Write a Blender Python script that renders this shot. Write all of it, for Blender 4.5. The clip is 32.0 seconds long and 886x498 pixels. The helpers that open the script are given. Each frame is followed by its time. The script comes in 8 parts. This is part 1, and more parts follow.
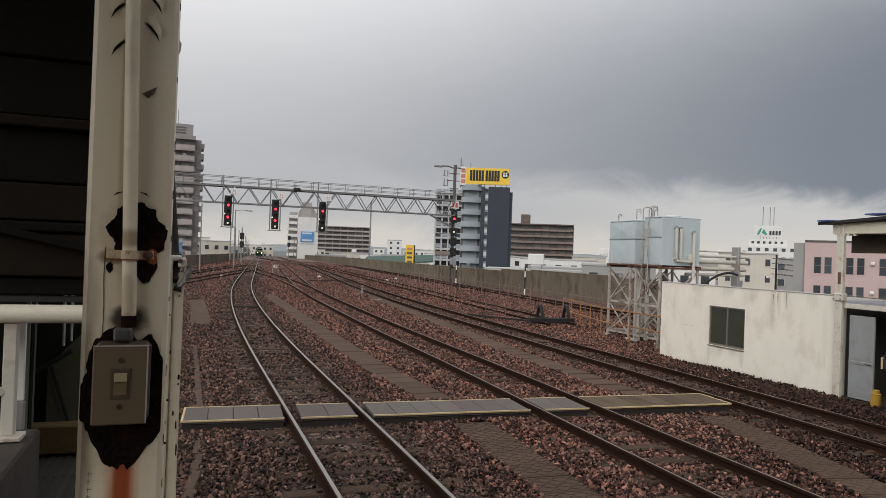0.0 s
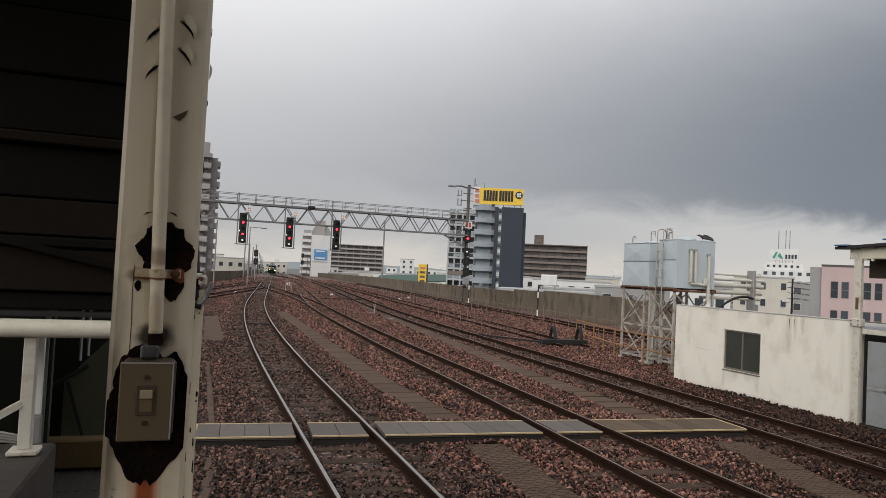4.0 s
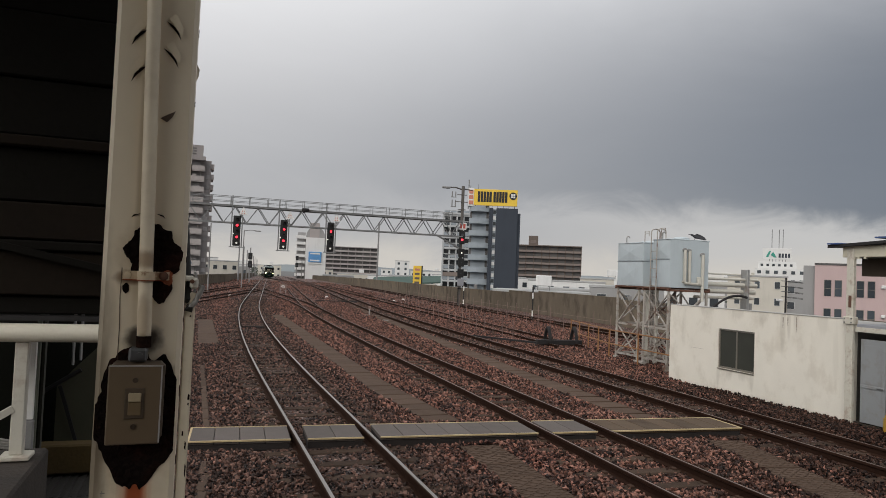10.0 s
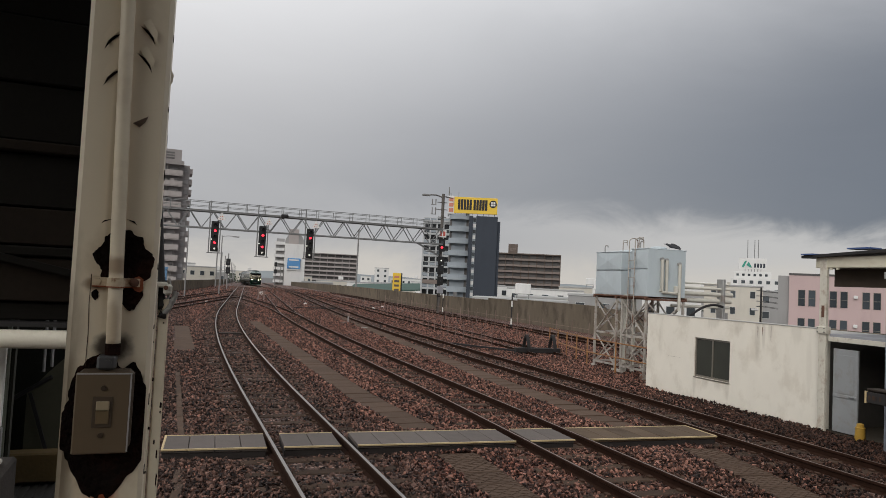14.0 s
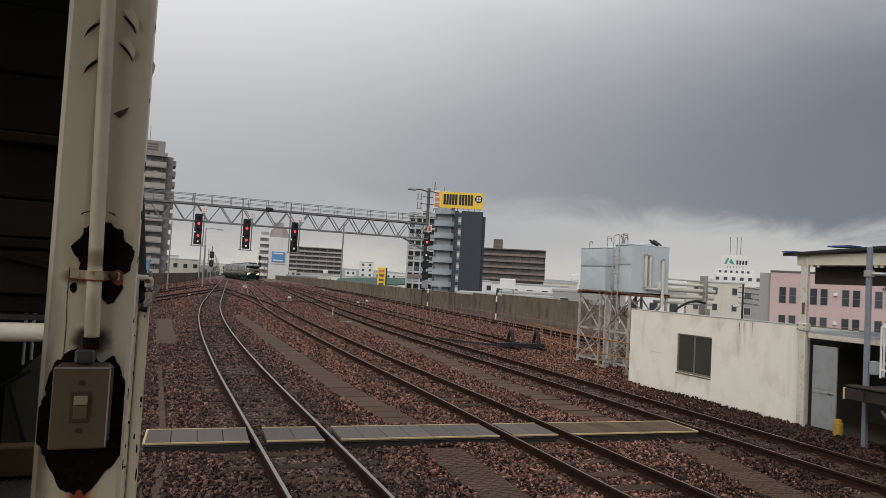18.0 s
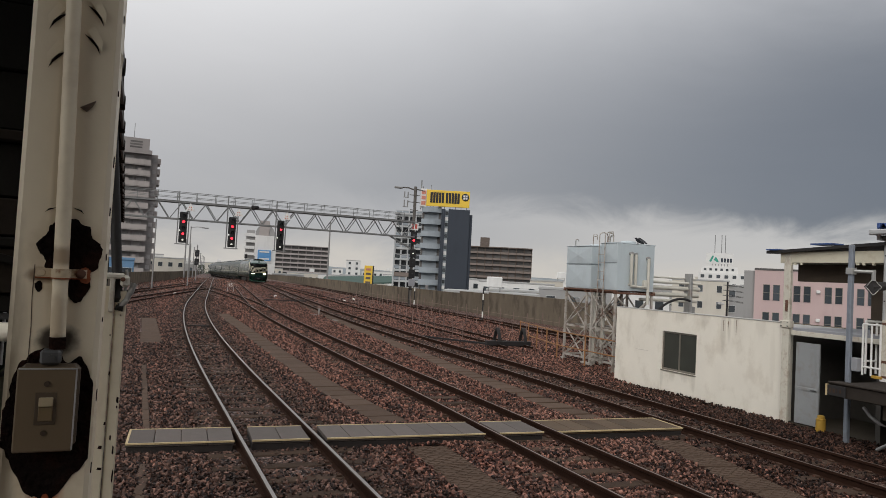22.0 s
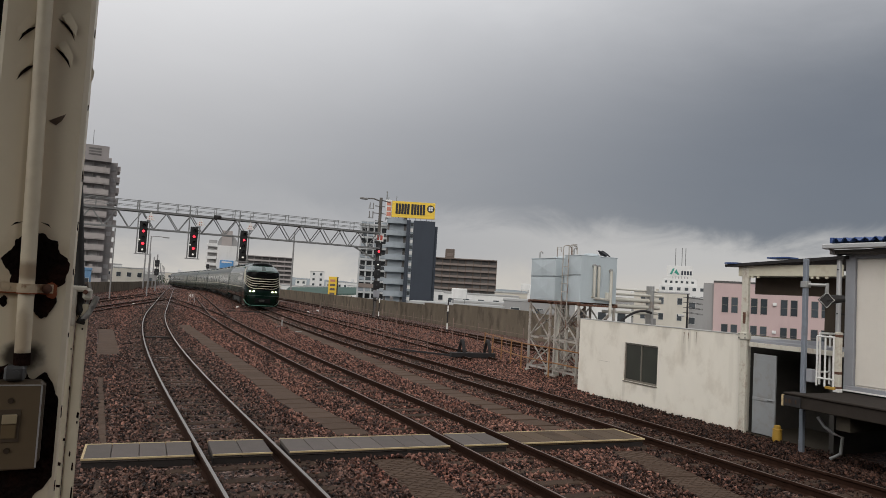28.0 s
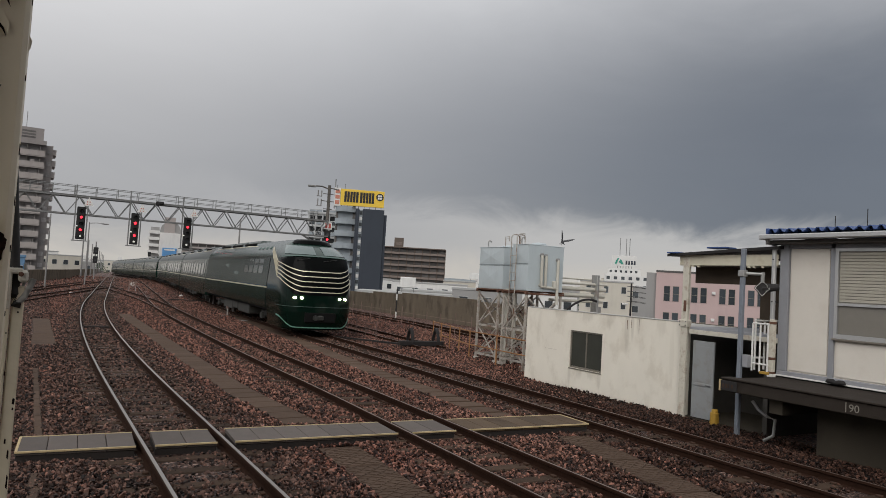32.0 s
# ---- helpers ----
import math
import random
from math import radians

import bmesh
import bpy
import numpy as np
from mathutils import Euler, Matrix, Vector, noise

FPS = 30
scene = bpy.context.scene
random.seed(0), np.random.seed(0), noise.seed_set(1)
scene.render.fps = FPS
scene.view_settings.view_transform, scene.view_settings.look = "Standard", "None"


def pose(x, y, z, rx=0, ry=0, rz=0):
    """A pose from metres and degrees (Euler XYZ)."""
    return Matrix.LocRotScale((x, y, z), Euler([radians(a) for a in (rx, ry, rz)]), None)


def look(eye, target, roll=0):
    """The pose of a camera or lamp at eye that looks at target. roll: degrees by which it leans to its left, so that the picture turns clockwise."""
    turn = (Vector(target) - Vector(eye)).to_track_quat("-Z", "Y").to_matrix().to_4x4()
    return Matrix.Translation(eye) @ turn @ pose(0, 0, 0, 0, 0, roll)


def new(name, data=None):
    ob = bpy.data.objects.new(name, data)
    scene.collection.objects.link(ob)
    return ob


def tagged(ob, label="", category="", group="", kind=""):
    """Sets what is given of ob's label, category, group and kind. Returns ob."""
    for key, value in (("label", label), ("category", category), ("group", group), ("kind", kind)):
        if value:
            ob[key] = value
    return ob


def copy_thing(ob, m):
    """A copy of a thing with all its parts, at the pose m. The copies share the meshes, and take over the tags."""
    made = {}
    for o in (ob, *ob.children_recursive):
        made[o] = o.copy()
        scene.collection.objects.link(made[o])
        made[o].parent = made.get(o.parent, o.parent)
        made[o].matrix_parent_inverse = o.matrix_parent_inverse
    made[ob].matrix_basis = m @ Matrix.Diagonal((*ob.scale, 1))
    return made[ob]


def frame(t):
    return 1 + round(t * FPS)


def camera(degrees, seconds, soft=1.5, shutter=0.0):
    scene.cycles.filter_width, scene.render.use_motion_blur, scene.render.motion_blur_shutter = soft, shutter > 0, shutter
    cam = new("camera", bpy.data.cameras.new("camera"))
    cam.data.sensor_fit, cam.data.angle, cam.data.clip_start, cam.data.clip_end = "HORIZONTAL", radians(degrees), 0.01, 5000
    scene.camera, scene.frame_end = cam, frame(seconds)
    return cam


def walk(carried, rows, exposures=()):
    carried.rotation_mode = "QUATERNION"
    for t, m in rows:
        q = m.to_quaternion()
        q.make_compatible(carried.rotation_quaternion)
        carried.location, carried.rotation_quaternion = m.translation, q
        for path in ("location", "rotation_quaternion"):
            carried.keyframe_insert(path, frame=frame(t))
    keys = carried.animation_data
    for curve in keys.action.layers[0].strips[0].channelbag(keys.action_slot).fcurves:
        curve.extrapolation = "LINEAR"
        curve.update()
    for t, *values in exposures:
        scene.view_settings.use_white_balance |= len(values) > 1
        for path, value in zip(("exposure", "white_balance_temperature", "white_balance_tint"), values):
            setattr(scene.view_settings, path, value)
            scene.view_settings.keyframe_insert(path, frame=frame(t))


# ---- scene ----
cam = camera(64.7, 32.0, soft=0.45)
PATH = [
    (0, (0.0, 0.001, 2.379), (0.687, 1.879, 2.393), 2.1),
    (0.5, (0.0, -0.004, 2.38), (0.694, 1.871, 2.407), 2.1),
    (1, (-0.006, -0.005, 2.38), (0.682, 1.873, 2.408), 2.3),
    (1.5, (-0.013, -0.007, 2.381), (0.673, 1.871, 2.427), 2.8),
    (2, (-0.012, -0.003, 2.383), (0.667, 1.878, 2.437), 2.8),
    (2.5, (-0.011, -0.003, 2.382), (0.667, 1.877, 2.437), 2.8),
    (3, (-0.015, -0.008, 2.382), (0.644, 1.879, 2.443), 2.9),
    (3.5, (-0.017, -0.007, 2.383), (0.635, 1.883, 2.455), 2.9),
    (5.5, (-0.008, -0.007, 2.381), (0.644, 1.883, 2.426), 2.4),
    (6, (-0.002, -0.004, 2.382), (0.662, 1.883, 2.424), 2.1),
    (6.5, (0.0, -0.004, 2.381), (0.669, 1.88, 2.419), 2.0),
    (7, (-0.003, -0.003, 2.382), (0.664, 1.882, 2.432), 2.4),
    (7.5, (-0.008, -0.005, 2.383), (0.661, 1.879, 2.446), 2.8),
    (8, (-0.006, -0.005, 2.382), (0.677, 1.873, 2.449), 2.6),
    (8.5, (0.0, -0.001, 2.382), (0.695, 1.873, 2.438), 2.3),
    (9, (0.0, -0.004, 2.381), (0.673, 1.879, 2.426), 2.1),
    (9.5, (-0.004, -0.008, 2.382), (0.668, 1.875, 2.445), 2.3),
    (10, (-0.009, -0.007, 2.381), (0.655, 1.878, 2.454), 2.4),
    (10.5, (-0.005, -0.004, 2.382), (0.668, 1.878, 2.454), 2.3),
    (11, (-0.001, -0.005, 2.382), (0.67, 1.877, 2.463), 2.2),
    (11.5, (-0.003, -0.008, 2.382), (0.69, 1.866, 2.465), 2.2),
    (12, (-0.005, -0.005, 2.383), (0.696, 1.866, 2.468), 2.6),
    (12.5, (-0.009, -0.005, 2.382), (0.705, 1.862, 2.465), 2.9),
    (13, (-0.007, -0.006, 2.382), (0.709, 1.86, 2.465), 2.9),
    (13.5, (-0.004, -0.005, 2.382), (0.707, 1.862, 2.468), 2.8),
    (14, (-0.002, -0.01, 2.383), (0.715, 1.855, 2.48), 2.8),
    (14.5, (-0.005, -0.006, 2.384), (0.715, 1.857, 2.48), 3.0),
    (16.5, (-0.003, -0.003, 2.384), (0.734, 1.855, 2.471), 3.2),
    (17, (-0.008, -0.005, 2.384), (0.721, 1.856, 2.469), 3.4),
    (17.5, (-0.009, -0.002, 2.385), (0.733, 1.853, 2.477), 3.4),
    (18, (0.001, -0.006, 2.384), (0.758, 1.843, 2.468), 3.2),
    (18.5, (0.004, 0.0, 2.384), (0.764, 1.848, 2.473), 3.3),
    (19, (0.007, 0.001, 2.384), (0.773, 1.846, 2.466), 3.2),
    (19.5, (0.009, -0.002, 2.385), (0.78, 1.841, 2.475), 3.2),
    (20, (0.012, -0.001, 2.384), (0.789, 1.84, 2.475), 3.3),
    (20.5, (0.015, -0.003, 2.385), (0.786, 1.84, 2.476), 2.9),
    (21, (0.017, 0.001, 2.385), (0.795, 1.841, 2.473), 2.8),
    (21.5, (0.019, 0.003, 2.384), (0.812, 1.837, 2.466), 3.0),
    (22, (0.021, 0.004, 2.384), (0.813, 1.839, 2.465), 3.1),
    (22.5, (0.023, 0.003, 2.385), (0.815, 1.838, 2.466), 3.0),
    (23, (0.024, 0.002, 2.385), (0.827, 1.832, 2.459), 3.1),
    (23.5, (0.02, -0.002, 2.386), (0.841, 1.821, 2.459), 3.1),
    (24, (0.02, -0.001, 2.385), (0.85, 1.817, 2.45), 3.2),
    (24.5, (0.02, 0.0, 2.386), (0.851, 1.818, 2.463), 3.2),
    (25, (0.022, -0.003, 2.387), (0.862, 1.81, 2.465), 2.9),
    (25.5, (0.021, -0.005, 2.388), (0.866, 1.806, 2.479), 2.8),
    (27.5, (0.006, -0.01, 2.39), (0.876, 1.787, 2.51), 3.2),
    (28, (0.007, -0.007, 2.39), (0.887, 1.785, 2.509), 3.3),
    (28.5, (0.009, -0.011, 2.39), (0.905, 1.773, 2.512), 3.4),
    (29, (0.011, -0.009, 2.389), (0.908, 1.775, 2.505), 3.3),
    (29.5, (0.013, -0.007, 2.387), (0.916, 1.774, 2.492), 3.5),
    (30, (0.014, -0.006, 2.386), (0.91, 1.78, 2.482), 3.5),
    (30.5, (0.01, -0.009, 2.387), (0.906, 1.776, 2.493), 3.6),
    (31, (0.003, -0.009, 2.388), (0.913, 1.769, 2.494), 3.8),
    (31.5, (0.007, -0.011, 2.385), (0.96, 1.744, 2.48), 3.8),
    (32, (0.003, -0.011, 2.375), (1.013, 1.712, 2.471), 3.4),
]
walk(cam, [(t, look(eye, target, roll)) for t, eye, target, roll in PATH], [(0.0, 0.02), (7.0, -0.02), (13.0, -0.13), (23.0, -0.13), (32.0, -0.22)])

# ---- sky and light ----
world = bpy.data.worlds.new("overcast_sky")
scene.world = world
world.use_nodes = True
wn, wl = world.node_tree.nodes, world.node_tree.links
wn.clear()


def wnode(kind, **values):
    n = wn.new(kind)
    for key, value in values.items():
        n.inputs[key].default_value = value
    return n


def wmath(op, a, b=None, c=None, clamp=False):
    n = wn.new("ShaderNodeMath")
    n.operation, n.use_clamp = op, clamp
    for k, v in enumerate((a, b, c)):
        if v is None:
            continue
        if isinstance(v, (int, float)):
            n.inputs[k].default_value = v
        else:
            wl.new(v, n.inputs[k])
    return n.outputs[0]


def wramp(value, lo, hi):
    n = wn.new("ShaderNodeMapRange")
    n.interpolation_type = "SMOOTHSTEP"
    wl.new(value, n.inputs["Value"])
    n.inputs["From Min"].default_value, n.inputs["From Max"].default_value = lo, hi
    return n.outputs["Result"]


def wmix(fac, a, b):
    n = wn.new("ShaderNodeMix")
    n.data_type = "RGBA"
    wl.new(fac, n.inputs["Factor"])
    for key, v in (("A", a), ("B", b)):
        sock = [i for i in n.inputs if i.name == key and i.type == "RGBA"][0]
        if isinstance(v, tuple):
            sock.default_value = (*v, 1)
        else:
            wl.new(v, sock)
    return [o for o in n.outputs if o.type == "RGBA"][0]


coord = wn.new("ShaderNodeTexCoord")
split = wn.new("ShaderNodeSeparateXYZ")
wl.new(coord.outputs["Generated"], split.inputs[0])
dx, dy, dz = split.outputs
azimuth = wmath("ARCTAN2", dx, dy)          # 0 along the tracks, growing to the right
height = wmath("ARCSINE", dz)
stretch = wn.new("ShaderNodeMapping")
stretch.inputs["Scale"].default_value = (1.0, 1.0, 2.6)
wl.new(coord.outputs["Generated"], stretch.inputs["Vector"])
clouds = wnode("ShaderNodeTexNoise", Scale=1.7, Detail=7.0, Roughness=0.55, Distortion=0.5)
wl.new(stretch.outputs[0], clouds.inputs["Vector"])
fine = wnode("ShaderNodeTexNoise", Scale=6.0, Detail=6.0, Roughness=0.6, Distortion=0.8)
wl.new(stretch.outputs[0], fine.inputs["Vector"])
drift = wmath("MULTIPLY_ADD", clouds.outputs["Fac"], 0.30, -0.15)
ragged = wmath("MULTIPLY_ADD", fine.outputs["Fac"], 0.16, -0.08)
# the rain cloud: thickest low in the east, thinning towards the west and the zenith
side = wramp(wmath("ADD", azimuth, wmath("MULTIPLY", drift, 1.2)), -0.08, 1.0)
rise = wmath("ADD", height, wmath("MULTIPLY", ragged, 0.55))
edge = wmath("MULTIPLY_ADD", azimuth, -0.03, 0.098)
base = wramp(wmath("SUBTRACT", rise, edge), -0.004, 0.044)
top = wmath("SUBTRACT", 1.0, wramp(wmath("ADD", height, drift), 0.16, 0.62))
dark = wmath("MULTIPLY", wmath("MULTIPLY", side, base), wmath("MULTIPLY_ADD", top, 0.75, 0.25), clamp=True)
mottle = wmath("ADD", wmath("MULTIPLY_ADD", drift, 0.55, 1.0), wmath("MULTIPLY", ragged, 0.35))
bank = wmix(wramp(azimuth, 0.35, 0.75), (0.335, 0.336, 0.346), (0.42, 0.414, 0.41))
low = wmix(wramp(wmath("ADD", height, wmath("MULTIPLY", ragged, 0.5)), 0.005, 0.062), (0.475, 0.452, 0.42), bank)
middle = wmix(wramp(height, 0.06, 0.30), low, (0.465, 0.463, 0.472))
grey = wmix(wramp(height, 0.2, 0.5), middle, (0.775, 0.775, 0.785))
veil = wmix(dark, grey, (0.130, 0.145, 0.172))
sky = wn.new("ShaderNodeTexSky")
sky.sky_type, sky.sun_disc = "NISHITA", False
sky.sun_elevation, sky.sun_rotation = radians(33), radians(250)
shine = wn.new("ShaderNodeVectorMath")
shine.operation = "SCALE"
wl.new(veil, shine.inputs[0])
wl.new(mottle, shine.inputs["Scale"])
cloudy = wnode("ShaderNodeBackground", Strength=1.42)
wl.new(shine.outputs[0], cloudy.inputs["Color"])
blue = wnode("ShaderNodeBackground", Strength=0.06)
wl.new(sky.outputs[0], blue.inputs["Color"])
blend = wnode("ShaderNodeMixShader", Fac=0.06)
wl.new(cloudy.outputs[0], blend.inputs[1])
wl.new(blue.outputs[0], blend.inputs[2])
wout = wn.new("ShaderNodeOutputWorld")
wl.new(blend.outputs[0], wout.inputs["Surface"])

sun = new("sun", bpy.data.lights.new("sun", "SUN"))
sun.data.energy, sun.data.angle, sun.data.color = 1.58, radians(45), (1.0, 0.96, 0.90)
sun.matrix_world = look((-45, -45, 42), (0, 0, 0))

# ---- materials ----
def mat(name, color, rough=0.7, metal=0.0, vary=0.25, scale=6.0, fine=60.0, bump=0.15, tint=None, tint_scale=1.2,
        tint_amount=0.5, streak=1.0, island=0.0, tail=0.0, each=0.0, spec=0.5, emit=0.0, emit_color=None):
    """Colour with variation at two scales, a second colour in stains, and fine relief, at real-world size."""
    m = bpy.data.materials.new(name)
    m.use_nodes = True
    n, l = m.node_tree.nodes, m.node_tree.links
    b = n["Principled BSDF"]
    tc = n.new("ShaderNodeTexCoord")
    mp = n.new("ShaderNodeMapping")
    mp.inputs["Scale"].default_value = (1, 1, streak)
    l.new(tc.outputs["Object"], mp.inputs["Vector"])
    big = n.new("ShaderNodeTexNoise")
    big.inputs["Scale"].default_value, big.inputs["Detail"].default_value = scale, 5
    small = n.new("ShaderNodeTexNoise")
    small.inputs["Scale"].default_value, small.inputs["Detail"].default_value = fine, 4
    l.new(mp.outputs[0], big.inputs["Vector"])
    l.new(tc.outputs["Object"], small.inputs["Vector"])

    def math_(op, a, c):
        q = n.new("ShaderNodeMath")
        q.operation = op
        for k, v in enumerate((a, c)):
            if isinstance(v, (int, float)):
                q.inputs[k].default_value = v
            else:
                l.new(v, q.inputs[k])
        return q.outputs[0]

    amount = math_("ADD", math_("MULTIPLY", math_("SUBTRACT", big.outputs["Fac"], 0.5), 2 * vary),
                   math_("MULTIPLY", math_("SUBTRACT", small.outputs["Fac"], 0.5), 1.4 * vary))
    if island:
        geo = n.new("ShaderNodeNewGeometry")
        amount = math_("ADD", amount, math_("MULTIPLY", math_("SUBTRACT", geo.outputs["Random Per Island"], 0.5), 2 * island))
    if tail:
        geo = n.new("ShaderNodeNewGeometry")
        odd = math_("POWER", geo.outputs["Random Per Island"], 2.2)
        amount = math_("ADD", amount, math_("MULTIPLY", math_("SUBTRACT", odd, 0.31), 3.0 * tail))
    if each:
        info = n.new("ShaderNodeObjectInfo")
        amount = math_("ADD", amount, math_("MULTIPLY", math_("SUBTRACT", info.outputs["Random"], 0.5), 2 * each))
    factor = math_("ADD", amount, 1.0)
    col = n.new("ShaderNodeVectorMath")
    col.operation = "SCALE"
    source = n.new("ShaderNodeRGB")
    source.outputs[0].default_value = (*color, 1)
    colour = source.outputs[0]
    if tint:
        stain = n.new("ShaderNodeTexNoise")
        stain.inputs["Scale"].default_value, stain.inputs["Detail"].default_value = tint_scale, 6
        stain.inputs["Roughness"].default_value = 0.65
        l.new(mp.outputs[0], stain.inputs["Vector"])
        ramp = n.new("ShaderNodeMapRange")
        ramp.interpolation_type = "SMOOTHSTEP"
        l.new(stain.outputs["Fac"], ramp.inputs["Value"])
        ramp.inputs["From Min"].default_value, ramp.inputs["From Max"].default_value = 0.48, 0.68
        ramp.inputs["To Max"].default_value = tint_amount
        mix = n.new("ShaderNodeMix")
        mix.data_type = "RGBA"
        l.new(ramp.outputs["Result"], mix.inputs[0])
        l.new(colour, mix.inputs[6])
        mix.inputs[7].default_value = (*tint, 1)
        colour = mix.outputs[2]
    l.new(colour, col.inputs[0])
    l.new(factor, col.inputs["Scale"])
    l.new(col.outputs[0], b.inputs["Base Color"])
    b.inputs["Roughness"].default_value, b.inputs["Metallic"].default_value = rough, metal
    b.inputs["Specular IOR Level"].default_value = spec
    if bump:
        bp = n.new("ShaderNodeBump")
        bp.inputs["Strength"].default_value, bp.inputs["Distance"].default_value = bump, 0.01
        l.new(small.outputs["Fac"], bp.inputs["Height"])
        l.new(bp.outputs[0], b.inputs["Normal"])
    if emit:
        b.inputs["Emission Color"].default_value = (*(emit_color or color), 1)
        b.inputs["Emission Strength"].default_value = emit
    return m


def glass_pane(name, color, rough=0.06):
    return mat(name, color, rough, vary=0.1, bump=0.0, spec=0.8)


def ballast(name, dark, mid, pale, size, gap=0.06, patch=(0.75, 1.25)):
    """Packed crushed stone seen as cells of their own colour with dark gaps, size in metres."""
    m = bpy.data.materials.new(name)
    m.use_nodes = True
    n, l = m.node_tree.nodes, m.node_tree.links
    b = n["Principled BSDF"]
    tc = n.new("ShaderNodeTexCoord")
    wob = n.new("ShaderNodeTexNoise")
    wob.inputs["Scale"].default_value = 1.6 / size
    push = n.new("ShaderNodeVectorMath")
    push.operation = "MULTIPLY_ADD"
    push.inputs[1].default_value = (size * 0.7, size * 0.7, 0)
    l.new(tc.outputs["Object"], wob.inputs["Vector"])
    l.new(wob.outputs["Color"], push.inputs[0])
    l.new(tc.outputs["Object"], push.inputs[2])
    cell, rim = n.new("ShaderNodeTexVoronoi"), n.new("ShaderNodeTexVoronoi")
    rim.feature = "DISTANCE_TO_EDGE"
    for v in (cell, rim):
        v.inputs["Scale"].default_value = 1 / size
        l.new(push.outputs[0], v.inputs["Vector"])
    pick = n.new("ShaderNodeSeparateColor")
    l.new(cell.outputs["Color"], pick.inputs[0])
    ramp = n.new("ShaderNodeValToRGB")
    e = ramp.color_ramp.elements
    e[0].position, e[0].color = 0.1, (*dark, 1)
    e[1].position, e[1].color = 1.0, (*pale, 1)
    k = e.new(0.62)
    k.color = (*mid, 1)
    l.new(pick.outputs[0], ramp.inputs[0])
    edge_ = n.new("ShaderNodeMapRange")
    edge_.inputs["From Max"].default_value, edge_.inputs["To Min"].default_value = 0.27, gap
    l.new(rim.outputs["Distance"], edge_.inputs["Value"])
    wide = n.new("ShaderNodeTexNoise")
    wide.inputs["Scale"].default_value, wide.inputs["Detail"].default_value = 0.45, 6
    l.new(tc.outputs["Object"], wide.inputs["Vector"])
    area = n.new("ShaderNodeMapRange")
    area.inputs["From Min"].default_value, area.inputs["From Max"].default_value = 0.3, 0.7
    area.inputs["To Min"].default_value, area.inputs["To Max"].default_value = patch
    l.new(wide.outputs["Fac"], area.inputs["Value"])
    both = n.new("ShaderNodeMath")
    both.operation = "MULTIPLY"
    l.new(edge_.outputs[0], both.inputs[0])
    l.new(area.outputs[0], both.inputs[1])
    col = n.new("ShaderNodeVectorMath")
    col.operation = "SCALE"
    l.new(ramp.outputs[0], col.inputs[0])
    l.new(both.outputs[0], col.inputs["Scale"])
    l.new(col.outputs[0], b.inputs["Base Color"])
    wet = n.new("ShaderNodeMapRange")
    wet.inputs["To Min"].default_value, wet.inputs["To Max"].default_value = 0.42, 0.85
    l.new(pick.outputs[1], wet.inputs["Value"])
    l.new(wet.outputs[0], b.inputs["Roughness"])
    b.inputs["Specular IOR Level"].default_value = 0.3
    bp = n.new("ShaderNodeBump")
    bp.inputs["Strength"].default_value, bp.inputs["Distance"].default_value = 0.9, size * 0.5
    l.new(edge_.outputs[0], bp.inputs["Height"])
    l.new(bp.outputs[0], b.inputs["Normal"])
    return m


M = {}
M["stone"] = mat("ballast_stone", (0.138, 0.068, 0.050), 0.6, spec=0.25, vary=0.25, scale=0.8, fine=90, bump=0.3, tail=0.95,
                 tint=(0.104, 0.042, 0.030), tint_scale=0.35, tint_amount=0.8)
M["stone_dark"] = mat("grey_brown_ballast_stone", (0.090, 0.050, 0.038), 0.6, spec=0.25, vary=0.25, scale=0.8, fine=90, bump=0.3, tail=0.95)
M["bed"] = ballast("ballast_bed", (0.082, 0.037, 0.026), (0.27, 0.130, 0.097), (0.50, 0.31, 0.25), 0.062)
# Shade beside the east platform, put into the stone colour.
M["stone_shade"] = mat("shade_darkened_ballast_stone", (0.041, 0.021, 0.015), 0.6, spec=0.14, vary=0.3, scale=0.8, fine=90, bump=0.3, tail=0.95)
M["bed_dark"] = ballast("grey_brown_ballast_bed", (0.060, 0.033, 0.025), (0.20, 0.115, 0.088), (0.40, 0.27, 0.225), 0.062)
M["deck_rusty"] = mat("rust_stained_crossing_board", (0.095, 0.066, 0.043), 0.7, spec=0.15, vary=0.25, scale=3, bump=0.2, each=0.2, tint=(0.055, 0.030, 0.018), tint_scale=1.2, tint_amount=0.7)
M["sleeper"] = mat("sleeper_concrete", (0.060, 0.040, 0.029), 0.8, spec=0.08, vary=0.3, scale=7, bump=0.4, each=0.25)
M["rail_bright"] = mat("rail_polished_steel", (0.30, 0.28, 0.26), 0.36, 0.8, vary=0.12, bump=0.05)
M["rail_dull"] = mat("rail_dull_steel", (0.20, 0.15, 0.125), 0.42, 0.6, vary=0.2, bump=0.1)
M["rail_rust"] = mat("rail_rust", (0.030, 0.015, 0.010), 0.85, 0.0, spec=0.06, vary=0.35, scale=10, bump=0.4)
M["clip"] = mat("rail_clip_iron", (0.07, 0.042, 0.03), 0.8, 0.1, spec=0.1)
M["duct"] = mat("trough_lid_concrete", (0.098, 0.067, 0.050), 0.85, spec=0.08, vary=0.25, scale=4, bump=0.35, each=0.12,
                tint=(0.062, 0.046, 0.039), tint_scale=1.4)
M["deck"] = mat("crossing_grey_rubber", (0.122, 0.104, 0.094), 0.7, spec=0.15, vary=0.15, scale=5, bump=0.2, each=0.10,
                tint=(0.095, 0.055, 0.035), tint_scale=0.5, tint_amount=0.6)
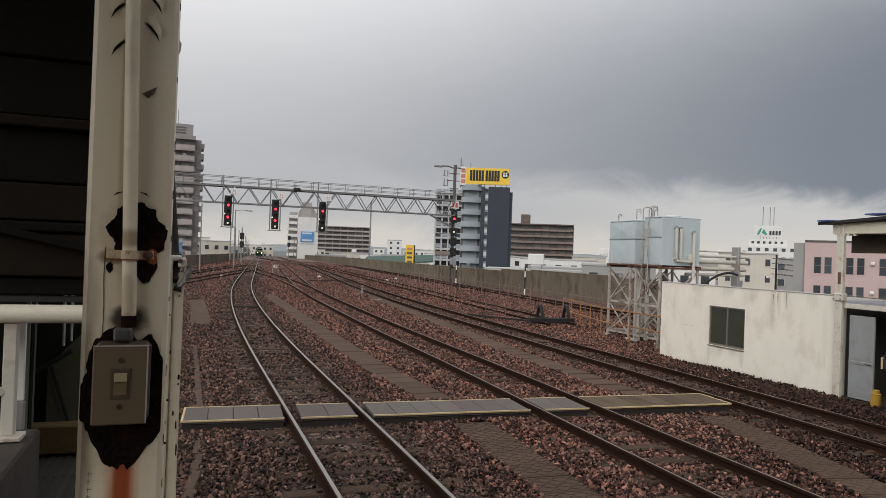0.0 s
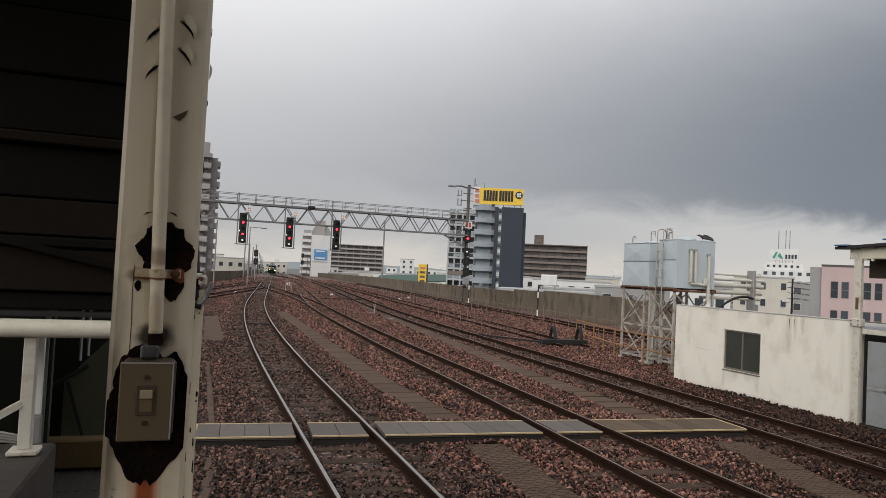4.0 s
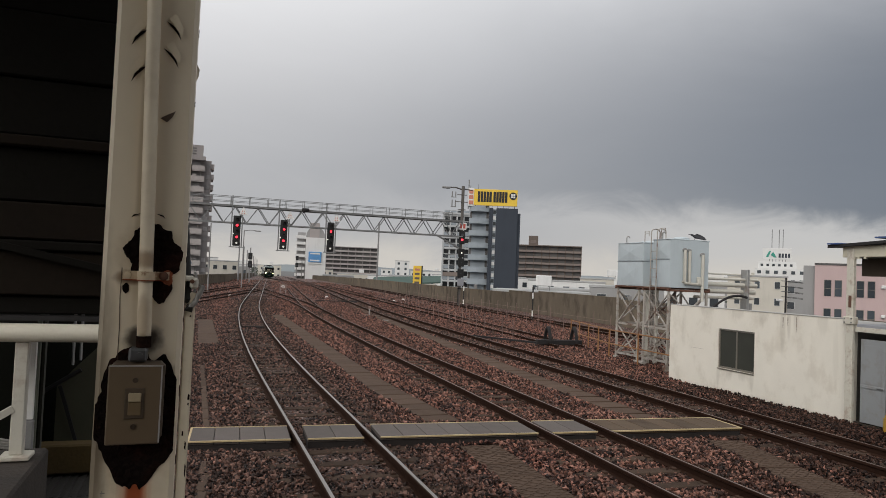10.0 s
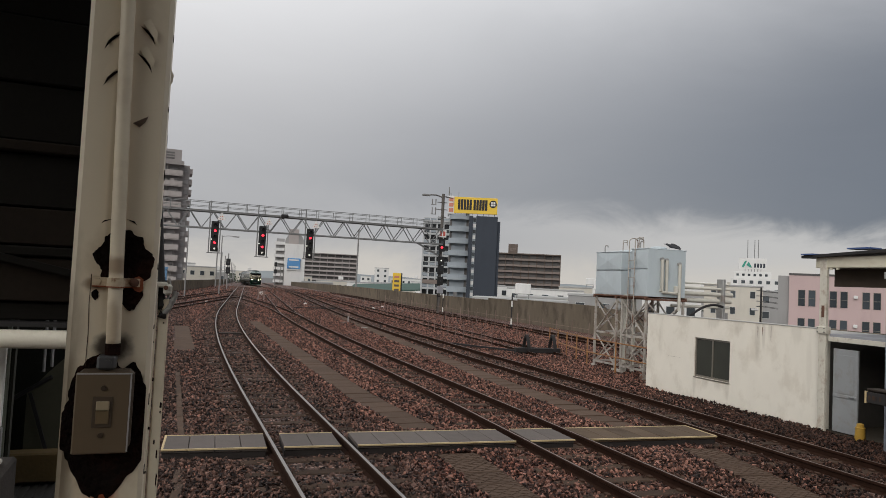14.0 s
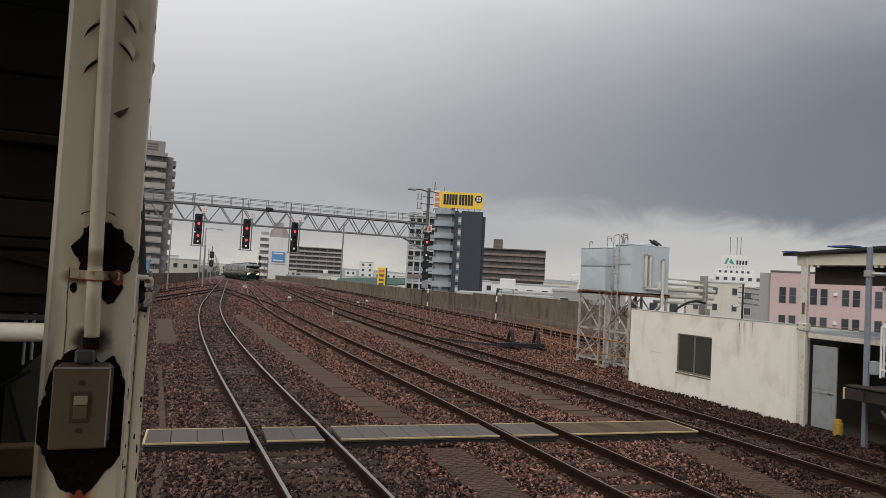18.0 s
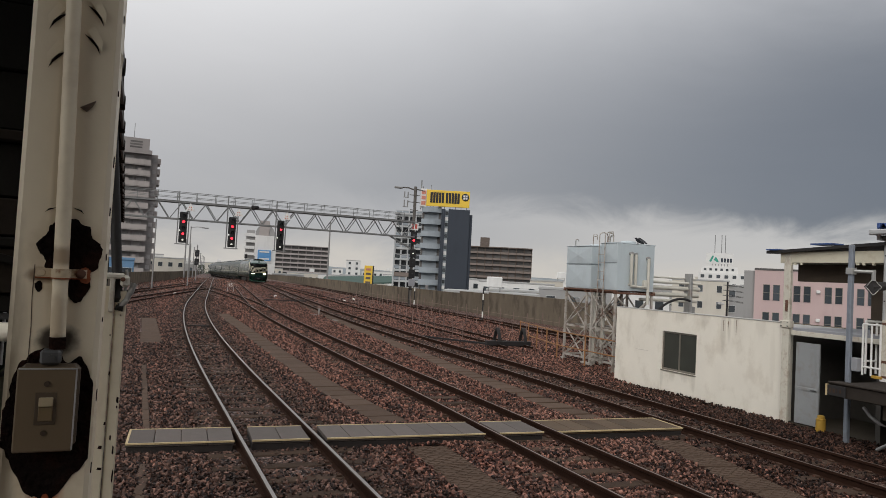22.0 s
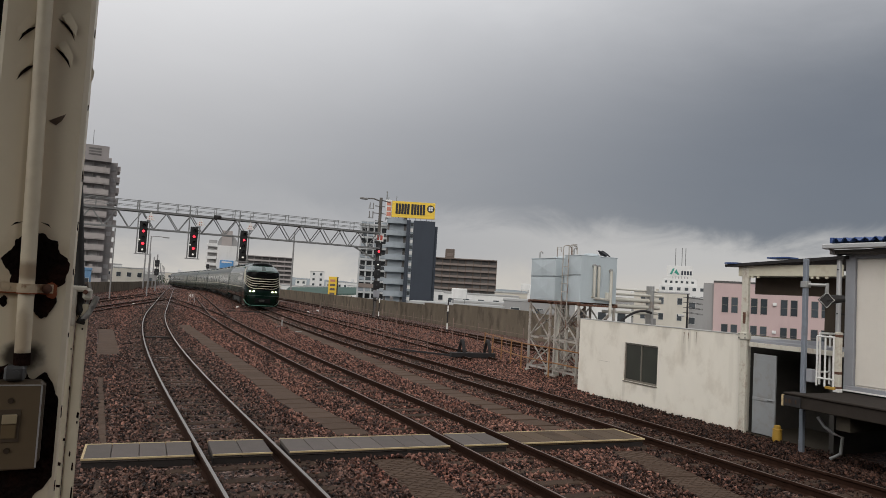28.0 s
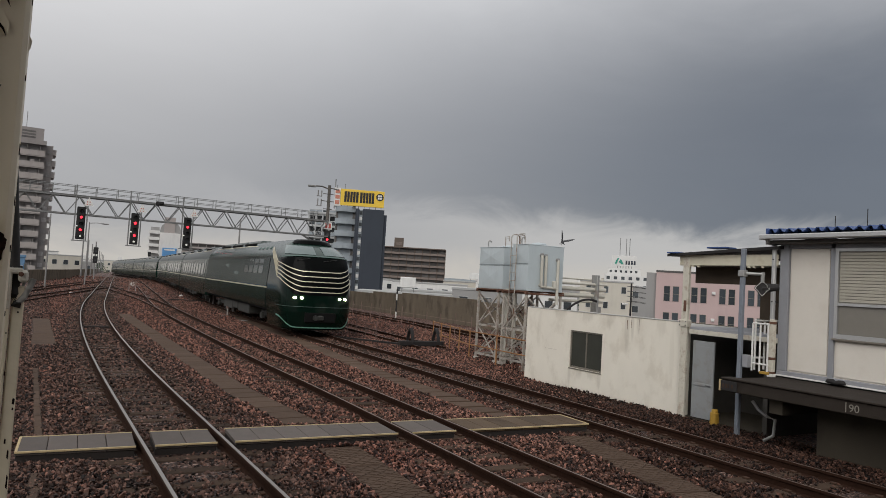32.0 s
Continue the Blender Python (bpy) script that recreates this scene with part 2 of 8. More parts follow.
M["yellow_line"] = mat("worn_yellow_paint", (0.52, 0.40, 0.22), 0.7, vary=0.2, scale=12, tint=(0.35, 0.27, 0.16), tint_scale=4)
M["black_timber"] = mat("dark_creosoted_timber", (0.022, 0.017, 0.015), 0.9, vary=0.4, bump=0.4)
M["concrete"] = mat("weathered_concrete", (0.150, 0.123, 0.093), 0.93, spec=0.1, vary=0.25, scale=1.5, bump=0.3, streak=0.5,
                    tint=(0.066, 0.055, 0.045), tint_scale=1.3, tint_amount=0.65, each=0.15)
M["white_wall"] = mat("cream_painted_render", (0.78, 0.735, 0.645), 0.85, vary=0.06, scale=2.2, bump=0.25, streak=0.8,
                      tint=(0.55, 0.49, 0.40), tint_scale=1.7, tint_amount=0.42)
M["wall_cap"] = mat("grey_cement_cap", (0.42, 0.41, 0.39), 0.9, vary=0.2, scale=5, bump=0.2)
M["rust_streak"] = mat("rust_streak", (0.17, 0.115, 0.075), 0.9, vary=0.4, scale=8)
M["grime"] = mat("dark_water_stain", (0.52, 0.475, 0.405), 0.9, vary=0.3, scale=8)
M["grey_door"] = mat("grey_painted_steel", (0.27, 0.28, 0.285), 0.55, vary=0.08, scale=3, tint=(0.2, 0.17, 0.14), tint_scale=5, tint_amount=0.35)
# Shade of the store room recess and hut eave, put into the colour.
M["shade_dark"] = mat("shade_darkened_surface", (0.07, 0.063, 0.055), 0.9, vary=0.2)
M["shed_glass"] = mat("dusty_dark_window_glass", (0.05, 0.052, 0.044), 0.25, vary=0.2, scale=2, bump=0, spec=0.35)
M["wood_brown"] = mat("brown_weathered_timber", (0.060, 0.044, 0.030), 0.9, vary=0.3, scale=4, bump=0.3)
M["pale_glass"] = glass_pane("pale_window_glass", (0.20, 0.185, 0.16), 0.35)
M["blind"] = mat("beige_window_blind", (0.40, 0.375, 0.315), 0.7, vary=0.08)
M["alu"] = mat("aluminium_frame", (0.50, 0.50, 0.50), 0.4, 0.5, vary=0.08)
M["bronze"] = mat("brown_window_frame", (0.20, 0.18, 0.15), 0.5, 0.3, vary=0.1)
M["yellow_paint"] = mat("yellow_steel_paint", (0.29, 0.14, 0.05), 0.6, vary=0.2, tint=(0.18, 0.07, 0.035), tint_scale=5, tint_amount=0.6)
M["yellow_bright"] = mat("bright_yellow_plastic", (0.44, 0.26, 0.04), 0.5, vary=0.1)
M["tank"] = mat("pale_grey_tank_panel", (0.47, 0.525, 0.55), 0.55, vary=0.06, scale=2, tint=(0.36, 0.40, 0.42), tint_scale=2.2, tint_amount=0.35, streak=0.4)
M["tank_seam"] = mat("grey_tank_joint", (0.26, 0.29, 0.31), 0.6, vary=0.1)
M["galv"] = mat("galvanised_steel", (0.37, 0.37, 0.36), 0.5, 0.45, vary=0.2, scale=9, tint=(0.24, 0.14, 0.09), tint_scale=3.5, tint_amount=0.45)
M["galv_rusty"] = mat("rust_spotted_galvanised_steel", (0.40, 0.37, 0.33), 0.6, 0.1, vary=0.25, scale=9, tint=(0.12, 0.050, 0.026), tint_scale=2.2, tint_amount=0.95)
M["blue_galv"] = mat("blue_grey_painted_steel", (0.20, 0.225, 0.265), 0.55, 0.1, vary=0.15, scale=5, tint=(0.12, 0.12, 0.13), tint_scale=4, tint_amount=0.5)
M["rust"] = mat("rusty_steel", (0.13, 0.062, 0.040), 0.85, 0.1, vary=0.4, scale=8, bump=0.4)
M["pipe_lag"] = mat("lagged_pipe_cladding", (0.54, 0.52, 0.46), 0.6, vary=0.12)
M["black_iron"] = mat("black_iron", (0.022, 0.020, 0.020), 0.7, 0.2, vary=0.3)
M["rod"] = mat("faded_red_fence_rod", (0.20, 0.135, 0.115), 0.8, vary=0.3, each=0.25)
M["gantry"] = mat("grey_gantry_steel", (0.215, 0.218, 0.215), 0.55, 0.3, vary=0.2, scale=5)
M["pole"] = mat("concrete_pole", (0.24, 0.235, 0.23), 0.9, vary=0.12)
M["mast_dark"] = mat("dark_weathered_mast", (0.115, 0.105, 0.095), 0.9, vary=0.3, scale=2, streak=0.3, tint=(0.06, 0.045, 0.035), tint_scale=1.5, tint_amount=0.6)
M["signal_black"] = mat("signal_black_paint", (0.012, 0.012, 0.012), 0.6, vary=0.3)
M["lamp_off"] = mat("unlit_signal_lens", (0.07, 0.07, 0.075), 0.2, vary=0.1)
M["lamp_red"] = mat("lit_red_lens", (0.9, 0.02, 0.03), 0.3, vary=0.0, bump=0, emit=3.5, emit_color=(1.0, 0.03, 0.05))
M["lamp_white"] = mat("lit_white_lens", (0.9, 0.9, 0.85), 0.3, vary=0.0, bump=0, emit=0.7, emit_color=(1.0, 0.95, 0.85))
M["white_paint"] = mat("white_paint", (0.74, 0.73, 0.70), 0.6, vary=0.06)
M["red_paint"] = mat("faded_red_paint", (0.50, 0.10, 0.08), 0.6, vary=0.1)
M["pillar"] = mat("cream_enamel_on_steel", (0.72, 0.625, 0.47), 0.5, vary=0.05, scale=5, fine=25, bump=0.12, streak=0.35,
                  tint=(0.56, 0.48, 0.35), tint_scale=3.0, tint_amount=0.5)
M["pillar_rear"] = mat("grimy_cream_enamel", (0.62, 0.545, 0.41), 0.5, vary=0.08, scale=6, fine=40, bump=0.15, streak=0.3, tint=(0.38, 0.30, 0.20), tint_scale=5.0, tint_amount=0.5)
M["pillar_pipe"] = mat("cream_painted_conduit", (0.74, 0.645, 0.48), 0.42, vary=0.05, scale=8, bump=0.08, tint=(0.42, 0.33, 0.23), tint_scale=6, tint_amount=0.35)


def soil_and_shade(m, colour, x, z, rx, rz, amount, grain=60.0, streak=1.0, ragged=0.6, along_y=False):
    """Dirt, rust or painted shade with a ragged outline round one spot of an upright face."""
    n, l = m.node_tree.nodes, m.node_tree.links
    sock = n["Principled BSDF"].inputs["Base Color"]
    before = sock.links[0].from_socket
    tc, mp, nz = n.new("ShaderNodeTexCoord"), n.new("ShaderNodeMapping"), n.new("ShaderNodeTexNoise")
    mp.inputs["Location"].default_value = (0, -x / rx, -z / rz) if along_y else (-x / rx, 0, -z / rz)
    mp.inputs["Scale"].default_value = (0, 1 / rx, 1 / rz) if along_y else (1 / rx, 0, 1 / rz)
    size = n.new("ShaderNodeVectorMath")
    size.operation = "LENGTH"
    st = n.new("ShaderNodeMapping")
    st.inputs["Scale"].default_value = (1, 1, streak)
    nz.inputs["Scale"].default_value, nz.inputs["Detail"].default_value = grain, 6
    l.new(tc.outputs["Object"], mp.inputs["Vector"])
    l.new(tc.outputs["Object"], st.inputs["Vector"])
    l.new(st.outputs[0], nz.inputs["Vector"])
    l.new(mp.outputs[0], size.inputs[0])
    add = n.new("ShaderNodeMath")
    add.operation = "MULTIPLY_ADD"
    l.new(nz.outputs["Fac"], add.inputs[0])
    add.inputs[1].default_value = ragged
    l.new(size.outputs["Value"], add.inputs[2])
    r_ = n.new("ShaderNodeMapRange")
    r_.interpolation_type = "SMOOTHSTEP"
    l.new(add.outputs[0], r_.inputs["Value"])
    r_.inputs["From Min"].default_value, r_.inputs["From Max"].default_value = 0.45 * (1 + ragged), 1.0 + 0.5 * ragged
    r_.inputs["To Min"].default_value, r_.inputs["To Max"].default_value = amount, 0.0
    mix = n.new("ShaderNodeMix")
    mix.data_type = "RGBA"
    l.new(r_.outputs["Result"], mix.inputs[0])
    l.new(before, mix.inputs[6])
    mix.inputs[7].default_value = (*colour, 1)
    l.new(mix.outputs[2], sock)


soil_and_shade(M["pillar"], (0.44, 0.33, 0.20), 0.0, 2.16, 0.075, 0.135, 0.55)
soil_and_shade(M["pillar"], (0.44, 0.33, 0.20), 0.008, 2.39, 0.062, 0.060, 0.5)
# Dirt left of the conduit, with the pipe's contact shadow painted in.
soil_and_shade(M["pillar"], (0.40, 0.31, 0.20), -0.009, 2.56, 0.009, 0.32, 0.55, 40, 0.2)
# The pillar's shaded left edge, painted as a dark brown gradient.
soil_and_shade(M["pillar"], (0.12, 0.088, 0.054), -0.066, 2.10, 0.038, 0.42, 0.85, 40, 0.3)
soil_and_shade(M["pillar"], (0.20, 0.115, 0.055), -0.018, 2.358, 0.026, 0.014, 0.8)
soil_and_shade(M["pillar"], (0.025, 0.015, 0.009), 0.004, 2.272, 0.033, 0.027, 0.95)
soil_and_shade(M["pillar"], (0.46, 0.16, 0.06), 0.004, 2.00, 0.026, 0.26, 0.8, 90, 0.06, 0.7)
soil_and_shade(M["pillar"], (0.30, 0.062, 0.016), 0.003, 2.02, 0.016, 0.22, 0.97, 110, 0.05, 0.6)
for m_ in (M["pillar_pipe"],):
    soil_and_shade(m_, (0.02, 0.012, 0.008), 0.006, 2.262, 0.03, 0.024, 0.97)
    soil_and_shade(m_, (0.22, 0.12, 0.05), 0.003, 2.385, 0.03, 0.018, 0.7)
    soil_and_shade(m_, (0.30, 0.20, 0.11), 0.003, 2.30, 0.012, 0.05, 0.5)
# runs of dirt down the shed's front: (along the wall, height, half width, half height, how strong)
for y_, z_, w_, h_, k_ in ((2.9, 1.84, 4.6, 0.10, 0.55), (1.80, 1.45, 0.11, 0.75, 0.75), (1.62, 1.62, 0.08, 0.55, 0.7), (1.42, 1.70, 0.10, 0.38, 0.65), (3.25, 1.75, 0.30, 0.24, 0.6), (4.4, 1.78, 0.35, 0.22, 0.55),
                           (0.7, 1.72, 0.20, 0.40, 0.5), (2.4, 1.75, 0.2, 0.35, 0.5), (2.72, 0.12, 0.10, 0.34, 0.6), (3.05, 0.18, 0.16, 0.20, 0.5), (3.5, 0.16, 0.16, 0.24, 0.5), (3.90, 0.06, 0.09, 0.36, 0.6),
                           (2.9, -0.42, 4.6, 0.22, 0.5), (0.35, 0.9, 0.10, 0.9, 0.3), (5.3, 1.2, 0.12, 0.7, 0.3)):
    soil_and_shade(M["white_wall"], (0.34, 0.30, 0.235), y_, z_, w_, h_, k_ * 0.38, 16.0, 0.10, 0.8, True)
M["bare_rust"] = mat("dark_bare_corroded_steel", (0.009, 0.006, 0.005), 0.95, vary=0.6, scale=25, fine=140, bump=0.9,
                     spec=0.05, tint=(0.035, 0.012, 0.007), tint_scale=14, tint_amount=0.5)
M["clip_paint"] = mat("rust_spotted_cream_strap", (0.55, 0.44, 0.30), 0.6, vary=0.15, scale=40, fine=200, tint=(0.20, 0.085, 0.035), tint_scale=70, tint_amount=0.9)
M["orange_rust"] = mat("orange_rust_run", (0.24, 0.062, 0.022), 0.85, vary=0.35, scale=30, fine=160, bump=0.3, streak=0.15)
M["flake"] = mat("paint_flake_edge", (0.10, 0.065, 0.045), 0.8, vary=0.3)
M["plate"] = mat("beige_switch_plate", (0.130, 0.092, 0.054), 0.45, vary=0.05, scale=15, bump=0.04)
M["rocker"] = mat("ivory_rocker_switch", (0.36, 0.29, 0.185), 0.35, vary=0.04)
# Lower rocker half, darker than the upper one.
M["rocker_low"] = mat("darker_ivory_rocker", (0.15, 0.105, 0.055), 0.4, vary=0.04)
M["box_grey"] = mat("grey_switch_box", (0.072, 0.050, 0.031), 0.5, vary=0.1)
M["zinc"] = mat("zinc_conduit_fitting", (0.13, 0.13, 0.13), 0.45, 0.7, vary=0.2)
M["screw"] = mat("brown_screw_head", (0.07, 0.05, 0.035), 0.5, 0.6)
M["ink"] = mat("faded_grey_lettering", (0.22, 0.20, 0.17), 0.8, vary=0.3)
# Near-black board colours: the platform roof's shade is put into them.
M["dark_board"] = mat("shaded_dark_boards", (0.007, 0.0058, 0.004), 0.9, spec=0.2, vary=0.35, scale=3, fine=40, bump=0.3)
M["brown_board"] = mat("shaded_brown_boards", (0.014, 0.0095, 0.006), 0.9, spec=0.2, vary=0.35, scale=3, fine=40, bump=0.3)
M["eave_grey"] = mat("weathered_eave_board", (0.10, 0.092, 0.085), 0.85, vary=0.3, scale=3, bump=0.2, each=0.3)
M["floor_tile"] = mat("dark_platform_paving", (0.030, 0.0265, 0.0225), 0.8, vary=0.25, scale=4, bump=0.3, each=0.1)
# The enclosure's shade is put into this near-black green.
M["nook_dark"] = mat("shaded_green_boards", (0.013, 0.0135, 0.009), 0.8, spec=0.2, vary=0.35, scale=2, streak=0.3)
M["door_metal"] = mat("dull_green_door_metal", (0.10, 0.11, 0.085), 0.5, 0.3, vary=0.2, scale=6)
M["threshold_wood"] = mat("worn_ochre_threshold", (0.095, 0.060, 0.018), 0.8, vary=0.3, scale=4, bump=0.2)
# Brown stained kerb, its colour lowered to carry the roof's shade.
M["kerb_concrete"] = mat("shaded_brown_stained_kerb_concrete", (0.038, 0.029, 0.022), 0.9, vary=0.3, scale=5, bump=0.35, tint=(0.02, 0.016, 0.013), tint_scale=4, tint_amount=0.8)
# Paler green for the part of the olive panel that catches light.
M["green_board"] = mat("dull_green_panel", (0.075, 0.072, 0.045), 0.75, vary=0.15)
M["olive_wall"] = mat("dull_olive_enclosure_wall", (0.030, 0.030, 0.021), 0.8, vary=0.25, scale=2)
M["cream_post"] = mat("cream_painted_steel_post", (0.58, 0.55, 0.47), 0.55, vary=0.07, tint=(0.28, 0.17, 0.11), tint_scale=7, tint_amount=0.5)
M["white_bar"] = mat("white_gloss_enamel_tube", (0.88, 0.82, 0.68), 0.35, vary=0.05, tint=(0.55, 0.48, 0.38), tint_scale=6, tint_amount=0.3)
M["conduit"] = mat("black_plastic_conduit", (0.022, 0.020, 0.018), 0.6, vary=0.2)
M["cable"] = mat("grey_cable_sheath", (0.30, 0.29, 0.27), 0.6, vary=0.1)
M["blue_roof"] = mat("blue_corrugated_sheet", (0.045, 0.085, 0.23), 0.5, 0.1, vary=0.15, tint=(0.09, 0.13, 0.26), tint_scale=3)
M["hut_panel"] = mat("cream_hut_panel", (0.69, 0.645, 0.58), 0.7, vary=0.05, tint=(0.54, 0.48, 0.42), tint_scale=1.5, tint_amount=0.35)
M["hut_frame"] = mat("blue_grey_hut_frame", (0.27, 0.275, 0.295), 0.6, vary=0.1)
M["fascia"] = mat("cream_fascia_board", (0.62, 0.58, 0.46), 0.7, vary=0.07, tint=(0.42, 0.36, 0.26), tint_scale=3)
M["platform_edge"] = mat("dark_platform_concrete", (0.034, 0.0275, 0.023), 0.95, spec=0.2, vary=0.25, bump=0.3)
# Stained concrete, darkened further: shade under the platforms is in the colour.
M["under"] = mat("shaded_stained_concrete", (0.062, 0.053, 0.041), 0.95, spec=0.1, vary=0.3, scale=1.5, bump=0.3, tint=(0.036, 0.031, 0.026), tint_scale=0.9, tint_amount=0.8)
M["mirror"] = mat("convex_mirror_face", (0.12, 0.12, 0.12), 0.15, 0.8, vary=0.05)
M["crow"] = mat("black_feathers", (0.012, 0.012, 0.015), 0.55, vary=0.3)
# train
M["green"] = mat("deep_green_lacquer", (0.003, 0.011, 0.0075), 0.12, vary=0.08, bump=0.0, spec=0.22)
# Lighter copy of the cab's green; sky reflection is put into it.
M["green_side"] = mat("deep_green_side_sky_sheen", (0.006, 0.020, 0.015), 0.18, vary=0.3, scale=1.2, bump=0.02, spec=0.12)
M["cowl"] = mat("dark_green_cowl", (0.022, 0.045, 0.037), 0.16, 0.1, vary=0.05, bump=0, spec=0.6)
# Green glass made pale: the sky's reflection is put into the colour.
M["cowl_glass"] = mat("green_glass_sky_sheen", (0.16, 0.20, 0.195), 0.12, 0.55, vary=0.05, bump=0, spec=0.7)
M["bow"] = mat("pale_green_line", (0.14, 0.30, 0.24), 0.3, vary=0.05, bump=0)
M["train_roof"] = mat("grey_green_roof", (0.062, 0.074, 0.070), 0.38, 0.1, vary=0.12, bump=0.05)
M["silver_green"] = mat("pale_metallic_green_cowl", (0.10, 0.145, 0.13), 0.25, 0.35, vary=0.05, bump=0)
M["gold"] = mat("pale_gold_trim", (0.66, 0.60, 0.46), 0.35, 0.35, vary=0.04, bump=0)
M["train_glass"] = mat("black_train_glass", (0.003, 0.0035, 0.0035), 0.12, vary=0.0, bump=0, spec=0.05)
M["coach_glass"] = mat("coach_window_glass", (0.045, 0.056, 0.054), 0.08, vary=0.25, scale=0.4, bump=0, spec=0.6)
M["bellows"] = mat("black_gangway_bellows", (0.008, 0.008, 0.008), 0.9, spec=0.1)
M["under_grey"] = mat("underframe_grey", (0.034, 0.034, 0.031), 0.7, vary=0.3, each=0.3)
M["headlight"] = mat("lit_headlamp", (1.0, 0.96, 0.75), 0.3, vary=0, bump=0, emit=40.0, emit_color=(1.0, 0.82, 0.28))
M["wheel_steel"] = mat("wheel_steel", (0.08, 0.07, 0.065), 0.6, 0.5)
# town
def paint(name, c, **k):
    return mat(name, c, 0.85, vary=0.08, scale=0.4, fine=8, bump=0.0, streak=0.3, tint=tuple(v * 0.72 for v in c), tint_scale=0.25, tint_amount=0.5, **k)


M["hotel_dark"] = paint("dark_slate_cladding", (0.039, 0.047, 0.062))
M["hotel_pale"] = paint("pale_blue_grey_render", (0.30, 0.335, 0.365))
M["hotel_white"] = paint("white_gallery_frame", (0.46, 0.47, 0.475))
M["hotel_glass"] = mat("dark_gallery_glazing", (0.05, 0.055, 0.06), 0.2, vary=0.4, scale=0.5, bump=0)
M["hotel_yellow"] = mat("yellow_sign_panel", (0.78, 0.52, 0.05), 0.5, vary=0.04, bump=0)
M["sign_black"] = mat("black_sign_lettering", (0.012, 0.012, 0.012), 0.6, bump=0)
M["sign_red"] = mat("faded_red_sign", (0.52, 0.20, 0.14), 0.6, bump=0)
M["sign_blue"] = mat("blue_billboard", (0.10, 0.28, 0.55), 0.5, vary=0.3, scale=0.7, bump=0)
M["sign_green"] = mat("green_sign_paint", (0.03, 0.27, 0.20), 0.5, bump=0)
M["brown_flat"] = paint("brown_tile_facade", (0.125, 0.098, 0.083))
M["brown_pale"] = paint("pale_brown_balcony", (0.20, 0.163, 0.143))
M["tower_grey"] = paint("grey_tile_tower", (0.27, 0.247, 0.24))
M["tower_pale"] = paint("pale_grey_balcony_front", (0.36, 0.325, 0.31))
M["tower_recess"] = mat("grey_tower_window_bay", (0.30, 0.285, 0.28), 0.8, bump=0, each=0.35)
M["town_white"] = paint("white_render", (0.68, 0.675, 0.66))
M["town_cream"] = paint("cream_render", (0.55, 0.515, 0.45))
M["town_grey"] = paint("grey_render", (0.30, 0.295, 0.29))
M["town_pink"] = paint("dusty_pink_render", (0.50, 0.375, 0.365))
M["town_roof"] = paint("grey_flat_roof", (0.38, 0.38, 0.375))
M["green_roof"] = paint("green_metal_roof", (0.047, 0.090, 0.074))
M["blue_sheet"] = paint("bright_blue_sheet_roof", (0.125, 0.234, 0.374))
M["town_glass"] = mat("distant_window_glass", (0.06, 0.068, 0.075), 0.2, vary=0.3, scale=0.3, bump=0, each=0.4)
M["blue_glass"] = mat("blue_tinted_window", (0.055, 0.065, 0.075), 0.15, vary=0.2, bump=0, each=0.3)
# Grey holding the balconies' shade, paled for distance haze.
M["recess"] = mat("grey_recess_shade", (0.115, 0.108, 0.105), 0.9, bump=0, each=0.3)
# Distance haze is put into this pale hill colour.
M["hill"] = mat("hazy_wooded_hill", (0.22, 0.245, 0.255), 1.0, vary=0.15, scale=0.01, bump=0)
M["city_ground"] = mat("town_asphalt", (0.12, 0.12, 0.118), 0.95, vary=0.3, scale=0.05, fine=2, bump=0)
M["leaf"] = mat("dull_green_foliage", (0.05, 0.075, 0.04), 0.9, vary=0.4, scale=2, island=0.4, bump=0)
M["bark"] = mat("brown_bark", (0.10, 0.075, 0.055), 0.95)

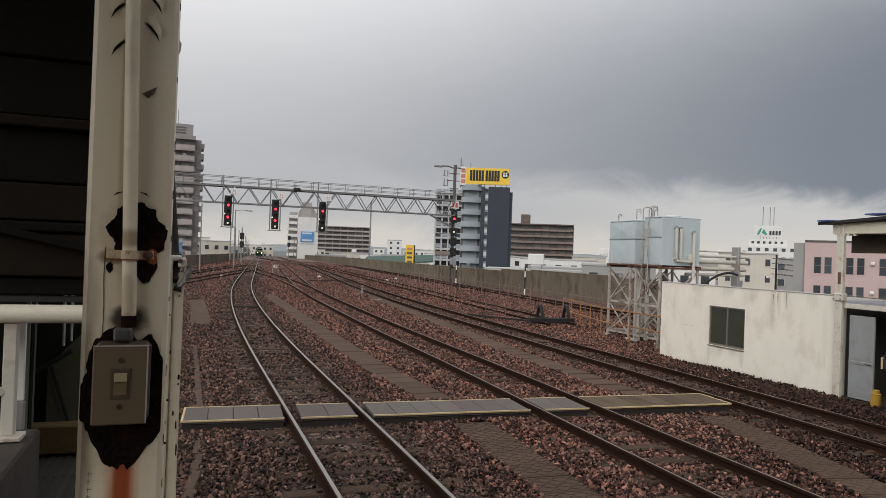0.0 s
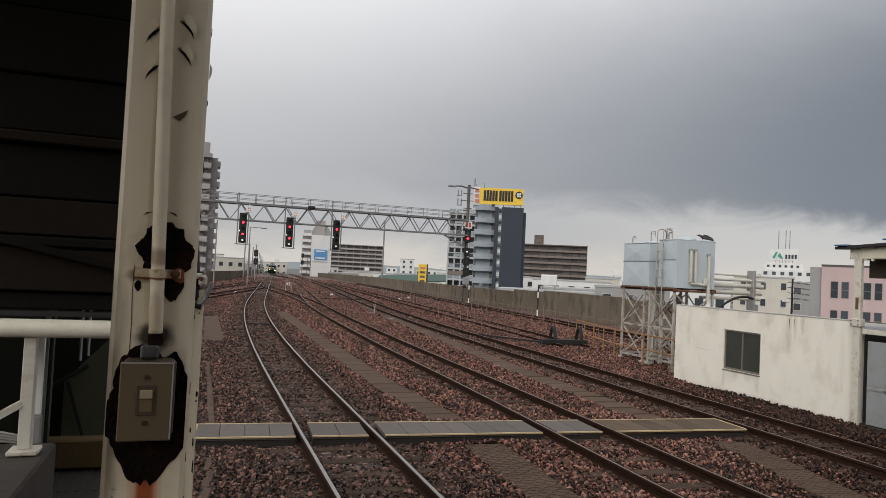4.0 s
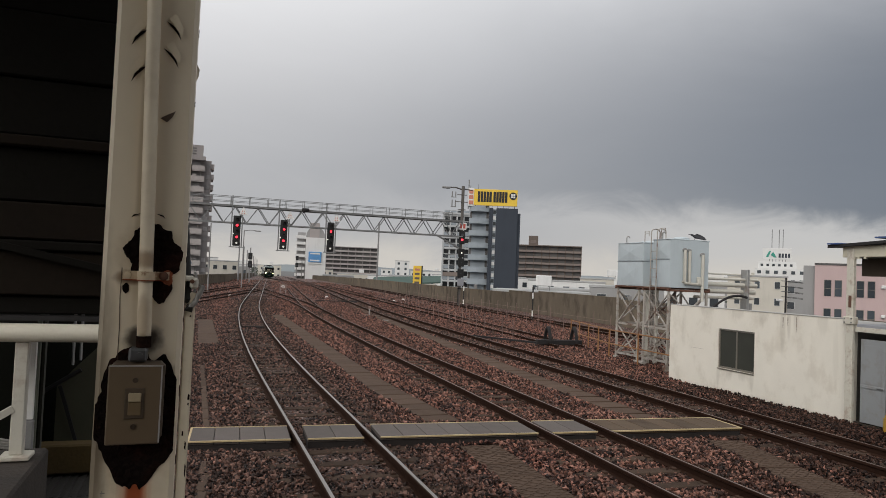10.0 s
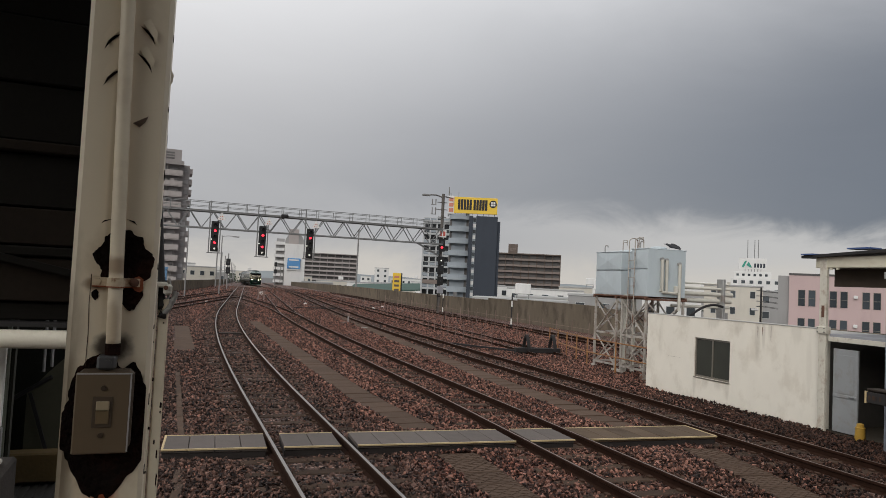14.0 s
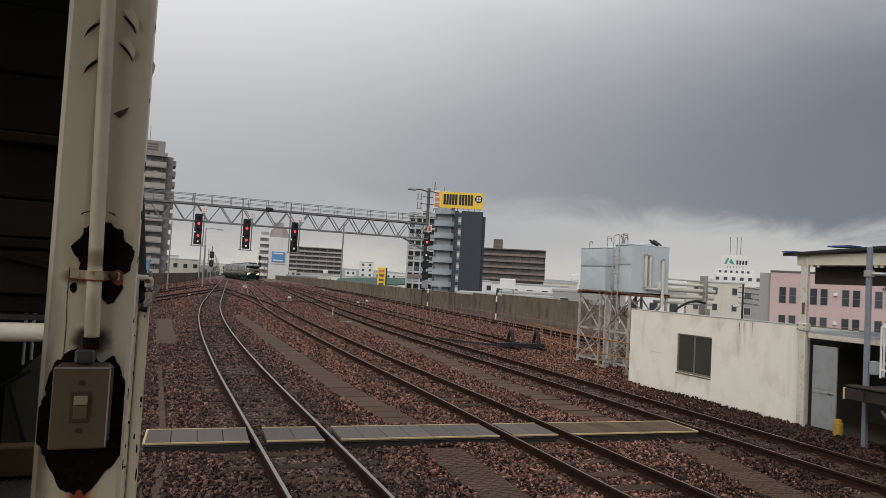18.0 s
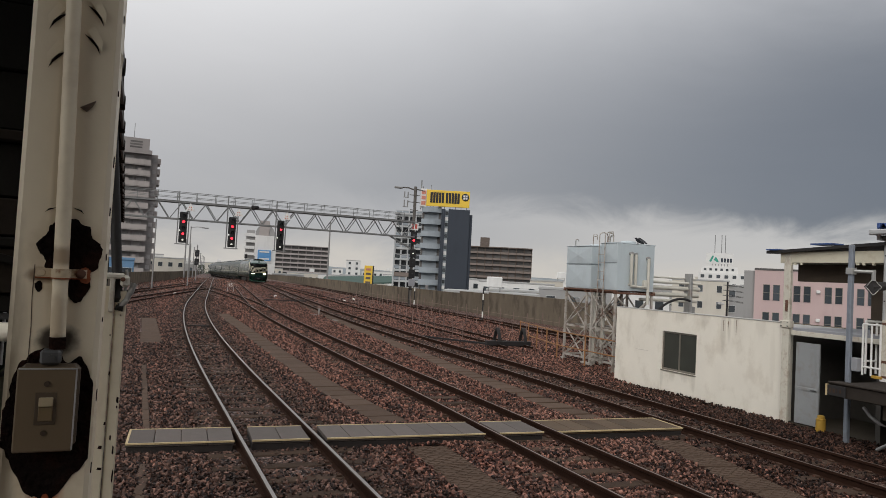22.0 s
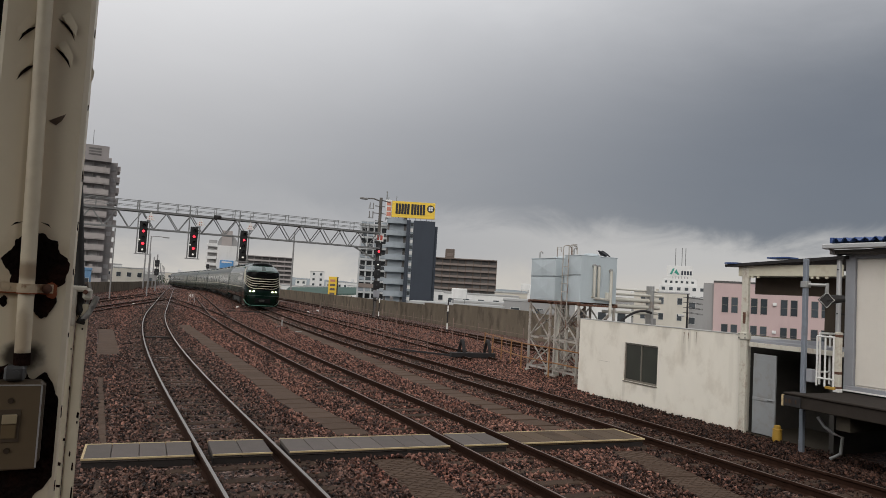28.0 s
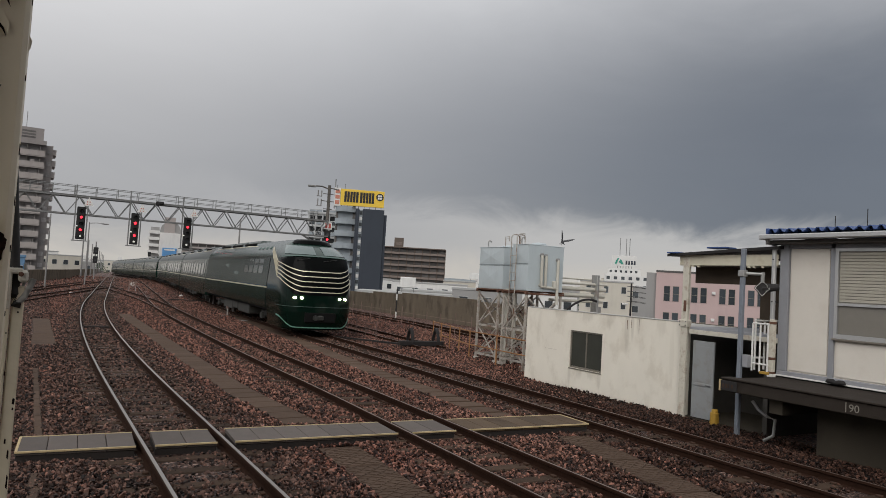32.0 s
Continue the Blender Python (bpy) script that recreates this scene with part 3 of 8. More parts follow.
# ---- building blocks ----
class Geo:
    """Collects vertices and faces of one mesh."""

    def __init__(self):
        self.v, self.f = [], []

    def add(self, verts, faces):
        k = len(self.v)
        self.v += [tuple(p) for p in verts]
        self.f += [tuple(i + k for i in q) for q in faces]
        return self

    def box(self, x0, x1, y0, y1, z0, z1, b=0.0):
        x0, x1, y0, y1, z0, z1 = min(x0, x1), max(x0, x1), min(y0, y1), max(y0, y1), min(z0, z1), max(z0, z1)
        if not b:
            v = [(x, y, z) for x in (x0, x1) for y in (y0, y1) for z in (z0, z1)]
            return self.add(v, [(0, 1, 3, 2), (4, 6, 7, 5), (0, 4, 5, 1), (2, 3, 7, 6), (0, 2, 6, 4), (1, 5, 7, 3)])
        lo, hi, v, at = (x0, y0, z0), (x1, y1, z1), [], {}
        for s in [(i, j, k) for i in (0, 1) for j in (0, 1) for k in (0, 1)]:
            c = [(lo, hi)[s[a]][a] for a in range(3)]
            for a in range(3):
                p = [c[q] + (0 if q == a else (b if s[q] == 0 else -b)) for q in range(3)]
                at[s, a] = len(v)
                v.append(p)
        f = []
        for a in range(3):
            u, w = (a + 1) % 3, (a + 2) % 3
            for side in (0, 1):
                ring = []
                for i, j in ((0, 0), (1, 0), (1, 1), (0, 1)):
                    s = [0, 0, 0]
                    s[a], s[u], s[w] = side, i, j
                    ring.append(at[tuple(s), a])
                f.append(ring)
            for i in (0, 1):
                for j in (0, 1):
                    s0, s1 = [0, 0, 0], [0, 0, 0]
                    s0[u] = s1[u] = i
                    s0[w] = s1[w] = j
                    s1[a] = 1
                    s0, s1 = tuple(s0), tuple(s1)
                    f.append((at[s0, u], at[s1, u], at[s1, w], at[s0, w]))
        for s in [(i, j, k) for i in (0, 1) for j in (0, 1) for k in (0, 1)]:
            f.append((at[s, 0], at[s, 1], at[s, 2]))
        return self.add(v, f)

    def tube(self, pts, r, n=8, cap=True):
        """A round bar along points; r may be a list."""
        pts = [Vector(p) for p in pts]
        rs = r if isinstance(r, (list, tuple)) else [r] * len(pts)
        rings = []
        for i, p in enumerate(pts):
            d = (pts[min(i + 1, len(pts) - 1)] - pts[max(i - 1, 0)]).normalized()
            up = Vector((0, 0, 1)) if abs(d.z) < 0.9 else Vector((0, 1, 0))
            a = d.cross(up).normalized()
            c = a.cross(d)
            rings.append([p + (a * math.cos(t) + c * math.sin(t)) * rs[i] for t in [2 * math.pi * k / n for k in range(n)]])
        v = [p for ring in rings for p in ring]
        f = [(i * n + k, i * n + (k + 1) % n, (i + 1) * n + (k + 1) % n, (i + 1) * n + k) for i in range(len(pts) - 1) for k in range(n)]
        if cap:
            f += [tuple(range(n)), tuple(range((len(pts) - 1) * n, len(pts) * n))]
        return self.add(v, f)

    def bar(self, p, q, w, h=None):
        """A straight square bar from p to q."""
        p, q = Vector(p), Vector(q)
        d = (q - p).normalized()
        up = Vector((0, 0, 1)) if abs(d.z) < 0.95 else Vector((0, 1, 0))
        a = d.cross(up).normalized() * (w / 2)
        c = a.cross(d).normalized() * ((h or w) / 2)
        v = [e + s * a + t * c for e in (p, q) for s, t in ((-1, -1), (1, -1), (1, 1), (-1, 1))]
        return self.add(v, [(0, 1, 2, 3), (4, 5, 6, 7)] + [(k, (k + 1) % 4, 4 + (k + 1) % 4, 4 + k) for k in range(4)])

    def sweep(self, profile, path, closed=True):
        """A profile (across, up) carried along points; across is to the right of the way."""
        n, rings = len(profile), []
        for i, p in enumerate(path):
            d = Vector(path[min(i + 1, len(path) - 1)]) - Vector(path[max(i - 1, 0)])
            a = Vector((d.y, -d.x, 0)).normalized()
            rings += [Vector(p) + a * u + Vector((0, 0, w)) for u, w in profile]
        f = [(i * n + k, i * n + (k + 1) % n, (i + 1) * n + (k + 1) % n, (i + 1) * n + k) for i in range(len(path) - 1) for k in range(n if closed else n - 1)]
        if closed:
            f += [tuple(range(n)), tuple(range((len(path) - 1) * n, len(path) * n))]
        return self.add(rings, f)

    def plate(self, outline, normal, thick):
        """A flat plate of any outline (3D points in one plane), given thickness along the normal."""
        n, k = len(outline), Vector(normal) * thick
        v = [Vector(p) for p in outline] + [Vector(p) + k for p in outline]
        return self.add(v, [tuple(range(n)), tuple(range(n, 2 * n))] + [(i, (i + 1) % n, n + (i + 1) % n, n + i) for i in range(n)])

    def loft(self, rings, closed=True, cap=True):
        n = len(rings[0])
        v = [p for ring in rings for p in ring]
        f = [(i * n + k, i * n + (k + 1) % n, (i + 1) * n + (k + 1) % n, (i + 1) * n + k) for i in range(len(rings) - 1) for k in range(n if closed else n - 1)]
        if cap and closed:
            f += [tuple(range(n)), tuple(range((len(rings) - 1) * n, len(rings) * n))]
        return self.add(v, f)

    def mesh(self, name, material, smooth=False, angle=40):
        me = bpy.data.meshes.new(name)
        me.from_pydata(self.v, [], self.f)
        bm = bmesh.new()
        bm.from_mesh(me)
        bmesh.ops.recalc_face_normals(bm, faces=bm.faces)
        if smooth:
            for face in bm.faces:
                face.smooth = True
            limit = radians(angle)
            for e in bm.edges:
                if len(e.link_faces) == 2 and e.calc_face_angle(0) > limit:
                    e.smooth = False
        bm.to_mesh(me)
        bm.free()
        me.materials.append(M[material] if isinstance(material, str) else material)
        return me


def part(name, geo, material, parent=None, label="", smooth=False, at=None):
    me = geo if isinstance(geo, bpy.types.Mesh) else geo.mesh(name, material, smooth)
    ob = new(name, me)
    ob.parent = parent
    if at is not None:
        ob.matrix_basis = at if isinstance(at, Matrix) else Matrix.Translation(at)
    if label:
        ob["label"] = label
    return ob


def thing(name, label, category, at=(0, 0, 0), group="", kind=""):
    ob = new(name)
    ob.matrix_basis = at if isinstance(at, Matrix) else Matrix.Translation(at)
    ob.empty_display_size = 0.2
    return tagged(ob, label, category, group, kind)


def solid(name, geo, material, label, category, group="", kind="", smooth=False, at=None):
    return tagged(part(name, geo, material, None, "", smooth, at), label, category, group, kind)


def G(*a, **k):
    return Geo().box(*a, **k)


# ---- lines of the railway ----
def smooth01(t):
    t = min(max(t, 0.0), 1.0)
    return t * t * (3 - 2 * t)


def bend(y):
    """How far the main lines have swung to the right at y."""
    if y < 14:
        return 0.0
    return 0.5 * 0.098 / 36 * (y - 14) ** 2 if y < 50 else 1.764 + 0.098 * (y - 50)


def drop(y):
    """The line falls gently beyond 100 m."""
    return 0.0 if y < 90 else -0.007 * (y - 100) if y > 110 else -0.007 * (y - 90) ** 2 / 40


def line_a(y):
    return 2.0 + bend(y)


def line_b(y):
    return 5.98 - 0.25 * smooth01((16 - y) / 12) - 0.2 * smooth01((y - 25) / 20) + bend(y)


def line_c(y):
    return 9.8 - 0.3 * smooth01((20 - y) / 16) + bend(y)


def line_train(y):
    u = min(1.0, max(0.0, (232 - y) / 128))
    s = 0.65 * u + 0.35 * smooth01(u)
    return line_a(y) * (1 - s) + line_c(y) * s


def line_link(y):
    t = smooth01((y - 40) / 48)
    return line_b(y) * (1 - t) + line_a(y) * t


def line_siding(y):
    return 13.1 + 0.065 * (y - 24)


def line_outer(y):
    return 18.8 + 0.07 * (y - 30)


def line_left(y):
    return 6.6 + 0.235 * (y - 78) + 0.0009 * max(0, 78 - y) * (78 - y) * 0.2


def line_far_left(y):
    return 7.4 + 0.205 * (y - 99)


def way(line, y0, y1, step=2.0):
    n = max(2, int(abs(y1 - y0) / step) + 1)
    return [(line(y), y, drop(y)) for y in np.linspace(y0, y1, n)]

# ---- ground, viaduct, parapets ----
BED = -0.17
ground = Geo()
rings = [(0, 60), (60, 200), (200, 700), (700, 4800)]
cx, cy = 10.0, 150.0
for r0, r1 in rings:
    for k in range(32):
        a0, a1 = 2 * math.pi * k / 32, 2 * math.pi * (k + 1) / 32
        q = [(cx + r * math.cos(a), cy + r * math.sin(a), -8.5) for r, a in ((r0, a0), (r1, a0), (r1, a1), (r0, a1))]
        ground.add(q if r0 else q[1:], [(0, 1, 2, 3)] if r0 else [(0, 1, 2)])
solid("ground", ground, "city_ground", "grey asphalt and lots of the town below", "ground", kind="structure")


def left_edge(y):
    return -9.0 if y < 40 else -9.0 + 0.19 * (y - 40) if y < 110 else 4.3 + 0.098 * (y - 110)


def right_edge(y):
    return 22.5 + 0.02 * y if y < 75 else 24.0 + 0.06 * (y - 75) if y < 110 else 26.1 + 0.098 * (y - 110)


def dip(x, y):
    """The ballast falls away towards the shed and the east platform."""
    return 0.19 * smooth01((x - 11.0) / 1.6) * smooth01((21 - y) / 4)


ys = [-30, -12, 0, 4, 8, 12, 16, 17, 18, 19, 20, 21, 24, 28, 34, 40, 48, 56, 66, 75, 85, 95, 110, 130, 160, 200, 250, 320, 400]
bed, deck = Geo(), Geo()
top_rings, low_rings = [], []
for y in ys:
    z = BED + drop(y)
    row = []
    for u in np.linspace(0, 1, 64):
        x = left_edge(y) + (right_edge(y) - left_edge(y)) * u
        row.append((x, y, z + 0.02 * noise.noise((u * 9, y * 0.3, 0)) - dip(x, y)))
    top_rings.append(row)
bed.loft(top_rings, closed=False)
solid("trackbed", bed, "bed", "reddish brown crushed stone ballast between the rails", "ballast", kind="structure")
for y in ys:
    z = BED + drop(y)
    low_rings.append([(left_edge(y) - 0.3, y, z - 0.32), (right_edge(y) + 0.3, y, z - 0.32), (right_edge(y) + 0.3, y, z - 1.6), (left_edge(y) - 0.3, y, z - 1.6)])
deck.loft(low_rings)
solid("viaduct_deck", deck, "concrete", "grey concrete deck of the raised railway", "viaduct", kind="structure")
piers = thing("viaduct_piers", "grey concrete piers under the railway deck", "pier", kind="structure")
pier = Geo().box(-9, 9, -0.9, 0.9, -8.5, -1.7).mesh("pier", "concrete")
for y in range(-20, 400, 30):
    part("pier", pier, None, piers, at=((left_edge(y) + right_edge(y)) / 2, y, drop(y)))


def parapet(name, edge, spans, label):
    root = thing(name, label, "parapet", kind="structure")
    for y0, y1, h in spans:
        p, q = Vector((edge(y0), y0, drop(y0))), Vector((edge(y1), y1, drop(y1)))
        g, d = Geo(), (q - p)
        length = d.length
        g.box(-0.1, 0.1, 0.012, length - 0.012, BED - 0.34, h - 0.08, 0.008)
        g.box(-0.108, 0.108, 0.012, length - 0.012, h - 0.08, h, 0.012)
        turn = Matrix.Translation(p) @ Matrix.Rotation(math.atan2(-d.x, d.y), 4, "Z")
        part("panel", g, "concrete", root, at=turn)


spans, y, k = [], 14.0, 0
while y < 330:
    step = 5.2 if y < 120 else 12.0
    h = 1.38 if y < 46 else 1.22
    spans.append((y, y + step, h + (0.10 if k in (4, 5) else 0.0)))
    y, k = y + step, k + 1
parapet("parapet_east", right_edge, spans, "weathered concrete parapet wall with dark rain stains")
spans, y = [], 48.0
while y < 330:
    step = 5.6 if y < 130 else 12.0
    spans.append((y, y + step, 1.15))
    y += step
parapet("parapet_west", left_edge, spans, "grey concrete parapet wall along the far tracks")

for y_, w_, h_ in ((24.6, 0.16, 0.30), (33.8, 0.12, 0.22), (58.0, 0.2, 0.4)):
    z_ = 1.48 if 34 < y_ < 46 else 1.38 if y_ < 46 else 1.22
    solid("parapet_box", Geo().box(-0.09, 0.09, -w_, w_, 0.0, h_, 0.015), "pole", "small pale junction box on top of the parapet", "junction box", "boxes on the parapet", at=pose(right_edge(y_), y_, z_))
solid("notice_plate", Geo().box(-0.02, 0.0, -0.16, 0.16, 0.55, 1.0, 0.006), "white_paint", "small white plate fixed to the parapet", "sign", at=pose(right_edge(31.0) - 0.112, 31.0, 0))

# ---- tracks ----
RAIL = [(-0.033, 0.0), (0.033, 0.0), (0.035, -0.03), (0.009, -0.045), (0.009, -0.115), (0.06, -0.135), (0.062, -0.15),
        (-0.062, -0.15), (-0.06, -0.135), (-0.009, -0.115), (-0.009, -0.045), (-0.035, -0.03)]
HEAD = [(-0.011, 0.0015), (0.015, 0.0015), (0.015, -0.003), (-0.011, -0.003)]
HEAD_WORN = [(-0.016, 0.0015), (0.026, 0.0015), (0.026, -0.003), (-0.016, -0.003)]
sleeper_mesh = Geo().box(-1.0, 1.0, -0.11, 0.11, -0.16, 0.0, 0.018).mesh("sleeper", "sleeper")
clip_mesh = Geo().box(-0.03, 0.03, -0.045, 0.045, 0.0, 0.028, 0.006).mesh("rail_clip", "clip")


def rail_track(label, line, y0, y1, bright, sleepers=None, gap=0.62):
    root = thing("railway_track", label, "railway track", group="tracks of the yard")
    path = way(line, y0, y1, 1.5 if y1 - y0 < 150 else 2.5)
    for s in (-1, 1):
        pts = []
        for i, p in enumerate(path):
            d = Vector(path[min(i + 1, len(path) - 1)]) - Vector(path[max(i - 1, 0)])
            a = Vector((d.y, -d.x, 0)).normalized() * (s * 0.5335)
            pts.append((p[0] + a.x, p[1] + a.y, p[2]))
        rail = part("rail", Geo().sweep(RAIL, pts), "rail_rust", root)
        part("running_surface", Geo().sweep(HEAD_WORN if bright else HEAD, pts), "rail_bright" if bright else "rail_dull", rail)
    if sleepers:
        s0, s1 = sleepers
        y = s0
        while y < s1:
            slope = math.atan2(line(y + 0.5) - line(y - 0.5), 1.0)
            m = Matrix.Translation((line(y), y, drop(y) - 0.126)) @ Matrix.Rotation(-slope + random.uniform(-0.012, 0.012), 4, "Z")
            one = part("sleeper", sleeper_mesh, None, root, at=m)
            for u in (-0.6235, -0.4435, 0.4435, 0.6235) if y < 16 else ():
                part("rail_clip", clip_mesh, None, one, at=(u, 0, 0))
            y += gap
    return root


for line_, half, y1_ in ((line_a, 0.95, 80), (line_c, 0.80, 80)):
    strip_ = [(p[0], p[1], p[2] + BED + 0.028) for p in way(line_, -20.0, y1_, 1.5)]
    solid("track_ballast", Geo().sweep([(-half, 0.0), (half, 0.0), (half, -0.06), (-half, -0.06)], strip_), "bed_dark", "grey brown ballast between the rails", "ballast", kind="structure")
rail_track("polished steel rails of the main line on sleepers", line_a, -30.0, 330, True, (-8.9, 62))
rail_track("brown rusted rails of the middle line", line_b, -30.0, 330, False, (-9.4, 46))
rail_track("brown rails of the platform line curving away", line_c, -30.0, 330, False, (-10.4, 60))
rail_track("crossover rails that the green train runs over", line_train, 103, 233, False)
rail_track("crossover rails joining the two main lines", line_link, 40.5, 87, False)
rail_track("rusty siding rails ending at a buffer stop", line_siding, 22.5, 110, False, (22.5, 60))
rail_track("rusty outer siding rails beside the parapet", line_outer, 20, 120, False, (24, 60))
rail_track("rusty rails joining the main line from a siding", line_left, 14, 79, False, (16, 48))
rail_track("rusty rails of a far siding curving in", line_far_left, 21, 100, False)

# ---- board crossing over the tracks ----
crossing = thing("board_crossing", "grey staff crossing with worn yellow edges across tracks", "crossing", (0, 0, 0))


def cross_y(x):
    return 10.0 - 0.055 * x


for x0, x1, n in ((0.0, 1.37, 4), (1.60, 2.40, 2), (2.64, 5.12, 7), (5.36, 6.14, 2), (6.38, 8.86, 7)):
    tilt = Matrix.Translation((x0, cross_y(x0), 0)) @ Matrix.Rotation(math.atan(-0.055), 4, "Z")
    w = x1 - x0
    part("bearer", Geo().box(0.01, w - 0.01, 0.06, 0.84, -0.16, -0.058, 0.01), "black_timber", crossing, "dark timber under the deck", at=tilt)
    for i in range(n):
        a, b = i * w / n, (i + 1) * w / n
        part("panel", Geo().box(a + 0.004, b - 0.004, 0.05, 0.855, -0.055, 0.0, 0.006), "deck_rusty" if x0 > 6 else "deck", crossing, at=tilt)
    for a, b in ((0.024, 0.047), (0.858, 0.881)):
        part("edge_strip", Geo().box(0, w, a, b, -0.02, 0.004, 0.002), "yellow_line", crossing, "worn yellow edge strip", at=tilt)
    for a, b in (((0.0, 0.03),) if x0 == 0 else ((w - 0.03, w),) if x1 > 8 else ()):
        part("edge_strip", Geo().box(a, b, 0.05, 0.855, -0.02, 0.006, 0.002), "yellow_line", crossing, "worn yellow edge strip", at=tilt)

# ---- cable troughs ----
lid = Geo().box(-0.31, 0.31, 0.006, 0.494, -0.07, 0.0, 0.008).mesh("lid", "duct")
ribs = Geo()
for i in range(6):
    for k in range(5):
        u, v, s_ = -0.25 + 0.1 * i, 0.06 + 0.095 * k, 1 if (i + k) % 2 else -1
        ribs.bar((u - 0.04, v - 0.03 * s_, 0.003), (u + 0.04, v + 0.03 * s_, 0.003), 0.016, 0.010)
rib_mesh = ribs.mesh("tread", "duct")


def trough(points, label, tread_before):
    root = thing("cable_trough", label, "cable trough", group="cable troughs between the tracks")
    for (x0, y0), (x1, y1) in zip(points, points[1:]):
        d = Vector((x1 - x0, y1 - y0))
        n = int(d.length / 0.5)
        for i in range(n):
            x, y = x0 + d.x * i / n, y0 + d.y * i / n
            m = Matrix.Translation((x, y, -0.115 + random.uniform(-0.006, 0.006))) @ Matrix.Rotation(math.atan2(-d.x, d.y) + random.uniform(-0.01, 0.01), 4, "Z")
            one = part("lid", lid, None, root, at=m)
            if y < tread_before:
                part("tread", rib_mesh, None, one)


trough([(3.78, 4.0), (4.08, 9.65)], "ribbed concrete cable trough lids sunk in ballast", 9.7)
trough([(4.12, 11.3), (3.92, 15.0), (3.98, 24), (4.15, 38)], "plain concrete cable trough lids sunk in ballast", 0)
trough([(7.15, 4.6), (8.22, 9.3)], "ribbed concrete cable trough lids sunk in ballast", 9.7)
trough([(8.0, 10.9), (8.09, 13.3), (8.14, 16.6), (8.56, 22), (9.15, 30), (9.75, 38), (11.0, 50)], "plain concrete cable trough lids sunk in ballast", 0)
for x0, x1, y0, y1 in ((0.15, 0.85, 23.5, 27.0), (0.25, 0.85, 27.05, 34.0)):
    solid("concrete_slab", Geo().box(x0, x1, y0, y1, -0.2, -0.125, 0.01), "duct", "pale concrete slab lying flush in the ballast", "slab", "slabs in the ballast")
kerb = thing("edging_kerb", "thin concrete edging kerb along the ballast", "kerb")
for y in np.arange(11.2, 17.6, 0.8):
    part("kerb_stone", Geo().box(0.22, 0.33, y, y + 0.78, -0.25, -0.10, 0.012), "duct", kerb)
for k in range(6):
    x, y = 0.24 - 0.035 * k * k * 0.35, 9.4 - k * 0.62
    part("kerb_stone", Geo().box(-0.055, 0.055, -0.6, 0.0, -0.25, -0.10, 0.012), "duct", kerb, at=pose(x, y, 0, 0, 0, -4 - 2 * k))

# ---- unseen masses added behind the camera to hold back sky light ----
# Never in view: an added hall that darkens the near ground.
hall = thing("station_hall", "unseen grey block added behind to hold back sky", "building", (0, -34, 0), kind="structure")
part("wall", Geo().box(-30, 45, -2, 0, -8, 15), "concrete", hall)
part("roof", Geo().box(-30, 45, 0, 14, 9.5, 10.0), "concrete", hall)
for x in (-24, -12, 0.0, 12.0, 24, 36):
    part("column", Geo().box(x - 0.4, x + 0.4, 12.5, 13.3, -0.3, 9.5, 0.05), "concrete", hall)
# Unseen east roof, added so less sky light reaches the ballast.
eastroof = thing("platform_roof_east", "unseen long roof added in the east to hold back sky", "roof", (0, 0, 0), kind="structure")
part("roof_sheet", Geo().box(11.0, 22.0, -34, 1.2, 4.9, 5.1), "concrete", eastroof)
for y in (-28, -20, -12, -4):
    part("column", Geo().box(15.9, 16.2, y, y + 0.3, 0.93, 4.9, 0.02), "cream_post", eastroof)

# ---- white shed beside the platform line ----
shed = thing("white_shed", "low cream rendered shed with stained walls", "shed", (13.0, 11.0, 0))
WX = 0.0
g = Geo()
wy0, wy1, wz0, wz1 = 2.66, 3.92, 0.26, 1.28
for a, b, c, d in ((-0.0, wy0, -0.5, 1.79), (wy1, 5.9, -0.5, 1.79), (wy0, wy1, -0.5, wz0), (wy0, wy1, wz1, 1.79)):
    g.box(WX, WX + 0.2, a, b, c, d)
part("front_wall", g, "white_wall", shed)
part("end_wall", Geo().box(0.2, 3.2, 5.7, 5.9, -0.5, 1.60), "white_wall", shed)
part("back_wall", Geo().box(3.2, 3.4, 0, 5.9, -0.5, 1.60), "white_wall", shed)
part("side_wall", Geo().box(0.2, 3.2, 0.0, 0.2, -0.5, 1.60), "shade_dark", shed)
part("coping", Geo().box(-0.012, 0.215, -0.0, 5.91, 1.793, 1.815, 0.006), "wall_cap", shed, "thin grey cement coping")
part("roof", Geo().box(0.2, 3.4, 0.0, 5.9, 1.605, 1.64), "wall_cap", shed, "grey cement roof surface")
win = part("window", Geo().box(0.05, 0.09, wy0 + 0.04, wy1 - 0.04, wz0 + 0.04, wz1 - 0.04), "shed_glass", shed, "dusty sliding window")
f = Geo()
for a, b, c, d in ((wy0, wy1, wz0, wz0 + 0.05), (wy0, wy1, wz1 - 0.04, wz1), (wy0, wy0 + 0.04, wz0 + 0.05, wz1 - 0.04), (wy1 - 0.04, wy1, wz0 + 0.05, wz1 - 0.04), (3.27, 3.31, wz0 + 0.05, wz1 - 0.04)):
    f.box(0.03, 0.10, a, b, c, d)
part("frame", f, "bronze", win)
part("sill", Geo().box(-0.022, 0.06, wy0 - 0.01, wy1 + 0.01, wz0 - 0.03, wz0 - 0.002, 0.006), "bronze", win)
part("curtain", Geo().box(0.11, 0.13, wy0 + 0.04, wy1 - 0.04, wz0 + 0.05, wz1 - 0.04), "brown_board", win)


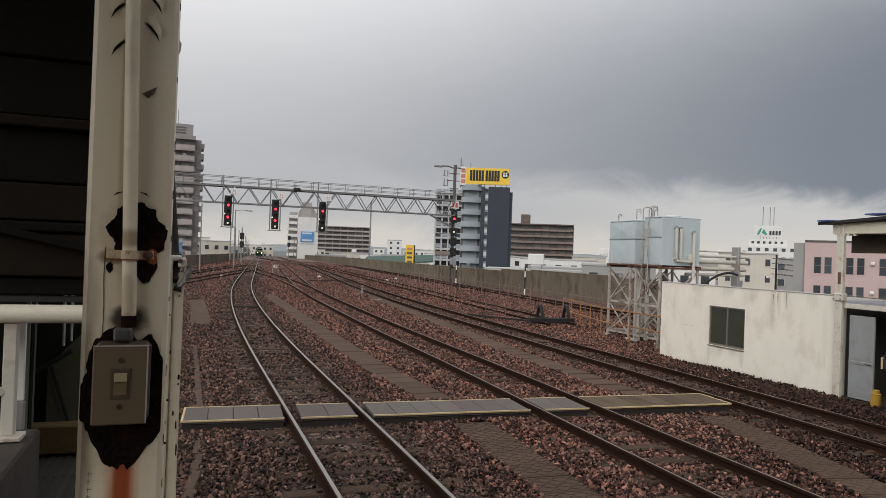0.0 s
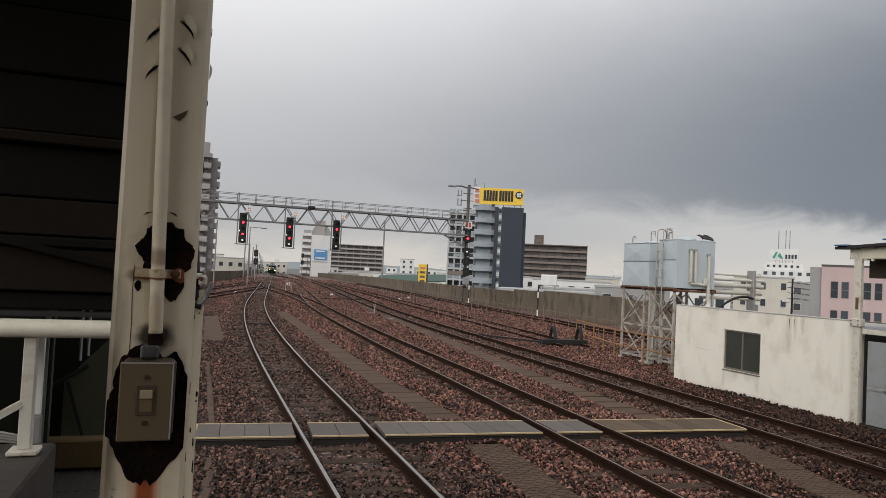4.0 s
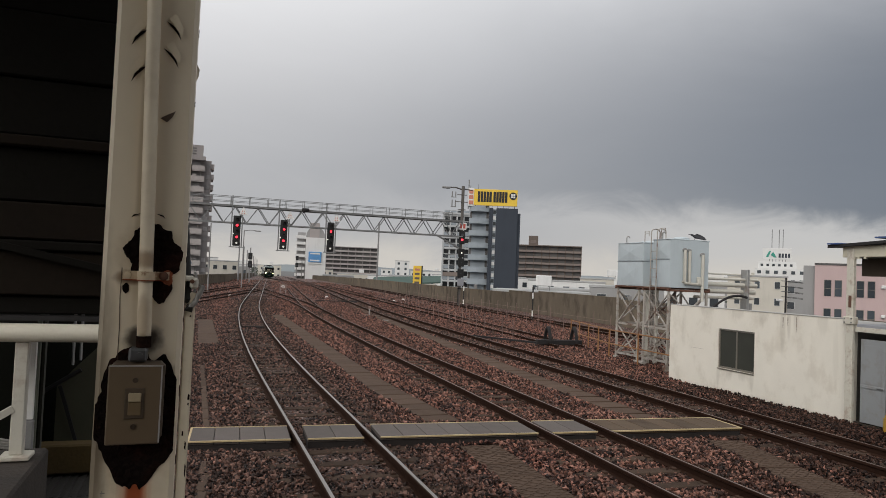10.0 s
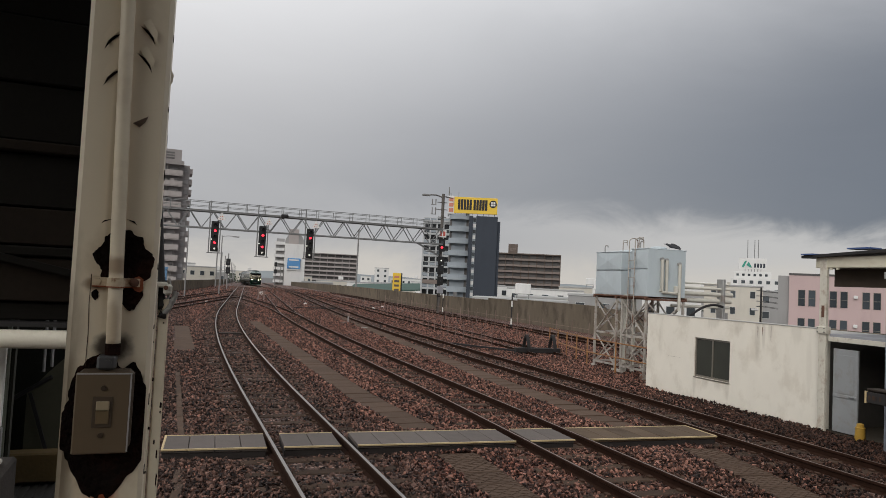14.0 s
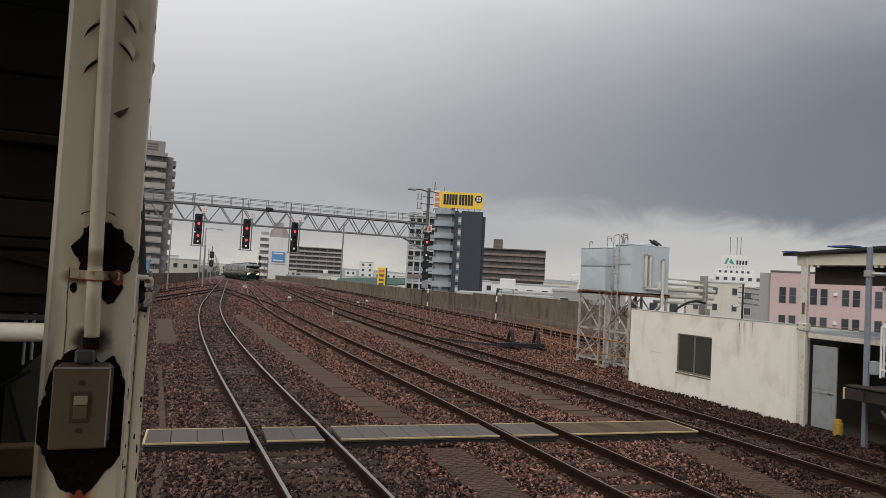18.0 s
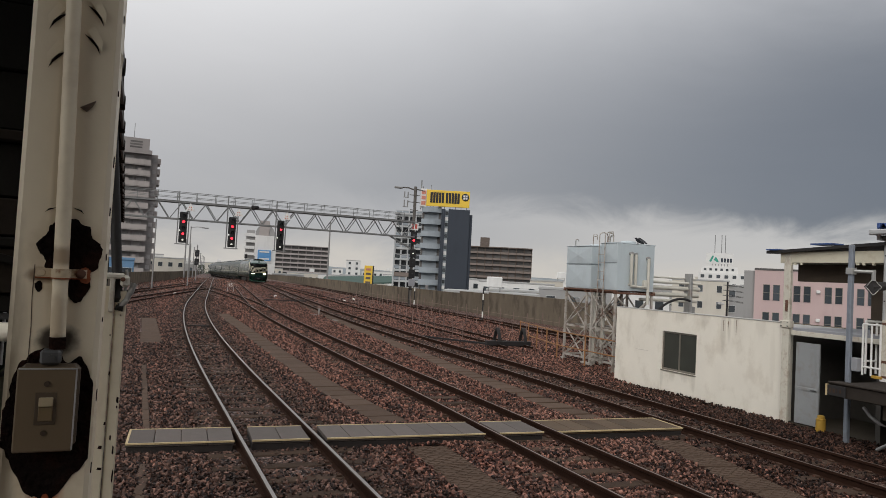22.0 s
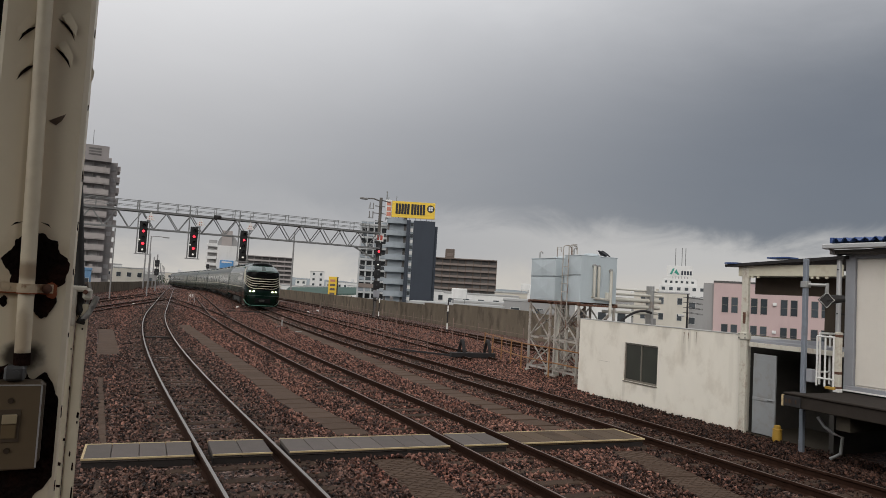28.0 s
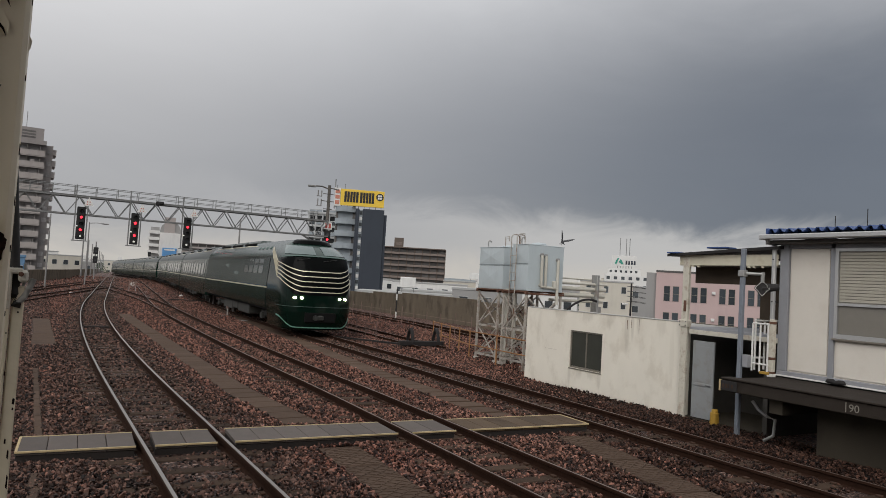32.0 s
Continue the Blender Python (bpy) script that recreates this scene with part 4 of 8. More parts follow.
def stain(x, y, z0, z1, w, material, parent):
    """A run of dirt down a wall face that looks towards -x."""
    pts, n = [], 9
    for k in range(n):
        t = k / (n - 1)
        pts.append((x, y - w * (0.5 - 0.35 * t) + 0.25 * w * noise.noise((k * 0.7, y * 9, 1)), z1 + (z0 - z1) * t))
    for k in range(n):
        t = 1 - k / (n - 1)
        pts.append((x, y + w * (0.5 - 0.35 * t) + 0.25 * w * noise.noise((k * 0.7, y * 7, 5)), z1 + (z0 - z1) * t))
    part("stain", Geo().plate(pts, (-1, 0, 0), 0.002), material, parent)


for yy, z0, z1, w, m_ in ((1.79, 1.46, 1.72, 0.022, "rust_streak"), (1.65, 1.52, 1.72, 0.020, "rust_streak"), (1.40, 1.40, 1.76, 0.012, "rust_streak")):
    stain(-0.0025, yy, z0, z1, w, m_, shed)
stain(-0.0025, 4.72, 0.67, 0.68, 0.62, "grime", shed)

# column at the shed's corner that carries the canopy
col = thing("canopy_column", "cream painted steel column with rust spots", "column", (12.93, 10.95, 0))
part("shaft", Geo().box(-0.045, 0.045, -0.085, 0.085, -0.35, 3.30, 0.012), "cream_post", col)
part("collar", Geo().box(-0.075, 0.075, -0.12, 0.12, 1.70, 1.86, 0.012), "cream_post", col)
part("rust_patch", Geo().box(-0.049, -0.0455, -0.05, 0.02, 2.05, 2.30), "rust", col, "rusted through patch")
for a in (-0.08, 0.08):
    for zz in (1.74, 1.82):
        part("bolt", Geo().tube([(-0.09, a, zz), (-0.075, a, zz)], 0.014, 6), "zinc", col)

# door and dark recess below the slab roof
store = thing("store_room", "dark open store room under a grey slab roof", "store room", (13.0, 9.0, 0))
part("back_wall", Geo().box(2.0, 2.1, 0.0, 1.95, -0.45, 1.6), "shade_dark", store)
part("side_wall", Geo().box(0.05, 2.0, -0.1, 0.0, -0.45, 1.6), "shade_dark", store)
part("slab_roof", Geo().box(-0.06, 2.3, -0.35, 1.82, 1.605, 1.72, 0.015), "hut_frame", store, "blue grey slab roof edge")
part("drip_edge", Geo().box(-0.085, -0.062, -0.35, 1.82, 1.56, 1.66, 0.004), "cream_post", store)
part("floor", Geo().box(0.0, 2.0, 0.0, 1.95, -0.5, -0.30), "under", store)
door = part("door", Geo().box(-0.02, 0.03, 1.18, 1.74, -0.28, 1.42, 0.006), "grey_door", store, "grey steel door standing ajar")
part("door_panel", Geo().box(-0.026, -0.021, 1.26, 1.66, 0.52, 1.30, 0.002), "grey_door", door)
part("door_panel", Geo().box(-0.026, -0.021, 1.26, 1.66, -0.2, 0.40, 0.002), "grey_door", door)
part("door_rail", Geo().box(-0.035, -0.02, 1.19, 1.73, 0.43, 0.49, 0.004), "grey_door", door)
part("handle", Geo().tube([(-0.05, 1.22, 0.46), (-0.05, 1.34, 0.46)], 0.012, 8).tube([(-0.05, 1.24, 0.46), (-0.02, 1.24, 0.46)], 0.010, 8), "zinc", door)
solid("yellow_bucket", Geo().loft([[(12.88 + r * math.cos(a), 10.02 + r * math.sin(a), z) for a in np.linspace(0, 2 * math.pi, 14)[:-1]]
      for r, z in ((0.095, -0.33), (0.10, -0.31), (0.088, -0.09), (0.095, -0.085), (0.095, -0.07), (0.07, -0.06), (0.066, 0.0), (0.03, 0.01))]),
      "yellow_bright", "small yellow plastic marker drum beside the door", "marker", smooth=True)

# ---- far platform, railing, hut ----
plat = thing("platform_east", "dark concrete platform on supports", "platform", (11.25, 8.62, 0), kind="structure")
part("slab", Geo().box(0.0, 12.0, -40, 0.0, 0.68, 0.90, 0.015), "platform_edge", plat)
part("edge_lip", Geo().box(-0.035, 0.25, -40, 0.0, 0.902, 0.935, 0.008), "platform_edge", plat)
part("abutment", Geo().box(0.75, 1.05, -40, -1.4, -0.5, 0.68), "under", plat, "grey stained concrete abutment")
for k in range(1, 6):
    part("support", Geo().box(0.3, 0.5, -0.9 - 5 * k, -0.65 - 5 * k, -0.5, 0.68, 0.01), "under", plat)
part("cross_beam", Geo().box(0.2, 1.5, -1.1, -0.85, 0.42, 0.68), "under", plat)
part("pipe", Geo().tube([(0.95, 0.02, 0.45), (0.95, -0.12, 0.30), (0.95, -0.30, 0.21), (0.95, -0.47, 0.18), (0.95, -0.44, -0.12), (0.95, -0.25, -0.25)], 0.03, 8), "galv", plat)
part("distance_plate", Geo().box(-0.06, -0.036, -0.36, -0.02, 0.70, 0.88, 0.004), "black_iron", plat, "small dark distance plate with yellow edge")
part("plate_edge", Geo().box(-0.066, -0.032, -0.02, 0.012, 0.69, 0.89), "yellow_line", plat)
for k, w in enumerate((0.035, 0.045, 0.012, 0.03)):
    y = -0.06 - k * 0.065
    part("plate_mark", Geo().box(-0.064, -0.0605, y - w, y, 0.755, 0.825), "sleeper", plat, "illegible white figures as bars")
def lettering(text, size, material, parent, m):
    """Figures in the built-in font as a thin mesh."""
    cu = bpy.data.curves.new("figures", "FONT")
    cu.body, cu.size, cu.extrude = text, size, 0.001
    ob = bpy.data.objects.new("figures", cu)
    me = bpy.data.meshes.new_from_object(ob)
    me.name = "figures"
    bpy.data.objects.remove(ob)
    me.materials.clear()
    me.materials.append(M[material])
    return part("figures", me, None, parent, "pale stencilled figures", at=m)


part("edge_mark", Geo().box(-0.004, -0.0005, -2.315, -2.30, 0.71, 0.87), "ink", plat, "faded tick on the platform edge")
lettering("90", 0.17, "ink", plat, pose(-0.0015, -2.35, 0.73, 90, 0, -90))
part("yellow_nose", Geo().box(1.06, 1.12, -0.2, -0.02, 0.98, 1.03, 0.004), "yellow_bright", plat)

rail = thing("steel_railing", "white tubular railing at the platform end", "railing", (12.75, 9.02, 0.935))
for k in range(5):
    x = k * 0.30
    part("upright", Geo().tube([(x, 0, 0.06), (x, 0, 1.05)], 0.021, 8), "white_paint", rail)
for zz in (0.30, 1.05):
    part("bar", Geo().tube([(-0.02, 0, zz), (1.25, 0, zz)], 0.021, 8), "white_paint", rail)
gate = thing("short_railing", "cream railing section beside the hut", "railing", (12.55, 8.98, 0.935))
for k in range(3):
    part("upright", Geo().tube([(0.06, -0.17 * k, 0.05), (0.06, -0.17 * k, 1.0)], 0.018, 8), "white_paint", gate)
for zz in (0.2, 1.0):
    part("bar", Geo().tube([(0.06, 0.0, zz), (0.06, -0.36, zz)], 0.018, 8), "white_paint", gate)
rp = thing("rusty_post", "short cream post peeling with red rust", "post", (12.72, 8.62, 0.935))
part("shaft", Geo().box(-0.05, 0.05, -0.05, 0.05, 0.0, 1.10, 0.01), "cream_post", rp)
for z0, z1 in ((0.03, 0.08), (0.30, 0.36), (1.0, 1.06)):
    part("rust_band", Geo().box(-0.053, 0.053, -0.053, 0.053, z0, z1, 0.008), "rust", rp)
part("foot", Geo().box(-0.06, 0.06, -0.06, 0.06, -0.03, 0.03, 0.005), "white_paint", rp)

mpost = thing("mirror_post", "blue grey steel post with a mirror arm", "post", (11.93, 8.76, 0))
part("post", Geo().box(-0.042, 0.042, -0.042, 0.042, -0.3, 3.38, 0.012), "blue_galv", mpost)
part("bracket", Geo().box(-0.065, 0.065, -0.065, 0.065, 2.84, 2.96, 0.006), "galv", mpost)
part("arm", Geo().tube([(0.0, -0.05, 2.90), (0.24, -0.26, 2.90)], 0.03, 8), "galv", mpost)
part("arm_end", Geo().tube([(0.24, -0.26, 2.94), (0.24, -0.26, 2.74)], 0.035, 8), "galv", mpost)
mir = part("mirror", Geo().plate([(0.24, -0.26, 2.79), (0.34, -0.36, 2.63), (0.24, -0.26, 2.47), (0.14, -0.16, 2.63)], (0.7, 0.7, 0), 0.06), "black_iron", mpost, "diamond shaped dark warning board")
dm = [(0.24, -0.26, 2.775), (0.33, -0.35, 2.63), (0.24, -0.26, 2.485), (0.15, -0.17, 2.63)]
eg = Geo()
for k in range(4):
    p, q = Vector(dm[k]), Vector(dm[(k + 1) % 4])
    for i in range(7):
        a, b = p.lerp(q, (i + 0.15) / 7), p.lerp(q, (i + 0.7) / 7)
        eg.bar(a + Vector((-0.012, -0.012, 0)), b + Vector((-0.012, -0.012, 0)), 0.010)
part("dashed_edge", eg, "white_paint", mir, "white dashed edge line")
part("lamp_hood", Geo().tube([(0.30, -0.2, 2.63), (0.52, -0.42, 2.67)], [0.10, 0.06], 12), "black_iron", mpost)
part("meter_box", Geo().box(-0.02, 0.10, -0.18, -0.06, 1.10, 1.34, 0.01), "hut_frame", mpost, "small grey box on the post")

hut = thing("platform_hut", "cream panelled platform hut with blue corrugated roof", "hut", (13.0, 8.62, 0.935))
part("wall", Geo().box(0.02, 3.0, -6.5, 0.0, 0.0, 2.62), "hut_panel", hut)
part("sole_plate", Geo().box(-0.06, 0.10, -6.5, 0.05, 0.0, 0.10, 0.01), "hut_frame", hut)
part("skirting", Geo().box(-0.085, -0.06, -6.5, 0.05, -0.004, 0.022), "white_paint", hut)
part("corner_post", Geo().box(-0.05, 0.10, -0.14, 0.05, 0.10, 2.62, 0.008), "hut_frame", hut)
for y in (-1.02, -3.05, -5.1):
    part("mullion", Geo().box(-0.03, 0.05, y - 0.05, y + 0.05, 0.10, 2.62, 0.008), "hut_frame", hut)
part("panel", Geo().box(-0.004, 0.018, -0.94, -0.17, 0.13, 2.50, 0.003), "hut_panel", hut)
part("panel", Geo().box(-0.004, 0.018, -2.96, -1.11, 0.13, 0.80, 0.003), "hut_panel", hut)
part("head_rail", Geo().box(-0.03, 0.05, -6.5, -0.14, 2.52, 2.62, 0.006), "hut_frame", hut)
hw = part("window", Geo().box(0.005, 0.016, -2.95, -1.12, 0.90, 2.50), "pale_glass", hut, "sliding window with closed blinds")
fr = Geo()
for a, b, c, d in ((-3.0, -1.07, 0.84, 0.92), (-3.0, -1.07, 2.46, 2.52), (-1.13, -1.07, 0.92, 2.46), (-3.0, -2.94, 0.92, 2.46), (-2.94, -1.13, 1.45, 1.50)):
    fr.box(-0.045, 0.018, a, b, c, d)
part("frame", fr, "alu", hw)
part("sill", Geo().box(-0.07, 0.0, -3.02, -1.05, 0.80, 0.838, 0.006), "bronze", hw)
for k in range(16):
    z = 1.52 + k * 0.058
    part("blind_slat", Geo().box(-0.012, 0.004, -2.93, -1.14, z, z + 0.050, 0.004), "blind", hw)
part("lower_blind", Geo().box(-0.004, 0.004, -2.93, -1.14, 0.93, 1.44), "pale_glass", hw)
part("eave_board", Geo().box(-0.26, 0.05, -6.5, 0.20, 2.60, 2.68, 0.008), "shade_dark", hut)
part("gutter", Geo().box(-0.42, -0.27, -6.5, 0.30, 2.685, 2.785, 0.018), "alu", hut, "pale rain gutter along the eave")
dp = [(-0.30, 0.18, 2.69), (-0.28, 0.18, 2.63), (-0.10, 0.14, 2.58), (-0.10, 0.14, 1.05)]
part("downpipe", Geo().tube(dp, 0.05, 10), "alu", hut, "pale grey downpipe", smooth=True)
for zz in (1.45, 2.3):
    part("pipe_strap", Geo().tube([(-0.16, 0.14, zz), (0.0, 0.05, zz)], 0.012, 6), "black_iron", hut)
roof, n = [], 150
for k in range(n + 1):
    y = 0.16 - k * 6.8 / n
    z = 0.042 * max(-0.8, min(0.8, 1.5 * math.sin(2 * math.pi * y / 0.19)))
    roof.append((y, z))
rg = Geo()
rows = [[(x, y, 2.865 + 0.05 * (x + 0.38) + z) for y, z in roof] for x in (-0.38, 3.3)]
rows += [[(x, y, 2.85 + 0.05 * (x + 0.38) + z) for y, z in roof] for x in (3.3, -0.38)]
rg.loft(rows + rows[:1], closed=False)
part("roof", rg, "blue_roof", hut, "blue corrugated metal roof")
part("ridge", Geo().box(-0.36, 3.0, 0.12, 0.18, 2.80, 2.91, 0.008), "blue_roof", hut)
for y in (-0.9, -1.5, -2.0, -2.6, -3.9):
    part("spike", Geo().tube([(0.2, y, 2.9), (0.2, y, 3.16 + 0.12 * math.sin(y * 7))], 0.008, 5), "black_iron", hut)
solid("sandbag", Geo().loft([[(12.86 + 0.05 * r * math.cos(a), 7.45 + 0.6 * y, 0.975 + 0.045 * r * math.sin(a) + 0.012 * math.sin(y * 40)) for a in np.linspace(0, 2 * math.pi, 11)[:-1]]
      for y, r in ((-0.36, 0.2), (-0.3, 0.9), (-0.15, 1.1), (-0.05, 0.8), (0.05, 1.1), (0.2, 0.9), (0.26, 0.2))]), "black_iron",
      "dark cloth bundle lying against the hut wall", "bundle", smooth=True)

can = thing("platform_canopy", "low canopy with cream fascia and dark underside", "canopy", (13.0, 8.7, 0))
part("fascia", Geo().box(-0.10, -0.04, 0.0, 2.45, 3.10, 3.34, 0.01), "fascia", can)
part("end_fascia", Geo().box(-0.04, 5.0, 2.39, 2.45, 3.10, 3.34, 0.01), "fascia", can)
part("roof_edge", Geo().add([(-0.22, -0.1, 3.50), (5.2, -0.1, 3.72), (5.2, 2.72, 3.58), (-0.22, 2.72, 3.36), (-0.22, -0.1, 3.44), (5.2, -0.1, 3.66), (5.2, 2.72, 3.52), (-0.22, 2.72, 3.30)],
     [(0, 1, 2, 3), (4, 5, 6, 7), (0, 1, 5, 4), (1, 2, 6, 5), (2, 3, 7, 6), (3, 0, 4, 7)]), "black_iron", can, "dark sheet roof")
part("blue_flashing", Geo().box(-0.24, 0.1, 1.1, 1.6, 3.47, 3.50).box(-0.26, 0.2, 2.4, 2.7, 3.37, 3.40), "blue_roof", can)
part("inner_beam", Geo().box(0.4, 0.55, 0.0, 2.4, 2.72, 3.10), "wood_brown", can)
part("inner_wall", Geo().box(0.5, 4.8, 0.0, 0.10, 0.94, 3.10), "wood_brown", can)
part("inner_wall", Geo().box(0.62, 0.72, 0.1, 0.85, 0.94, 3.0), "wood_brown", can)
for y in (0.3, 0.5, 0.62, 1.9, 2.05, 2.15):
    part("drip", Geo().box(-0.102, -0.06, y, y + 0.05, 3.06, 3.10), "fascia", can)

# ---- water tanks on their trestle ----
tr = thing("tank_trestle", "rusty galvanised steel trestle carrying water tanks", "trestle", (13.6, 17.8, 0))
TX, TY, TZ = 1.46, 2.78, 2.20
corner = [(0.03, 0.03), (TX - 0.03, 0.03), (0.03, TY / 2 - 0.15), (TX - 0.03, TY / 2 - 0.15), (0.03, TY / 2 + 0.15), (TX - 0.03, TY / 2 + 0.15), (0.03, TY - 0.03), (TX - 0.03, TY - 0.03)]
for x, y in corner:
    part("leg", Geo().box(x - 0.035, x + 0.035, y - 0.035, y + 0.035, -0.2, TZ, 0.006), "galv_rusty", tr)
    part("foot", Geo().box(x - 0.09, x + 0.09, y - 0.09, y + 0.09, -0.28, -0.12, 0.01), "galv_rusty", tr)
for (x0, y0), (x1, y1) in [(corner[a], corner[b]) for a, b in ((0, 1), (0, 2), (1, 3), (4, 6), (5, 7), (6, 7), (2, 3), (4, 5))]:
    for za, zb in ((-0.05, 1.0), (1.0, 2.1)):
        part("brace", Geo().bar((x0, y0, za), (x1, y1, zb), 0.036), "galv_rusty", tr)
        part("brace", Geo().bar((x0, y0, zb), (x1, y1, za), 0.036), "galv_rusty", tr)
    for zz in (0.0, 1.0):
        part("tie", Geo().bar((x0, y0, zz), (x1, y1, zz), 0.06), "galv_rusty", tr)
for y in (0.0, TY / 2 - 0.15, TY / 2 + 0.15, TY):
    part("beam", Geo().box(-0.06, TX + 0.06, y - 0.04, y + 0.04, TZ - 0.04, TZ + 0.02, 0.008), "rust", tr, "rusty beam")
for x in (0.0, TX):
    part("beam", Geo().box(x - 0.04, x + 0.04, -0.06, TY + 0.06, TZ + 0.022, TZ + 0.07, 0.008), "rust", tr, "rusty beam")
part("riser", Geo().tube([(0.25, TY / 2, -0.2), (0.25, TY / 2, TZ + 0.1)], 0.10, 12), "pipe_lag", tr, "fat grey riser pipe", smooth=True)
part("riser", Geo().tube([(0.55, TY / 2 - 0.05, -0.2), (0.55, TY / 2 - 0.05, TZ + 0.1)], 0.07, 12), "pipe_lag", tr, smooth=True)
lad = part("ladder", Geo().tube([(-0.10, 0.80, -0.1), (-0.10, 0.80, 4.0)], 0.018, 6).tube([(-0.10, 0.50, -0.1), (-0.10, 0.50, 4.0)], 0.018, 6), "galv_rusty", tr)
for k in range(13):
    part("rung", Geo().tube([(-0.10, 0.50, 0.15 + 0.27 * k), (-0.10, 0.80, 0.15 + 0.27 * k)], 0.012, 6), "galv_rusty", lad)
for y in (0.50, 0.80):
    part("hoop", Geo().tube([(-0.10 + 0.16 * (1 - math.cos(a)), y, 4.0 + 0.10 * math.sin(a)) for a in np.linspace(0, math.pi, 9)] + [(0.22, y, 3.7)], 0.018, 6), "galv_rusty", lad, smooth=True)


def pressed(g, a, b, c, d, out):
    """A sheet face a-b-c-d pressed out to a shallow point in its middle."""
    p = [Vector(q) for q in (a, b, c, d)]
    mid = sum(p, Vector()) / 4 + Vector(out)
    return g.add([*p, mid], [(0, 1, 4), (1, 2, 4), (2, 3, 4), (3, 0, 4)])


def water_tank(y0, y1, H, seam, pipes, label):
    t = thing("water_tank", label, "water tank", (13.6, 17.8 + y0, TZ + 0.075), "water tanks on the trestle")
    L = y1 - y0
    for z0, z1 in ((0.0, seam - 0.006), (seam + 0.006, H - 0.03)):
        part("panel", Geo().box(0.0, TX, 0.0, L, z0, z1, 0.015), "tank", t)
        g = Geo()
        pressed(g, (-0.002, 0.03, z0 + 0.03), (-0.002, L - 0.03, z0 + 0.03), (-0.002, L - 0.03, z1 - 0.03), (-0.002, 0.03, z1 - 0.03), (-0.03, 0, 0))
        part("pressed_face", g, "tank", t)
        if not pipes:
            g = Geo()
            pressed(g, (0.03, -0.002, z0 + 0.03), (TX - 0.03, -0.002, z0 + 0.03), (TX - 0.03, -0.002, z1 - 0.03), (0.03, -0.002, z1 - 0.03), (0, -0.02, 0))
            part("pressed_face", g, "tank", t)
    if pipes:
        part("front_sheet", Geo().box(0.012, TX - 0.012, -0.012, 0.004, 0.004, H - 0.032, 0.003), "tank", t)
    part("joint_band", Geo().box(-0.012, TX + 0.010, -0.010 if not pipes else 0.005, L + 0.010, seam - 0.008, seam + 0.008), "tank_seam", t)
    fx, fy = (0.12, 0.10) if not pipes else (0.16, 0.66)
    part("lifting_frame", Geo().tube([(fx, fy, H - 0.01), (fx, fy, H + 0.36), (fx + 0.10, fy - 0.08, H + 0.36), (fx + 0.10, fy - 0.08, H + 0.20)], 0.016, 6).tube([(fx + 0.02, fy - 0.016, H + 0.30), (fx + 0.10, fy - 0.08, H + 0.30)], 0.012, 6), "galv_rusty", t, "rusty bent frame on the tank top")
    part("top_flange", Geo().box(-0.015, TX + 0.015, -0.015, L + 0.015, H - 0.03, H, 0.008), "tank", t)
    r_ = min(0.28, L * 0.3)
    part("hatch", Geo().loft([[(TX * 0.5 + r * r_ * math.cos(a), L * 0.5 + r * r_ * math.sin(a), z) for a in np.linspace(0, 2 * math.pi, 17)[:-1]] for r, z in ((1.0, H), (1.0, H + 0.05), (0.86, H + 0.08), (0.18, H + 0.10))]), "tank", t, smooth=True)
    part("vent", Geo().tube([(0.2, L - 0.2, H), (0.2, L - 0.2, H + 0.18)] + [(0.2 + 0.06 * (1 - math.cos(a)), L - 0.2, H + 0.18 + 0.06 * math.sin(a)) for a in np.linspace(0.4, math.pi, 6)], 0.022, 8), "galv", t, smooth=True)
    if pipes:
        for x, z0, z1 in ((0.50, 0.20, 1.16), (0.67, 0.16, 1.14), (1.17, 0.0, 1.04)):
            part("level_pipe", Geo().tube([(x, 0.0, z1), (x, -0.09, z1), (x, -0.09, z0)] + ([(x, 0.0, z0)] if z0 > 0.1 else [(x, -0.09, -0.40)]), 0.05, 10), "pipe_lag", t, smooth=True)
            part("elbow", Geo().tube([(x, -0.02, z1 + 0.01), (x, -0.10, z1 + 0.01)], 0.062, 10), "galv", t, smooth=True)
        part("cross_pipe", Geo().tube([(0.50, -0.09, 0.16), (1.17, -0.09, 0.12)], 0.04, 8), "pipe_lag", t)
        part("valve", Geo().box(0.98, 1.10, -0.15, -0.03, 0.13, 0.36, 0.02), "pipe_lag", t)
    return t


water_tank(1.345, TY, 1.43, 0.81, False, "pale blue grey panelled water tank on the trestle")
water_tank(0.0, 0.84, 1.50, 0.86, True, "pale blue grey panelled water tank with side pipes")
pr = thing("pipe_run", "grey lagged pipes running from the tanks", "pipe run", (15.07, 18.3, 0))
for k, (z, r) in enumerate(((2.62, 0.045), (2.44, 0.075), (2.22, 0.075), (2.02, 0.05), (2.78, 0.03))):
    part("pipe", Geo().tube([(0.0, 0.05 * k, z), (2.3, -0.1 + 0.05 * k, z)], r, 10), "pipe_lag", pr, smooth=True)
part("stand", Geo().box(1.80, 1.90, -0.20, 0.10, -0.2, 2.95, 0.01), "galv", pr)
part("hose", Geo().tube([(0.1 + 0.13 * k, -0.35, 1.55 + 0.55 * math.sin(k / 13 * 2.2)) for k in range(13)], 0.04, 8), "black_iron", pr, "black curved hose", smooth=True)

